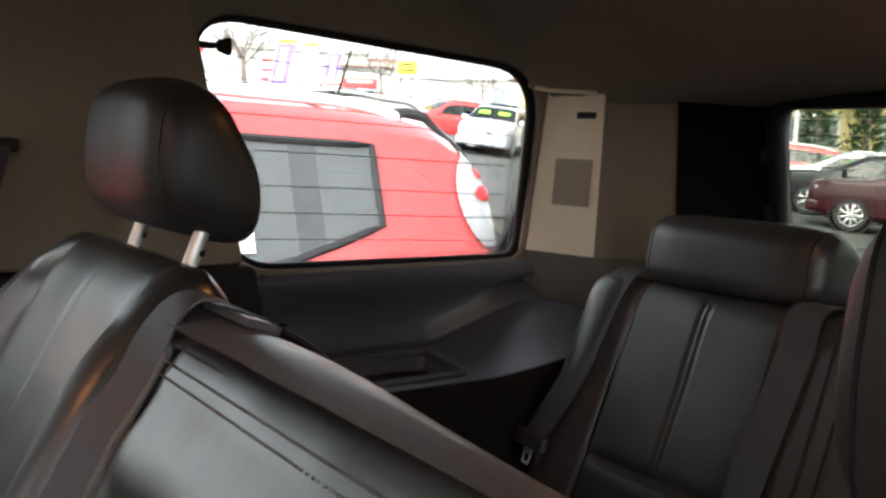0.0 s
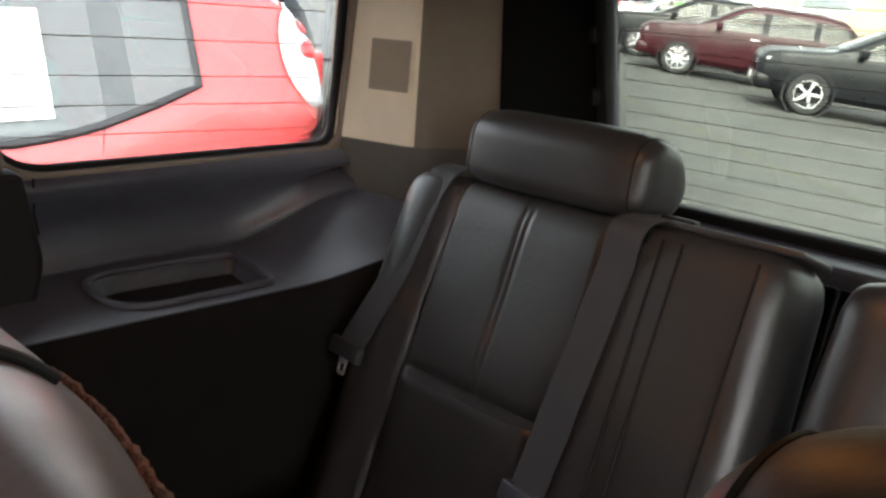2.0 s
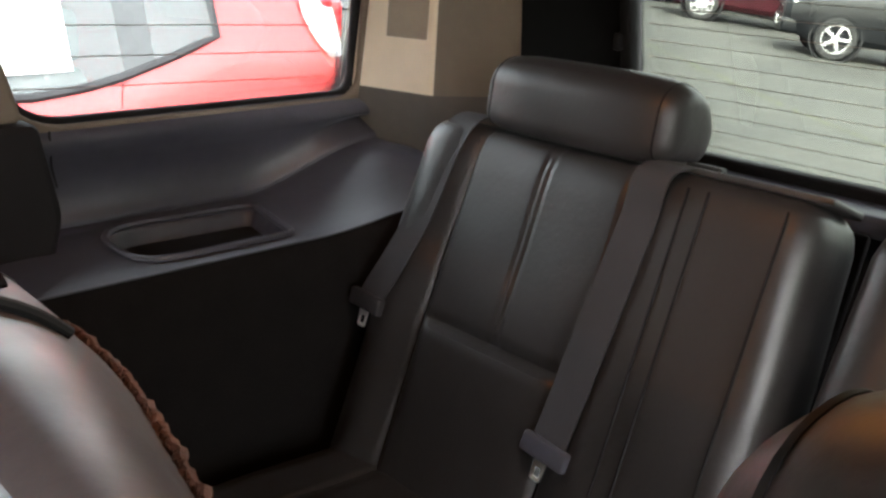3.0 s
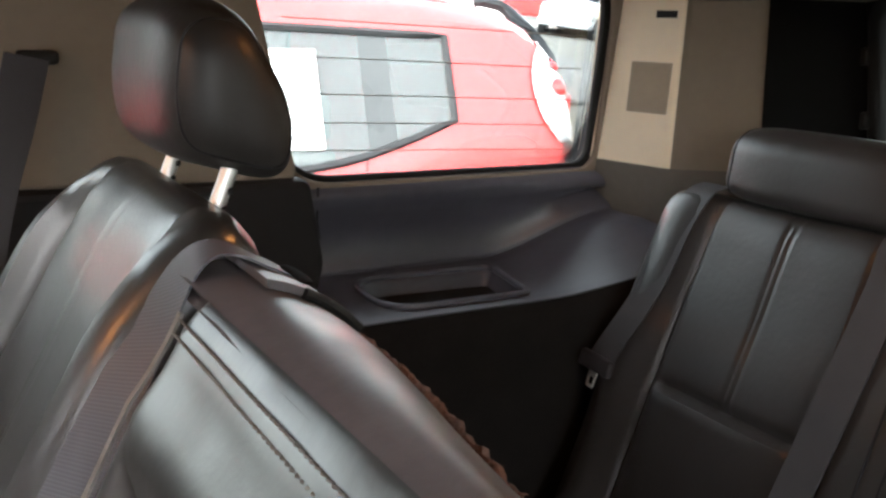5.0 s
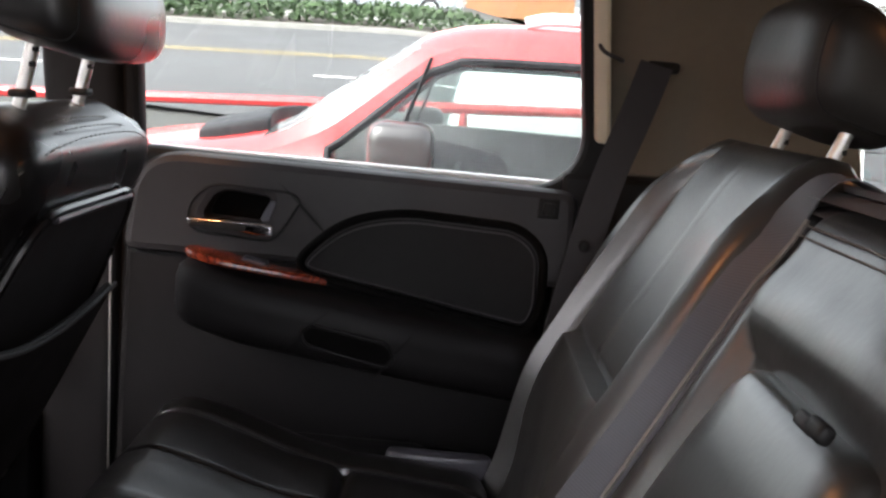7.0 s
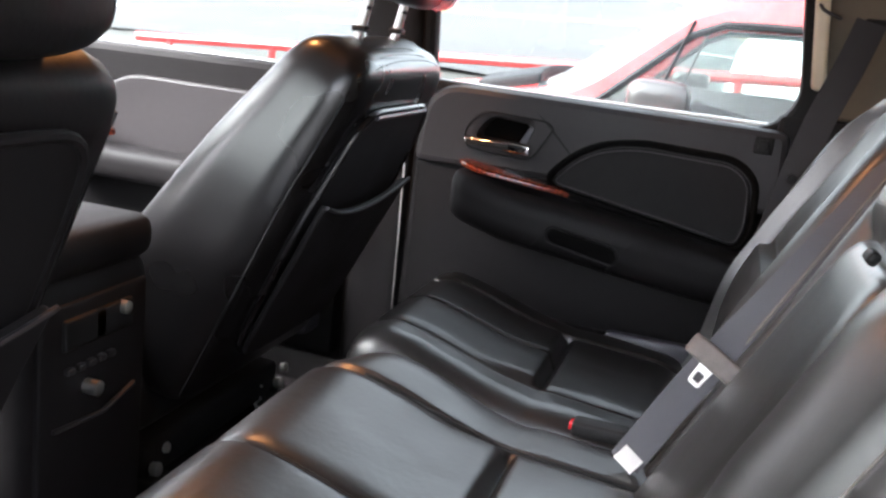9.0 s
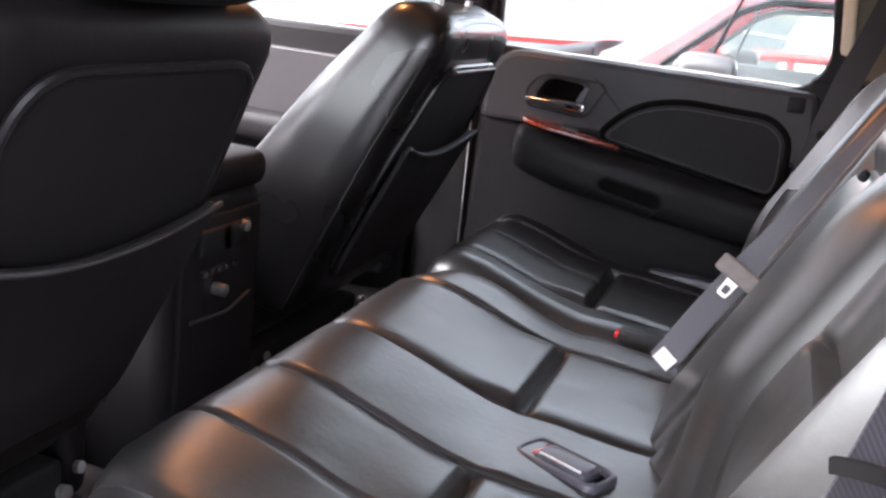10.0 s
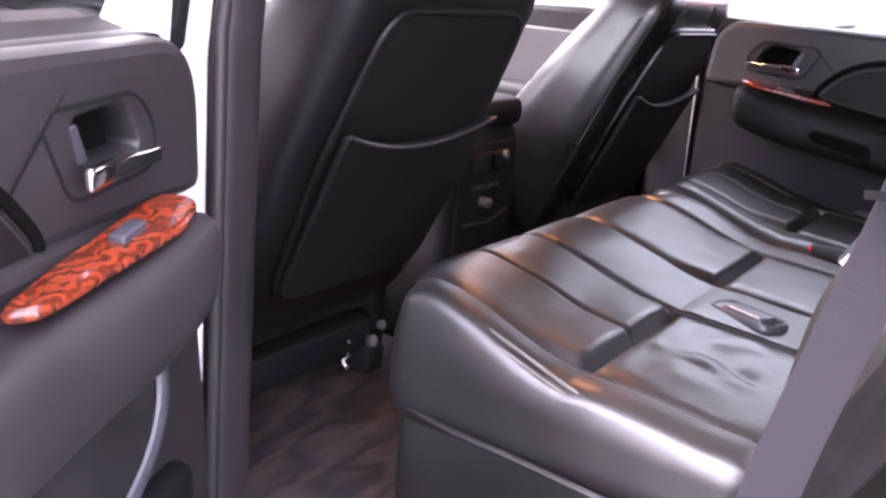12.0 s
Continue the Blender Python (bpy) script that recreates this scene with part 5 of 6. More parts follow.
# centre belt down the single seat's inner edge into the buckle
m0 = [tuple(bL.p(0.390, -0.066, bL.h + 0.016)), tuple(bL.p(0.396, -0.040, bL.h + 0.021)), tuple(bL.p(0.410, -0.004, bL.h + 0.012)), (0.372, 0.250, 1.440), (0.292, 0.232, 1.300), (0.212, 0.206, 1.176), (0.148, 0.185, 1.062)]
flat, turned = Vector((0, 1, 0)), Vector((-0.88, 0.09, 0.45))
way = smooth_path(m0, 8)
twist = [flat.lerp(turned, ease(k / (len(way) - 1), 0.28, 0.85)) for k in range(len(way))]
t = thing("seat_belt", "grey seat belt over the seat back, buckled in", "seat belt", m0[-1], "seat belts")
part("webbing", ribbon(way, twist, 0.037), WEB_PALE, t, "woven webbing")
tongue(t, Vector((0.222, 0.202, 1.196)), (Vector(m0[6]) - Vector(m0[5])), (-0.80, 0.4, 0.42), LEATHER_PIPE)
part("sewn_label", ribbon([Vector((0.158 - 0.012 * k, 0.187 - 0.004 * k, 1.076 - 0.016 * k)) for k in range(2)], turned, 0.026, 0.006), LABEL_WHITE, t, "white sewn label")
# near belt along the bench's outer edge
n0 = [(0.392, -0.700, 1.675), (0.352, -0.652, 1.515), (0.330, -0.622, 1.405), (0.311, -0.608, 1.315), (0.293, -0.608, 1.235), (0.262, -0.635, 1.080), (0.250, -0.660, 0.950), (0.240, -0.690, 0.850)]
t = belt("seat_belt", "grey seat belt beside the bench with a black slider", n0, (0.9, 0.35, -0.1), WEB)
part("slider", ribbon([(0.312 + 0.029 * u, -0.617 + 0.011 * u - 0.012 * (1 - u * u), 1.321 - 0.011 * u - 0.010 * u * u) for u in [k / 8 - 1 for k in range(17)]], (0, 0.1, 1), 0.007, 0.006), BLACK_AND_SHADE, t, "curved black belt slider")
part("stop_button", disc((0.308, -0.6100, 1.289), (-0.30, -0.95, 0.1), 0.0062, 0.005, 18), BLACK_AND_SHADE, t, "round plastic stop button")
# third row pair
b3 = Back(0.985, 0.365, 0.940, 21, 0.585, 0.525, 0.12)
rel3 = relief_single(-0.060, 0.188, 0.280, 0.014, 0.064)
for y0, y1, lab in ((0.578, 0.610, "outer"), (0.292, 0.335, "inner")):
    pts = [(1.245, y0 - 0.004, 1.420), (1.190, y0, 1.428), (1.160, y0 + 0.004, 1.400), (1.105, (y0 + y1) / 2, 1.27), (1.030, y1, 1.095), (0.985, y1 + 0.01, 0.99)]
    if lab == "outer":
        pts = [(1.245, y0, 1.420), (1.190, y0 + 0.008, 1.430), (1.155, y0 + 0.014, 1.400), (1.105, y0 + 0.026, 1.29), (1.056, 0.639, 1.182)]
    if lab == "inner":
        pts = [(1.245, 0.262, 1.420)] + [tuple(b3.p(-0.098 + 0.026 * k / 6, rel3(-0.09, b3.h - 0.01 - 0.332 * k / 6) + 0.008, b3.h - 0.01 - 0.332 * k / 6)) for k in range(7)]
    t = belt("seat_belt", "black seat belt down the third-row seat back", pts, (0, 1, 0), WEB_BLACK, group="seat belts")
    if lab == "outer":
        tongue(t, (1.055, 0.640, 1.182), (-0.25, 0.05, -1), (0, 1, 0), GREY_TRIM)
    else:
        tongue(t, tuple(b3.p(-0.072, rel3(-0.09, b3.h - 0.342) + 0.010, b3.h - 0.342)), (-0.3, 0.1, -1), (0, 1, 0.1))

# dome lamps in the headliner, lit while the door is open
def dome_lamp(x, y, z, watts):
    t = thing("dome_lamp", "small lit courtesy lamp in the headliner", "lamp", (x, y, z), "dome lamps")
    part("bezel", rbox((x, y, z + 0.004), (0.045, 0.060, 0.008), 0.006, (2, 3, 1)), TAN, t)
    part("lens", rbox((x, y, z - 0.005), (0.030, 0.042, 0.004), 0.003, (2, 2, 1)), glow("warm_lamp_lens", (1.0, 0.42, 0.12), 6.0), t, "warm glowing lens")
    lamp = new("bulb", bpy.data.lights.new("bulb", 'AREA'))
    lamp.data.shape, lamp.data.size, lamp.data.size_y = 'RECTANGLE', 0.06, 0.08
    lamp.data.energy, lamp.data.color = watts, (1.0, 0.40, 0.12)
    lamp.location = (0, 0, -0.012)
    lamp.parent = t


dome_lamp(0.80, 0.15, 1.870, 0.26)
dome_lamp(-0.46, 0.30, 1.868, 1.3)

# ---- outside ----
def land(x, y):
    """The lot: level round the parked cars, then sloping with the hillside; the street side falls the other way."""
    r = math.hypot(x - 0.5, (y - 1.2) * 0.9)
    k = ease(r, 5.0, 11.0)
    far = min(1.0, 160.0 / max(160.0, r))
    w = ease(-x, -4.0, 2.0) * ease(y, 0.0, 8.0)
    back, street = -0.056 * x + 0.091 * y, 0.040 * max(x, -40.0) + 0.112 * y - 0.05
    return k * (back * (1 - w) + street * w) * far


def ground_sheet():
    rings = [0, 1.5, 3, 4.5, 5.5, 6.5, 7.5, 8.5, 10, 12, 14, 17, 20, 25, 30, 38, 48, 60, 80, 110, 150, 220, 400, 900, 2000]
    seg = 72
    verts, faces = [Vector((0.5, 1.2, 0))], []
    for r in rings[1:]:
        for k in range(seg):
            g = 2 * math.pi * k / seg
            x, y = 0.5 + r * math.cos(g), 1.2 + r * math.sin(g)
            verts.append(Vector((x, y, land(x, y))))
    for k in range(seg):
        faces.append([0, 1 + k, 1 + (k + 1) % seg])
    for i in range(len(rings) - 2):
        a, b = 1 + i * seg, 1 + (i + 1) * seg
        for k in range(seg):
            faces.append([a + k, b + k, b + (k + 1) % seg, a + (k + 1) % seg])
    return verts, faces


ASPHALT = material("worn_asphalt", (0.052, 0.0525, 0.048), 0.9, var=0.25, var_scale=0.8, bump=0.5, bump_scale=60)
ROAD = material("grey_road", (0.056, 0.057, 0.058), 0.85, var=0.12, var_scale=0.5, bump=0.4, bump_scale=60)
LINE_YELLOW = material("yellow_road_paint", (0.36, 0.28, 0.12), 0.8, var=0.2, var_scale=8)
LINE_WHITE = material("white_road_paint", (0.70, 0.70, 0.68), 0.8, var=0.2, var_scale=8)
CONCRETE = material("kerb_concrete", (0.22, 0.215, 0.20), 0.9, var=0.15, var_scale=3)
BARK_CHIP = material("planting_bed", (0.055, 0.045, 0.035), 0.95, var=0.5, var_scale=5, bump=1.0, bump_scale=20)
LEAF = material("dark_evergreen", (0.035, 0.065, 0.022), 0.8, var=0.5, var_scale=8)
TWIG = material("bare_twigs", (0.16, 0.13, 0.11), 0.9, var=0.3, var_scale=5)
YELLOW_WALL = material("cream_yellow_stucco", (0.62, 0.49, 0.24), 0.9, var=0.1, var_scale=1, bump=0.3, bump_scale=30)
ROOF_BROWN = material("brown_roof", (0.19, 0.085, 0.05), 0.85, var=0.2, var_scale=2)
PALE_WALL = material("pale_wall", (0.60, 0.58, 0.55), 0.9, var=0.08, var_scale=1)
GREY_WALL = material("grey_siding", (0.34, 0.33, 0.32), 0.9, var=0.12, var_scale=1)
PURPLE = material("purple_fabric", (0.16, 0.11, 0.42), 0.8, var=0.15, var_scale=3)
SIGN_YELLOW = material("yellow_sign", (0.85, 0.62, 0.03), 0.5, var=0.05)
SIGN_RED = material("red_sign", (0.62, 0.03, 0.03), 0.5, var=0.05)
SIGN_WHITE = material("white_sign", (0.80, 0.80, 0.78), 0.5, var=0.04)
GREEN_TAG = material("lime_price_tag", (0.25, 0.75, 0.05), 0.6, var=0.05)
POLE = material("pale_pole", (0.68, 0.68, 0.66), 0.5, 0.2, var=0.08)

single("ground", ground_sheet(), ASPHALT, "worn grey asphalt car lot sloping up the hillside", "ground", kind="structure", angle=60)


def strip(x0, x1, y0, y1, lift, n=40, m=4):
    return grid(n, m, lambda u, v: (x0 + (x1 - x0) * u, y0 + (y1 - y0) * v, land(x0 + (x1 - x0) * u, y0 + (y1 - y0) * v) + lift))


single("road", strip(-60, 14, 11.0, 24.0, 0.035, 90, 14), ROAD, "grey asphalt street beyond the lot", "road", (0, 17, 0), kind="structure")
single("lane_line", strip(-60, 10, 16.9, 17.02, 0.045, 90, 1), LINE_YELLOW, "faded yellow centre line", "road marking", (0, 17, 0), kind="structure")
single("lane_line", strip(-60, 10, 17.22, 17.34, 0.045, 90, 1), LINE_YELLOW, "faded yellow centre line", "road marking", (0, 17.3, 0), kind="structure")
for k in range(10):
    x = -42 + k * 5.0
    single("lane_dash", strip(x, x + 2.4, 13.7, 13.82, 0.045, 6, 1), LINE_WHITE, "white lane dash on the street", "road marking", (x, 13.7, land(x, 13.7)), "lane dashes", "structure")
def kerb(u, v):
    x = -60 + 74 * u
    prof = [(24.0, 0.03), (24.0, 0.16), (24.05, 0.18), (24.25, 0.18), (24.3, 0.10)]
    s = v * 4
    i = min(int(s), 3)
    t = s - i
    y = prof[i][0] * (1 - t) + prof[i + 1][0] * t
    return x, y, land(x, 24.0) + prof[i][1] * (1 - t) + prof[i + 1][1] * t


single("kerb", grid(80, 4, kerb), CONCRETE, "pale concrete kerb along the street", "kerb", (0, 24, 2), kind="structure")
single("planting_bed", strip(-60, 14, 24.28, 27.5, 0.15, 60, 4), BARK_CHIP, "dark planting bed behind the kerb", "planting bed", (0, 26, 2), kind="structure")
single("pavement", strip(-60, 30, 27.5, 31, 0.16, 60, 3), CONCRETE, "pale concrete pavement behind the bed", "pavement", (0, 29, 2), kind="structure")

# clipped hedge in the planting bed
def hedge(x0, x1, y0, y1, h, n, seed):
    rng = random.Random(seed)
    verts, faces = [], []
    for i in range(n):
        x, y = rng.uniform(x0, x1), rng.uniform(y0, y1)
        z = land(x, y) + 0.15 + h * rng.random() ** 0.7 * (0.85 + 0.25 * noise.noise(Vector((x * 0.8, y * 0.8, 3))))
        a = Vector((rng.uniform(-1, 1), rng.uniform(-1, 1), rng.uniform(-0.3, 1))).normalized() * rng.uniform(0.07, 0.15)
        b = a.orthogonal().normalized() * rng.uniform(0.03, 0.06)
        o = len(verts)
        c = Vector((x, y, z))
        verts += [c - a, c + b, c + a, c - b]
        faces.append([o, o + 1, o + 2, o + 3])
    return verts, faces


single("hedge", hedge(-26, 8, 24.6, 26.6, 0.62, 9000, 11), LEAF, "low dark clipped hedge along the kerb", "hedge", (-9, 25.6, land(-9, 25.6) + 0.15), kind="stuff", smooth=False)

# weedy cracks across the lot
WEEDY = material("weedy_crack", (0.060, 0.066, 0.030), 0.95, var=0.5, var_scale=6, bump=0.6, bump_scale=60)


def crack(pts, seed):
    rng = random.Random(seed)
    path = [Vector((x + rng.uniform(-0.05, 0.05), y + rng.uniform(-0.05, 0.05), 0)) for x, y, _ in smooth_path([(a, b, 0) for a, b in pts], 14)]
    verts, faces = [], []
    for i, p in enumerate(path):
        t = (path[min(i + 1, len(path) - 1)] - path[max(i - 1, 0)]).normalized()
        w = Vector((-t.y, t.x, 0)) * rng.uniform(0.012, 0.045)
        for q in (p - w, p + w):
            verts.append(Vector((q.x, q.y, land(q.x, q.y) + 0.006)))
    for i in range(len(path) - 1):
        faces.append([2 * i, 2 * i + 1, 2 * i + 3, 2 * i + 2])
    single("pavement_crack", (verts, faces), WEEDY, "long weedy crack across the worn asphalt", "crack", kind="structure")


crack([(14.2, 10.6), (13.26, 9.12), (12.33, 7.61), (11.35, 6.09), (10.58, 4.88), (10.02, 3.95), (9.4, 3.1)], 3)

# red pipe rail at the edge of the lot
rail = thing("pipe_rail", "low red painted pipe rail along the lot", "railing", (-3, 8.2, land(-3, 8.2)))
part("rail", tube([(-6 + 0.5 * k, 8.2, 1.20 + 0.055 * (-4 + 0.5 * k)) for k in range(20)], 0.05, 8), RED_PAINT, rail)
for x in (-5.6, -4.4, 0.2, 3.3):
    part("post", tube([(x, 8.2, land(x, 8.2) - 0.1), (x, 8.2, 1.20 + 0.055 * (x + 2))], 0.04, 8), RED_PAINT, rail)


# ---- cars ----
def interp(table, x):
    if x <= table[0][0]:
        return table[0][1]
    for (a, u), (b, v) in zip(table, table[1:]):
        if x <= b:
            t = (x - a) / (b - a)
            return u + (v - u) * t
    return table[-1][1]


def smooth_interp(table, x, w=0.06):
    return (interp(table, x - w) + 2 * interp(table, x) + interp(table, x + w)) / 4


def wheel(t, x, y, r, width, out, spokes=7):
    """One wheel with tyre and spoked rim; out: +1 or -1 across."""
    ax, u, w = Vector((0, out, 0)), Vector((1, 0, 0)), Vector((0, 0, 1))
    if out < 0:
        w = -w
    hub = part("wheel", disc((x, y, r), ax, r * 0.60, width * 0.5, 20), DARK_TRIM, t)
    hw = width / 2
    part("tyre", lathe((x, y, r), ax, u, w, [(r * 0.66, -hw), (r * 0.92, -hw), (r * 0.985, -hw * 0.7), (r, -hw * 0.3), (r, hw * 0.3), (r * 0.985, hw * 0.7), (r * 0.93, hw), (r * 0.70, hw), (r * 0.66, hw * 0.8)], 32), TYRE, hub)
    geo = [lathe((x, y, r), ax, u, w, [(r * 0.68, hw * 0.55), (r * 0.68, hw * 0.95), (r * 0.63, hw * 0.95), (r * 0.61, hw * 0.5)], 32),
           disc(Vector((x, y, r)) + ax * hw * 0.75, ax, r * 0.15, hw * 0.4, 16)]
    for k in range(spokes):
        g = 2 * math.pi * k / spokes
        d = u * math.cos(g) + w * math.sin(g)
        s = ax.cross(d)
        c = Vector((x, y, r)) + ax * hw * 0.80
        m = Matrix((d, s, ax)).transposed().to_4x4()
        m.translation = c + d * r * 0.36
        geo.append(moved(rbox((0, 0, 0), (r * 0.29, r * 0.075, hw * 0.10), r * 0.02, (1, 1, 1)), m))
    part("rim", join(*geo), RIM, hub, "silver spoked alloy rim")


def car(name, label, paint, P, place, group="parked cars", rim=7, seats=True, tags=False):
    """A parked car built nose first from x = 0 to its length. P holds its profile tables along x."""
    t = thing(name, label, "car", (0, 0, 0), group)
    L, W = P["length"], P["width"] / 2
    xs = sorted({round(L * i / 46, 4) for i in range(47)} | {round(v, 4) for v in P["cuts"]})
    sill, belt, wtop, roof = P["sill"], P["belt"], P["wtop"], P["roof"]

    def section(x):
        e = x / L
        taper = 1 - 0.10 * (1 - ease(x, 0, 0.55)) - P.get("tail_taper", 0.05) * ease(x, L - 0.5, L)
        if x < 0.08:
            taper *= 0.86 + 0.14 * (x / 0.08) ** 0.5
        if x > L - 0.06:
            taper *= 0.92 + 0.08 * max(0, (L - x) / 0.06) ** 0.5
        w = W * taper
        zs, zb = smooth_interp(sill, x), smooth_interp(belt, x)
        zt, zr = smooth_interp(wtop, x), smooth_interp(roof, x)
        zt, zr = max(zt, zb + 0.012), max(zr, zb + 0.03)
        wt = w * (1 - 0.34 * (zt - zb))
        rows = [(w * 0.90, zs), (w * 0.985, zs + 0.10), (w, zs + 0.24), (w * 0.998, zs + (zb - zs) * 0.62), (w * 0.985, zb - 0.10), (w * 0.965, zb - 0.015), (w * 0.957, zb + 0.004)]
        wb = w * 0.957
        for k in (0.5, 1.0):
            rows.append((wb + (wt * 0.94 - wb) * k, zb + 0.004 + (zt - zb - 0.004) * k))
        rows += [(wt * 0.925, zt + (zr - zt) * 0.35), (wt * 0.86, zt + (zr - zt) * 0.70), (wt * 0.70, zr - 0.012), (wt * 0.42, zr), (0.0, zr + 0.008)]
        return rows

    def side_y(x, z):
        """Half width of the body at x and height z."""
        rows = section(x)
        for (ya, za), (yb, zb2) in zip(rows, rows[1:]):
            if za <= z <= zb2:
                return ya + (yb - ya) * (z - za) / max(1e-6, zb2 - za)
        return rows[0][0] if z < rows[0][1] else rows[-2][0]

    secs = [section(x) for x in xs]
    nr = len(secs[0])
    BELT_ROW, TOP_ROW, ROOF_ROW = 6, 8, 10
    sides = P["windows"]
    ws0, ws1 = P["windscreen"]
    tw0, tw1 = P["tailglass"]

    def region(x, j):
        """Which pane covers the cell beside x between rows j and j + 1."""
        if BELT_ROW <= j < TOP_ROW:
            for k, (a, b) in enumerate(sides):
                if a - 1e-4 <= x < b - 1e-4:
                    return "side%d" % k
            if sides[0][0] - 1e-4 <= x < sides[-1][1] - 1e-4:
                return "pillar%d" % sum(x > w[0] for w in sides)
        if j >= ROOF_ROW and ws0 - 1e-4 <= x < ws1 - 1e-4:
            return "screen"
        if j >= ROOF_ROW and tw0 - 1e-4 <= x < tw1 - 1e-4:
            return "tail"
        return "body"

    groups = {}
    for s in (1, -1):
        for i in range(len(xs) - 1):
            for j in range(nr - 1):
                key = region(xs[i], j)
                if key.startswith("side") or key.startswith("pillar"):
                    key += "+" if s > 0 else "-"
                q = [(xs[i], s * secs[i][j][0], secs[i][j][1]), (xs[i + 1], s * secs[i + 1][j][0], secs[i + 1][j][1]),
                     (xs[i + 1], s * secs[i + 1][j + 1][0], secs[i + 1][j + 1][1]), (xs[i], s * secs[i][j + 1][0], secs[i][j + 1][1])]
                groups.setdefault(key, []).append(q if s > 0 else q[::-1])
    for i in (0, -1):
        rows = secs[i]
        x = xs[i]
        for j in range(nr - 1):
            q = [(x, rows[j][0], rows[j][1]), (x, -rows[j][0], rows[j][1]), (x, -rows[j + 1][0], rows[j + 1][1]), (x, rows[j + 1][0], rows[j + 1][1])]
            groups["body"].append(q)
    for key, quads in sorted(groups.items()):
        idx, verts, faces = {}, [], []
        for q in quads:
            f = []
            for p in q:
                k = tuple(round(v * 2000) for v in p)
                if k not in idx:
                    idx[k] = len(verts)
                    verts.append(Vector(p))
                if idx[k] not in f:
                    f.append(idx[k])
            if len(f) > 2:
                faces.append(f)
        if key.startswith("pillar"):
            part("window_pillar", (verts, faces), P.get("pillar_mat", DARK_TRIM), t, "black window pillar", angle=32)
        elif key == "body":
            part("body", (verts, faces), paint, t, angle=32)
        else:
            g = part("window" if key.startswith("side") else ("windscreen" if key == "screen" else "rear_window"), (verts, faces), P.get("front_glass" if key.startswith("side0") else "glass", TINT), t, "tinted glass", angle=32)
            g.visible_shadow = False
    # floor pan, seats
    part("floor_pan", rbox((L / 2, 0, 0.42), (L / 2 - 0.25, W * 0.86, 0.10), 0.04), DARK_TRIM, t)
    if seats:
        for x in P["seats"]:
            for s in (-1, 1):
                part("seat", join(rbox((x, s * 0.36, 0.86), (0.10, 0.23, 0.34), 0.07, (3, 3, 4), warp=lambda v: (v[0] + 0.25 * v[2], v[1], v[2])), rbox((x + 0.13, s * 0.36, 1.29), (0.05, 0.13, 0.09), 0.04)), SEAT_GREY, t, "grey cloth seat")
        for s in (-1, 1):
            part("inner_panel", rbox((L * 0.58, s * (W - 0.13), 0.84), (L * 0.28, 0.02, P.get("panel_half", 0.43) if s > 0 else 0.34), 0.015, (6, 1, 3)), INNER_GREY, t, "grey inner door panels")
            low = 0.0 if s > 0 else 0.14
            x0, x1, yi = P["seats"][0] - 0.70, P["seats"][0] - 0.21, s * (W - 0.160)
            part("panel_inset", plate(round_poly([(x0, 1.03 - low), (x1, 1.01 - low), (x1 - 0.02, 1.22 - low), (x0 + 0.05, 1.28 - low)], 0.08), (), 0.014, 0.004, lambda a, b, c, yi=yi: (a, yi + c, b)), BLACK_AND_SHADE, t, "dark door inset")
            part("door_pull", tube([(x0 + 0.14, yi - s * 0.012, 1.10 - low), (x0 + 0.20, yi - s * 0.024, 1.105 - low), (x0 + 0.27, yi - s * 0.012, 1.115 - low)], 0.007, 6), STEEL, t, "small bright door pull")
        part("dashboard", rbox((P["seats"][0] - 0.85, 0, 0.90), (0.25, W * 0.85, 0.16), 0.08, (3, 4, 3)), DARK_TRIM, t)
        st = [(P["seats"][0] - 0.52 + 0.05 * math.cos(2 * math.pi * k / 24), 0.36 + 0.18 * math.sin(2 * math.pi * k / 24), 1.02 + 0.17 * math.cos(2 * math.pi * k / 24)) for k in range(24)]
        part("steering_wheel", tube(st, 0.014, 6, closed=True), DARK_TRIM, t)
        if "shut" in P:
            for s in (-1, 1):
                a, b = sides[0][0], sides[-1][1]
                run = [q for q in xs if a <= q <= b]
                low = [(q, s * (section(q)[BELT_ROW][0] + 0.004), section(q)[BELT_ROW][1]) for q in run]
                top = [(q, s * (section(q)[TOP_ROW][0] + 0.004), section(q)[TOP_ROW][1]) for q in run]
                part("window_seal", tube(low + top[::-1], 0.014, 6, closed=True), DARK_TRIM, t, "black seal round the side windows")
        for pts in P.get("shut", ()):
            for s in (-1, 1):
                part("shut_line", tube([(x, s * (side_y(x, z) + 0.001), z) for x, z in pts], 0.004, 6), DARK_TRIM, t)
    # wheels
    for x in P["axles"]:
        for s in (-1, 1):
            part("wheel_arch", lathe((x, s * (W - 0.03), P["r"] + 0.005), Vector((0, s, 0)), Vector((1, 0, 0)), Vector((0, 0, 1)), [(P["r"] * 1.02, -0.12), (P["r"] * 1.14, 0.015), (P["r"] * 1.16, 0.036), (P["r"] * 1.22, 0.032), (P["r"] * 1.25, 0.0)], 32), DARK_TRIM, t, "dark wheel arch lip")
            wheel(t, x, s * (W - 0.085), P["r"], 0.23, s, rim)
    # lamps, grille, bumpers, mirrors, handles
    zb = smooth_interp(belt, 0.25)
    for s in (-1, 1):
        part("headlight", rbox((0.17, s * (W - 0.25), zb - 0.13), (0.15, 0.16, 0.075), 0.05, (4, 4, 3), warp=lambda v, s=s: (v[0] + 0.45 * max(0, s * v[1] + 0.02), v[1], v[2] + 0.05 * v[0])), LAMP_CLEAR, t, "clear headlight")
        part("turn_signal", rbox((0.36, s * (W - 0.105), zb - 0.14), (0.055, 0.03, 0.035), 0.02), LAMP_AMBER, t)
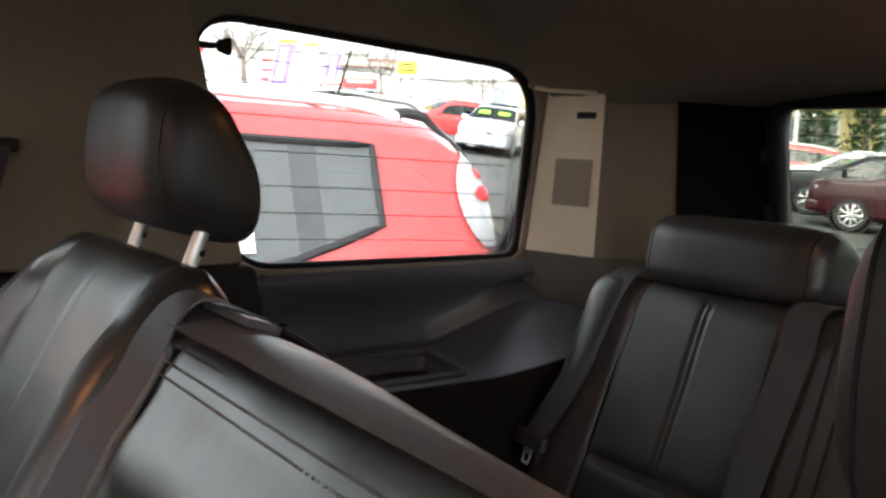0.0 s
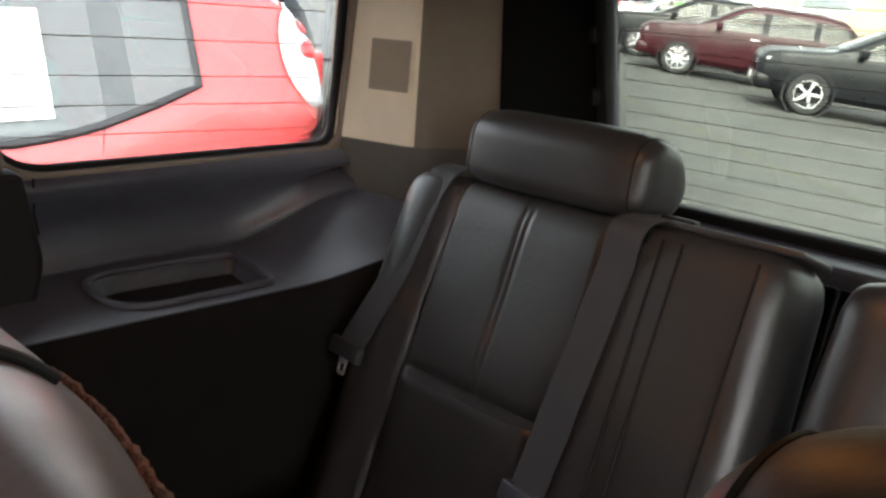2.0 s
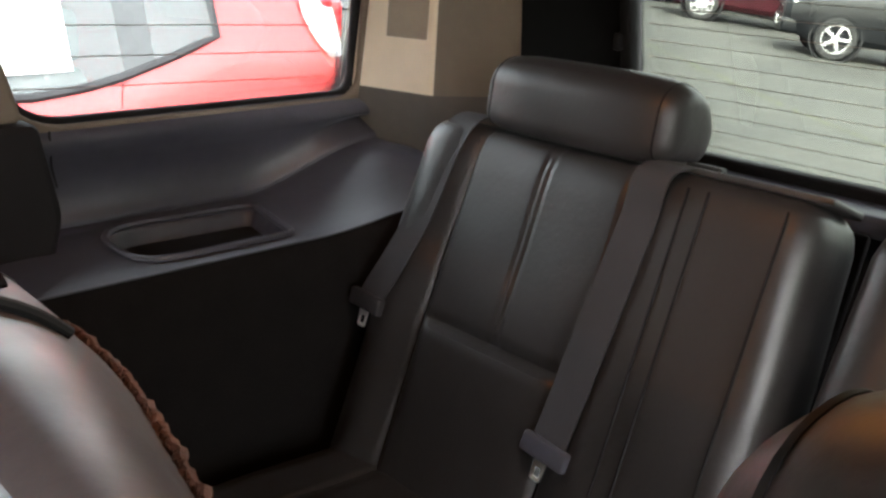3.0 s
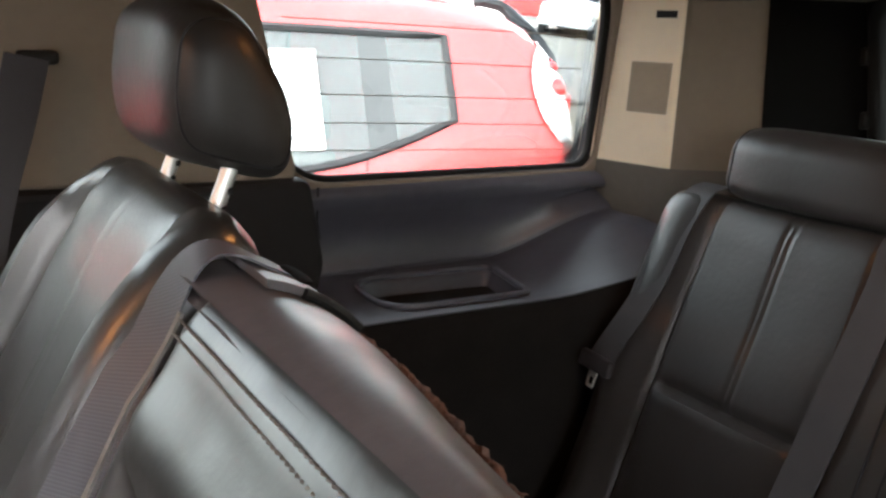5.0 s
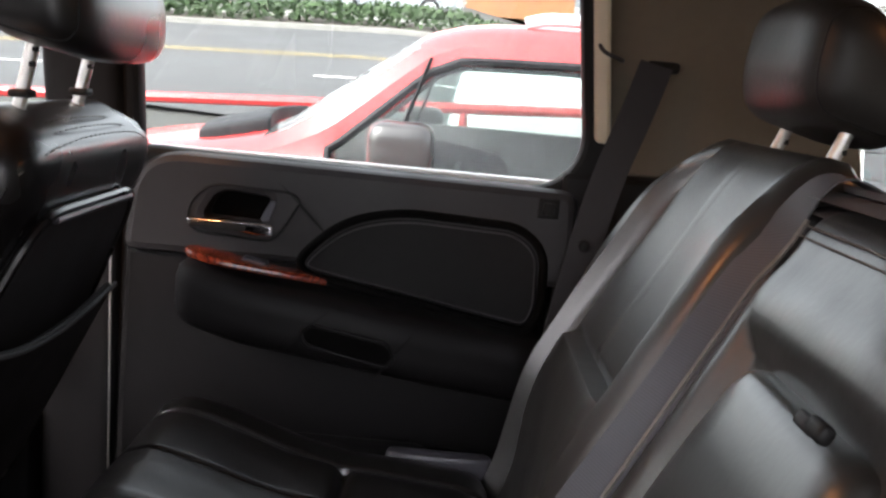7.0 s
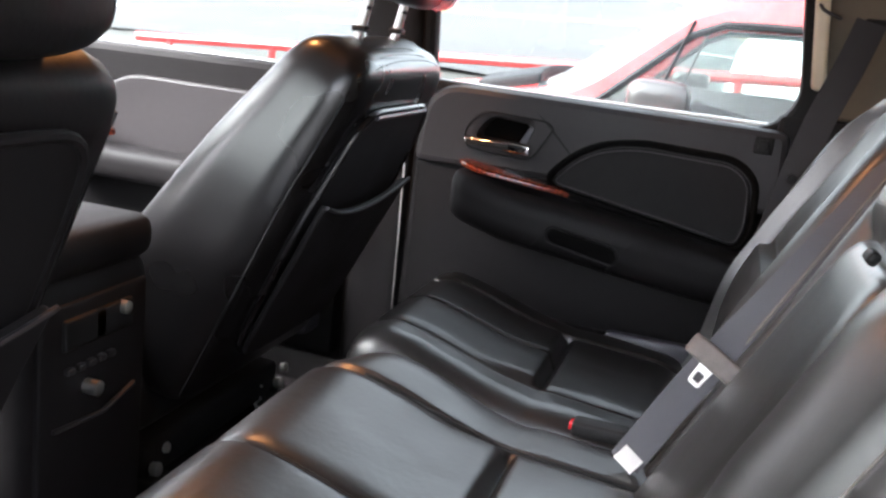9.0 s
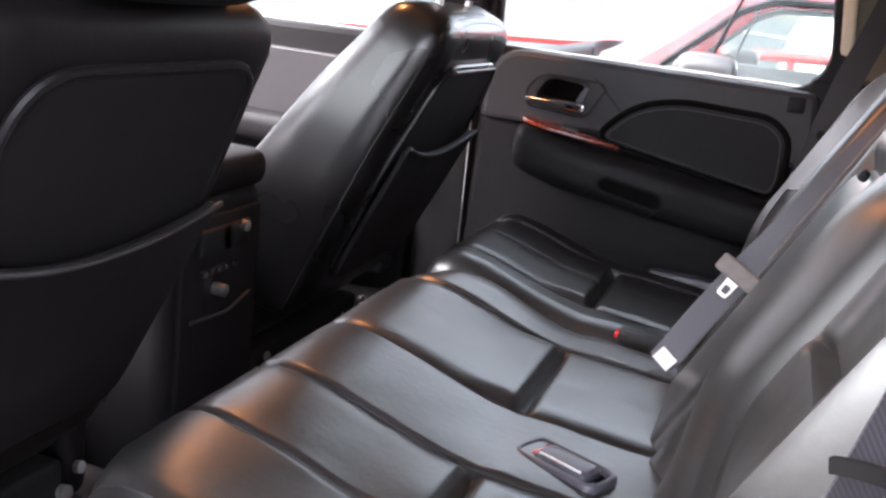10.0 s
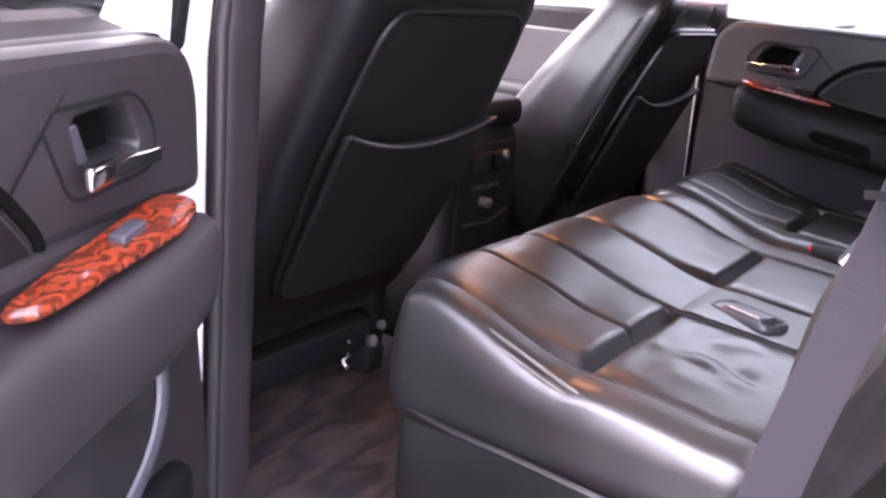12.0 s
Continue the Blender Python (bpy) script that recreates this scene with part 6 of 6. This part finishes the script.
        part("fog_light", rbox((0.085, s * (W - 0.33), 0.42), (0.05, 0.07, 0.045), 0.03), LAMP_CLEAR, t)
        zt = smooth_interp(belt, L - 0.1)
        part("mirror", rbox((P["mirror"], s * (W + 0.09), interp(belt, P["mirror"]) + 0.10), P.get("mirror_size", (0.07, 0.11, 0.085)), 0.045, (3, 4, 4)), P.get("mirror_mat", paint), t, "door mirror")
        for x in P["handles"]:
            part("door_handle", rbox((x, s * (W * 1.0 + 0.004), interp(belt, x) - 0.14), (0.09, 0.012, 0.016), 0.010), CHROME, t)
    if "tail_lamp" in P:
        x, z0, z1 = P["tail_lamp"]
        for s in (-1, 1):
            def curve(u, v, s=s, x=x, z0=z0, z1=z1):
                z = z0 + (z1 - z0) * v
                lo = x + 0.075 * abs(2 * v - 1) ** 2.2 + 0.04 * (1 - v)
                xx = lo + (L - 0.012 - lo) * u
                return xx + 0.006, s * (side_y(xx, z) + 0.008 + 0.012 * math.sin(math.pi * u) * math.sin(math.pi * v)), z
            lam = part("tail_light", grid(12, 20, curve), LAMP_CLEAR, t, "tall clear tail lamp")
            for vc in (0.80, 0.56):
                def lens(u, v, f=curve, vc=vc, s=s):
                    g = 2 * math.pi * v
                    q = Vector(f(0.66 + 0.26 * u * math.cos(g), vc + 0.090 * u * math.sin(g)))
                    return q + Vector((0.0, s * (0.006 + 0.012 * (1 - u * u)), 0))
                part("red_lens", grid(5, 20, lens), LAMP_RED, lam, "round red lens")
    else:
        for s in (-1, 1):
            part("tail_light", rbox((L - 0.08, s * (W - 0.14), smooth_interp(belt, L - 0.1) - 0.15), (0.07, 0.09, 0.14), 0.03, (2, 2, 3)), LAMP_RED, t, "red tail lamp")
    part("grille", rbox((0.045, 0, zb - 0.17), (0.045, W * 0.42, 0.085), 0.02, (2, 6, 2)), DARK_TRIM, t, "dark grille")
    for k in range(3):
        part("grille_bar", rbox((0.0, 0, zb - 0.22 + 0.05 * k), (0.012, W * 0.40, 0.008), 0.004), CHROME, t)
    part("front_bumper", rbox((0.13, 0, 0.47), (0.16, W * 0.93, 0.13), 0.07, (3, 8, 3)), P.get("bumper_mat", paint), t)
    part("rear_bumper", rbox((L - 0.11, 0, 0.52), (0.14, W * 0.93, 0.13), 0.07, (3, 8, 3)), P.get("bumper_mat", paint), t)
    part("number_plate", rbox((-0.045, 0, 0.50), (0.006, 0.15, 0.075), 0.003), SIGN_WHITE, t, "plain pale plate")
    if P.get("rails"):
        x0, x1 = P["rails"]
        lift = P.get("rail_lift", 0.035) + 0.020
        for s in (-1, 1):
            pts = [(x0, s * W * 0.66, interp(roof, x0) - 0.01)] + [(x0 + 0.08 + (x1 - x0 - 0.16) * k / 10, s * W * 0.66, interp(roof, x0 + (x1 - x0) * k / 10) + P.get("rail_lift", 0.035)) for k in range(11)] + [(x1, s * W * 0.66, interp(roof, x1) - 0.01)]
            rail = part("roof_rail", tube(smooth_path(pts, 4), 0.021, 8), P.get("rail_mat", STEEL), t, "bright roof rail")
            if "rail_lift" in P:
                for xa, xb in ((x1 - 0.15, x1 + 0.01),):
                    part("end_cap", tube([(xa + (xb - xa) * k / 4, s * W * 0.66, interp(roof, xa + (xb - xa) * k / 4) + (0.010 if k in (1, 2, 3) else -0.004)) for k in range(5)], 0.026, 8), DARK_TRIM, rail, "black rail end")
        for f in (0.25, 0.78):
            x = x0 + (x1 - x0) * f
            part("cross_bar", tube([(x, -W * 0.66, interp(roof, x) + lift), (x, W * 0.66, interp(roof, x) + lift)], 0.016, 6), DARK_TRIM, t)
    if "quarter_bar" in P:
        (xa, za), (xb, zb2) = P["quarter_bar"]
        for s in (-1, 1):
            part("window_pillar", tube([(xa + (xb - xa) * k / 6, s * (side_y(xa + (xb - xa) * k / 6, za + (zb2 - za) * k / 6) + 0.002), za + (zb2 - za) * k / 6) for k in range(7)], 0.020, 8, flat=0.35), DARK_TRIM, t, "slanted black bar before the door glass")
    if "cowl" in P:
        part("cowl", rbox((P["cowl"], 0, 1.325), (0.12, W * 0.74, 0.034), 0.014, (4, 8, 1), warp=lambda v: (v[0] + 0.12 * (v[1] / W) ** 2, v[1], v[2] + 0.26 * v[0] - 0.03 * (v[1] / W) ** 2)), DARK_TRIM, t, "dark cowl with wipers")
    if tags:
        for s in (-1, 1):
            x = ws0 + 0.55 * (ws1 - ws0)
            part("price_tag", rbox((x, s * 0.35, interp(roof, x) + 0.02), (0.10, 0.20, 0.004), 0.003, warp=lambda v: (v[0], v[1], v[2] + v[0] * (interp(roof, ws1) - interp(roof, ws0)) / (ws1 - ws0))), GREEN_TAG, t, "lime green windscreen tag")
    t.matrix_basis = place
    return t


def on_land(x, y, dx, dy):
    """A pose on the sloping lot with its nose along (dx, dy); the model runs backwards from its nose."""
    n = Vector((-(land(x + 0.5, y) - land(x - 0.5, y)), -(land(x, y + 0.5) - land(x, y - 0.5)), 1)).normalized()
    f = Vector((-dx, -dy, 0))
    f = (f - n * f.dot(n)).normalized()
    s = n.cross(f)
    m = Matrix((f, s, n)).transposed().to_4x4()
    m.translation = (x, y, land(x, y))
    return m


# profile tables start at the nose: x, height
SUV = dict(length=4.75, width=1.88, r=0.365, cuts=(1.45, 1.62, 2.55, 2.70, 3.62, 3.75, 4.45, 2.10),
           sill=[(0, 0.42), (0.4, 0.30), (4.2, 0.30), (4.75, 0.45)],
           belt=[(0, 0.80), (0.08, 0.93), (0.30, 0.99), (1.3, 1.09), (1.6, 1.10), (4.2, 1.18), (4.66, 1.16), (4.75, 1.05)],
           wtop=[(0, 0.81), (0.2, 0.99), (1.3, 1.10), (1.55, 1.16), (2.15, 1.53), (2.8, 1.57), (4.0, 1.55), (4.45, 1.45), (4.70, 1.18), (4.75, 1.06)],
           roof=[(0, 0.87), (0.08, 1.00), (0.30, 1.06), (1.2, 1.15), (2.06, 1.64), (2.5, 1.72), (3.6, 1.73), (4.25, 1.67), (4.55, 1.42), (4.70, 1.20), (4.75, 1.07)],
           windows=[(1.62, 2.55), (2.70, 3.62), (3.75, 4.45)], windscreen=(1.25, 2.10), tailglass=(4.35, 4.66), seats=(2.25, 3.2),
           axles=(0.92, 3.72), mirror=1.66, handles=(2.45, 3.45), rails=(2.35, 4.2))

# a taller body for the big black one next to the wagon
TALL = dict(SUV, wtop=[(x, z + 0.16 * ease(x, 1.5, 2.3)) for x, z in SUV["wtop"]], roof=[(x, z + 0.19 * ease(x, 1.2, 2.2)) for x, z in SUV["roof"]])

# the red wagon alongside: nose at x = -1.55, tail at x = 2.42
RED = dict(length=4.14, tail_taper=0.03, width=1.76, r=0.33, cuts=(1.18, 1.40, 1.66, 1.70, 2.28, 2.42, 2.50, 3.26, 3.36, 3.575, 2.0),
           sill=[(0, 0.40), (0.4, 0.28), (3.6, 0.28), (4.14, 0.45)],
           belt=[(0, 0.74), (0.12, 0.92), (0.35, 1.06), (1.05, 1.19), (1.38, 1.235), (2.6, 1.205), (2.95, 1.155), (3.2, 1.185), (3.45, 1.260), (3.58, 1.315), (3.75, 1.30), (4.09, 1.26), (4.14, 1.15)],
           wtop=[(0, 0.75), (0.35, 1.03), (1.10, 1.20), (1.38, 1.27), (1.75, 1.61), (2.3, 1.630), (3.0, 1.610), (3.56, 1.590), (3.90, 1.57), (4.06, 1.46), (4.12, 1.30), (4.14, 1.16)],
           roof=[(0, 0.86), (0.12, 1.06), (0.35, 1.19), (0.75, 1.275), (1.0, 1.305), (1.20, 1.350), (1.69, 1.715), (1.84, 1.755), (2.1, 1.77), (2.8, 1.765), (3.6, 1.735), (3.90, 1.69), (4.05, 1.58), (4.12, 1.34), (4.14, 1.17)],
           windows=[(1.40, 2.42), (2.50, 3.26), (3.36, 3.575)], windscreen=(1.18, 1.66), tailglass=(3.98, 4.11), seats=(2.30, 3.1),
           axles=(0.80, 3.34), mirror=1.64, handles=(2.35, 3.2), rails=(2.0, 3.93), rail_lift=0.010, tail_lamp=(3.905, 1.22, 1.575), mirror_mat=MIRROR_SHELL, pillar_mat=PILLAR_GREY, mirror_size=(0.098, 0.11, 0.082), rail_mat=RAIL_SILVER, quarter_bar=((1.588, 1.25), (1.70, 1.61)), bumper_mat=RED_PAINT, glass=SKY_VEILED, front_glass=CLEAR_CAR, cowl=1.0, panel_half=0.50, shut=([(1.42, 0.5), (1.42, 0.85), (1.38, 1.20)], [(2.46, 0.42), (2.46, 0.8), (2.46, 1.19)], [(2.98, 0.72), (3.12, 0.90), (3.22, 1.06), (3.25, 1.20)]))

red = car("red_wagon", "bright red compact wagon parked alongside, silver roof rails", RED_PAINT, RED, Matrix.Translation((-1.68, 3.33, 0.0)), rim=5)
ant = thing("roof_antenna", "short black whip antenna on the red roof", "antenna", (2.03, 3.10, 1.73))
part("fin", rbox((2.03, 3.10, 1.745), (0.05, 0.02, 0.022), 0.015), RUBBER, ant)
part("whip", tube([(2.02, 3.10, 1.75), (2.09, 3.10, 1.97)], 0.006, 6), RUBBER, ant)
sheet = thing("window_sheet", "printed paper sheet taped inside the red car's window", "paper sheet", (1.25, 2.53, 1.20))
part("sheet", rbox((1.315, 2.545, 1.385), (0.110, 0.003, 0.155), 0.001, warp=lambda v: (v[0], v[1] + 0.30 * v[2], v[2])), PAPER, sheet)
for k in range(9):
    part("print_bar", rbox((1.315, 2.538 + 0.30 * (0.125 - 0.030 * k), 1.51 - 0.030 * k), (0.085, 0.001, 0.005), 0.0005), PRINT, sheet)

car("black_suv", "black SUV parked beyond the red wagon", BLACK_PAINT, TALL, on_land(-0.05, 6.42, -1, 0))
car("black_suv", "glossy black SUV with silver five-spoke wheels", BLACK_PAINT, SUV, on_land(16.92, 8.69, -0.54, 0.84), rim=5)
car("maroon_suv", "dark maroon SUV with bright alloy wheels", MAROON_PAINT, SUV, on_land(19.1, 12.8, -0.54, 0.84), rim=9)
car("dark_suv", "dark grey SUV in the row of parked cars", BLACK_PAINT, SUV, on_land(21.6, 15.6, -0.54, 0.84), tags=True)
car("silver_suv", "silver SUV in the row of parked cars", SILVER_PAINT, SUV, on_land(24.8, 18.4, -0.54, 0.84), tags=True)
car("red_suv", "red SUV at the end of the row", RED_PAINT, SUV, on_land(27.4, 22.8, -0.54, 0.84), tags=True)
car("white_suv", "white SUV in the far row", WHITE_PAINT, SUV, on_land(33.0, 20.0, -0.54, 0.84), tags=True)
car("white_suv", "white SUV in the far row", WHITE_PAINT, SUV, on_land(36.0, 24.0, -0.54, 0.84), tags=True)
car("silver_wagon", "silver wagon with lime green windscreen tags", SILVER_PAINT, SUV, on_land(19.3, 25.6, -0.75, -0.66), tags=True)
car("red_pickup", "red vehicle standing behind the silver wagon", RED_PAINT, SUV, on_land(20.6, 33.5, -0.90, 0.2))
car("silver_wagon", "pale silver wagon in a far row", SILVER_PAINT, SUV, on_land(5.5, 27.0, -0.9, 0.3), tags=True)
car("white_suv", "white SUV beyond the lot's edge", WHITE_PAINT, SUV, on_land(0.1, 10.4, -1, 0.05))
car("silver_wagon", "pale silver wagon parked across the street", SILVER_PAINT, SUV, on_land(-4.6, 33.5, -1, 0.1))


# ---- distance ----
def building(name, label, x, y, yaw, w, d, h, wall, roofm, windows=(5, 2), overhang=0.5, pitch=0.0):
    t = thing(name, label, "building", (x, y, land(x, y)))
    z = land(x, y)
    m = pose(x, y, z, 0, 0, yaw)
    part("wall", moved(rbox((0, 0, h / 2), (w / 2, d / 2, h / 2 + 0.6), 0.02, (1, 1, 1)), m), wall, t, smooth=False)
    if pitch:
        v = [(-w / 2 - overhang, -d / 2 - overhang, h), (w / 2 + overhang, -d / 2 - overhang, h), (w / 2 + overhang, d / 2 + overhang, h), (-w / 2 - overhang, d / 2 + overhang, h), (-w / 2 + 1, 0, h + pitch), (w / 2 - 1, 0, h + pitch)]
        part("roof", moved(([Vector(q) for q in v], [[0, 1, 5, 4], [2, 3, 4, 5], [1, 2, 5], [3, 0, 4], [3, 2, 1, 0]]), m), roofm, t, smooth=False)
    else:
        part("roof", moved(rbox((0, 0, h + 0.2), (w / 2 + overhang, d / 2 + overhang, 0.28), 0.04), m), roofm, t, smooth=False)
    nx, nz = windows
    for i in range(nx):
        for j in range(nz):
            cx = -w / 2 + w * (i + 0.5) / nx
            cz = h * (j + 0.5) / nz + 0.2
            win = part("window", moved(rbox((cx, -d / 2 - 0.03, cz), (w / nx * 0.30, 0.05, h / nz * 0.28), 0.01), m), PALE_WALL, t)
            part("pane", moved(rbox((cx, -d / 2 - 0.075, cz), (w / nx * 0.26, 0.01, h / nz * 0.24), 0.004), m), WINDOW_HAZED, win)
    return t


building("shop_building", "cream yellow shop with a brown roof", 47, 29, -60, 26, 10, 4.4, YELLOW_WALL, ROOF_BROWN, (6, 1), 0.8, 1.6)
building("shop_building", "cream shop with a low brown roof", 47, 47, -52, 12, 9, 4.2, YELLOW_WALL, ROOF_BROWN, (3, 1), 0.8, 1.5)
building("shop_building", "pale low commercial building across the street", 48, 112, -20, 26, 12, 4.6, PALE_WALL, GREY_WALL, (9, 1))
building("shop_building", "grey commercial building across the street", 14, 118, 8, 22, 12, 4.4, GREY_WALL, PALE_WALL, (8, 1))
building("shop_building", "cream building with brown roof far along the street", 30, 128, -8, 12, 10, 6.0, YELLOW_WALL, ROOF_BROWN, (5, 2), 0.6, 1.6)
building("shop_building", "pale commercial building behind the street", -30, 84, 20, 26, 12, 4.5, PALE_WALL, ROOF_BROWN, (8, 1), 0.6, 1.4)
building("shop_building", "low pale building far beyond the lot", 72, 96, -38, 20, 12, 4.6, PALE_WALL, SIGN_WHITE, (6, 1))
building("shop_building", "brick-red roofed building far beyond the lot", 60, 106, -30, 10, 10, 4.2, GREY_WALL, ROOF_BROWN, (4, 1), 0.6, 1.5)


AWNING_BLUE = material("blue_awning", (0.10, 0.30, 0.48), 0.7, var=0.1)
STUCCO = material("orange_tan_stucco", (0.30, 0.14, 0.065), 0.9, var=0.12, var_scale=1, bump=0.3, bump_scale=30)
building("shop_building", "orange-tan shop with a blue awning and pale windows", 1.0, 62, 4, 11, 8, 4.2, STUCCO, AWNING_BLUE, (5, 1), 0.7)
building("shop_building", "white walled shop across the street", -12.0, 64, 2, 12, 8, 3.6, SIGN_WHITE, GREY_WALL, (4, 1))


def bare_tree(x, y, h, seed):
    rng = random.Random(seed)
    z = land(x, y)
    t = thing("bare_tree", "leafless street tree with fine grey-brown twigs", "tree", (x, y, z), "street trees")
    part("trunk", tube([(x, y, z - 0.2), (x + 0.1, y, z + h * 0.2), (x + 0.05, y + 0.1, z + h * 0.42)], [h * 0.03, h * 0.022, h * 0.016], 8), TWIG, t)
    geo = []

    def grow_limb(p, d, length, r, depth):
        q = p + d * length
        mid = (p + q) / 2 + Vector((rng.uniform(-1, 1), rng.uniform(-1, 1), rng.uniform(-0.3, 1))) * length * 0.06
        geo.append(tube([p, mid, q], [r, r * 0.8, r * 0.55], 5 if depth > 1 else 4))
        if depth == 0:
            return
        for _ in range(4 if depth > 1 else 5):
            n = (d + Vector((rng.uniform(-1, 1), rng.uniform(-1, 1), rng.uniform(-0.4, 0.8))) * 0.75).normalized()
            grow_limb(p + d * length * rng.uniform(0.55, 1.0), n, length * rng.uniform(0.55, 0.78), r * 0.5, depth - 1)
    for k in range(5):
        g = 2 * math.pi * k / 5 + rng.uniform(-0.4, 0.4)
        grow_limb(Vector((x + 0.05, y + 0.1, z + h * (0.30 + 0.03 * k))), Vector((math.cos(g) * 0.7, math.sin(g) * 0.7, 0.8)).normalized(), h * 0.27, h * 0.012, 3)
    part("crown", join(*geo), TWIG, t, "bare twiggy crown")


def evergreen(x, y, h, r, seed):
    rng = random.Random(seed)
    z = land(x, y)
    t = thing("evergreen_tree", "dark columnar evergreen tree beside the shop", "tree", (x, y, z), "evergreens")
    part("trunk", tube([(x, y, z - 0.2), (x, y, z + h * 0.9)], [0.16, 0.03], 8), TWIG, t)
    verts, faces = [], []
    for i in range(2600):
        f = rng.random() ** 0.8
        rad = r * (1 - f) ** 0.55 * (0.55 + 0.55 * rng.random()) * (0.8 + 0.3 * math.sin(f * 23 + 5 * rng.random()))
        g = rng.uniform(0, 2 * math.pi)
        c = Vector((x + rad * math.cos(g), y + rad * math.sin(g), z + 0.3 + f * (h - 0.3)))
        a = Vector((math.cos(g), math.sin(g), rng.uniform(0.2, 1.4))).normalized() * rng.uniform(0.12, 0.30)
        b = a.cross(Vector((rng.uniform(-1, 1), rng.uniform(-1, 1), 1))).normalized() * rng.uniform(0.04, 0.10)
        o = len(verts)
        verts += [c - b, c + b, c + a + b * 0.3, c + a - b * 0.3]
        faces.append([o, o + 1, o + 2, o + 3])
    part("crown", (verts, faces), LEAF, t, "dense dark green foliage", smooth=False)


bare_tree(-11.0, 30.5, 6.5, 12)
bare_tree(-6.2, 31.5, 6.0, 14)
bare_tree(31.5, 76, 7.5, 3)
bare_tree(52.0, 88, 8.0, 4)
bare_tree(20.0, 92, 8.0, 6)
bare_tree(64, 86, 7.0, 8)
bare_tree(40, 96, 8.5, 9)
for k, (x, y) in enumerate(((38.5, 26.0), (41.3, 25.3), (38.0, 28.6))):
    evergreen(x, y, 8.5, 1.0, 20 + k)


def pole(x, y, h, label="tall pale lamp pole on the lot"):
    z = land(x, y)
    t = thing("light_pole", label, "pole", (x, y, z), "poles")
    part("shaft", tube([(x, y, z), (x, y, z + h)], [0.10, 0.07], 10), POLE, t)
    part("base", disc((x, y, z + 0.25), (0, 0, 1), 0.28, 0.5, 16), CONCRETE, t)
    part("arm", tube([(x, y, z + h - 0.2), (x - 0.9, y, z + h - 0.05)], 0.05, 6), POLE, t)
    part("lantern", rbox((x - 1.2, y, z + h - 0.05), (0.35, 0.16, 0.08), 0.05), POLE, t)


pole(36.0, 25.3, 9)
pole(25.0, 39.5, 10)
pole(26.6, 41.0, 10)


def banner(x, y, h, w, lean_by, fabric, tip, bars, foot=0.35):
    z = land(x, y)
    t = thing("banner_flag", "tall feather banner flag with pale lettering and yellow ends", "flag", (x, y, z), "banner flags")
    part("mast", tube([(x, y, z), (x + lean_by * 0.2, y, z + h * 0.5), (x + lean_by, y, z + h + 0.1)], 0.02, 6), POLE, t)
    f = lambda u, v: (x + lean_by * v + (w * (u - 0.0)) * 0.80, y - w * u * 0.60 + 0.05 * math.sin(9 * v + 3 * u), z + foot + (h - foot) * v)
    part("fabric", join(grid(6, 20, f), grid(6, 20, lambda u, v: tuple(Vector(f(u, v)) + Vector((0.006, 0.008, 0))))), fabric, t, "printed fabric")
    part("top_band", grid(4, 3, lambda u, v: tuple(Vector(f(u, 0.90 + 0.10 * v)) - Vector((0.012, 0.016, 0)))), tip, t)
    part("bottom_band", grid(4, 3, lambda u, v: tuple(Vector(f(u, 0.07 * v)) - Vector((0.012, 0.016, 0)))), tip, t)
    for k in range(bars):
        v0 = 0.16 + 0.70 * k / bars
        part("letter_bar", grid(3, 2, lambda u, v: tuple(Vector(f(0.32 + 0.36 * u, v0 + 0.36 / bars * v)) - Vector((0.014, 0.018, 0)))), SIGN_WHITE, t)


banner(12.05, 26.6, 2.85, 0.55, 0.40, PURPLE, SIGN_YELLOW, 7, 1.37)
banner(16.40, 31.5, 2.95, 0.50, 0.30, PURPLE, SIGN_WHITE, 7, 1.75)
banner(14.40, 29.5, 3.00, 0.50, 0.30, SIGN_WHITE, SIGN_YELLOW, 7, 1.45)


def sign(x, y, h, w, hh, mat, bars=2):
    z = land(x, y)
    t = thing("roadside_sign", "bright roadside sign board on a post", "sign", (x, y, z), "signs")
    part("post", tube([(x, y, z), (x, y, z + h)], 0.09, 8), POLE, t)
    m = pose(x, y, z + h, 0, 0, -35)
    part("board", moved(rbox((0, 0, 0), (w / 2, 0.10, hh / 2), 0.04), m), mat, t)
    for k in range(bars):
        part("letter_bar", moved(rbox((0, -0.108, hh * (0.2 - 0.4 * k)), (w * 0.36, 0.006, hh * 0.08), 0.004), m), DARK_TRIM if mat is SIGN_YELLOW else SIGN_WHITE if mat is not SIGN_WHITE else SIGN_RED, t)


sign(23.8, 37.5, 2.95, 0.9, 0.65, SIGN_YELLOW)
sign(20.4, 38.5, 1.5, 1.0, 0.6, SIGN_RED)
sign(17.0, 37.5, 2.2, 1.0, 1.0, SIGN_WHITE, 3)
sign(15.2, 42.0, 2.6, 1.0, 0.5, SIGN_RED, 1)
sign(25.5, 45.0, 2.0, 1.8, 0.5, SIGN_RED, 1)
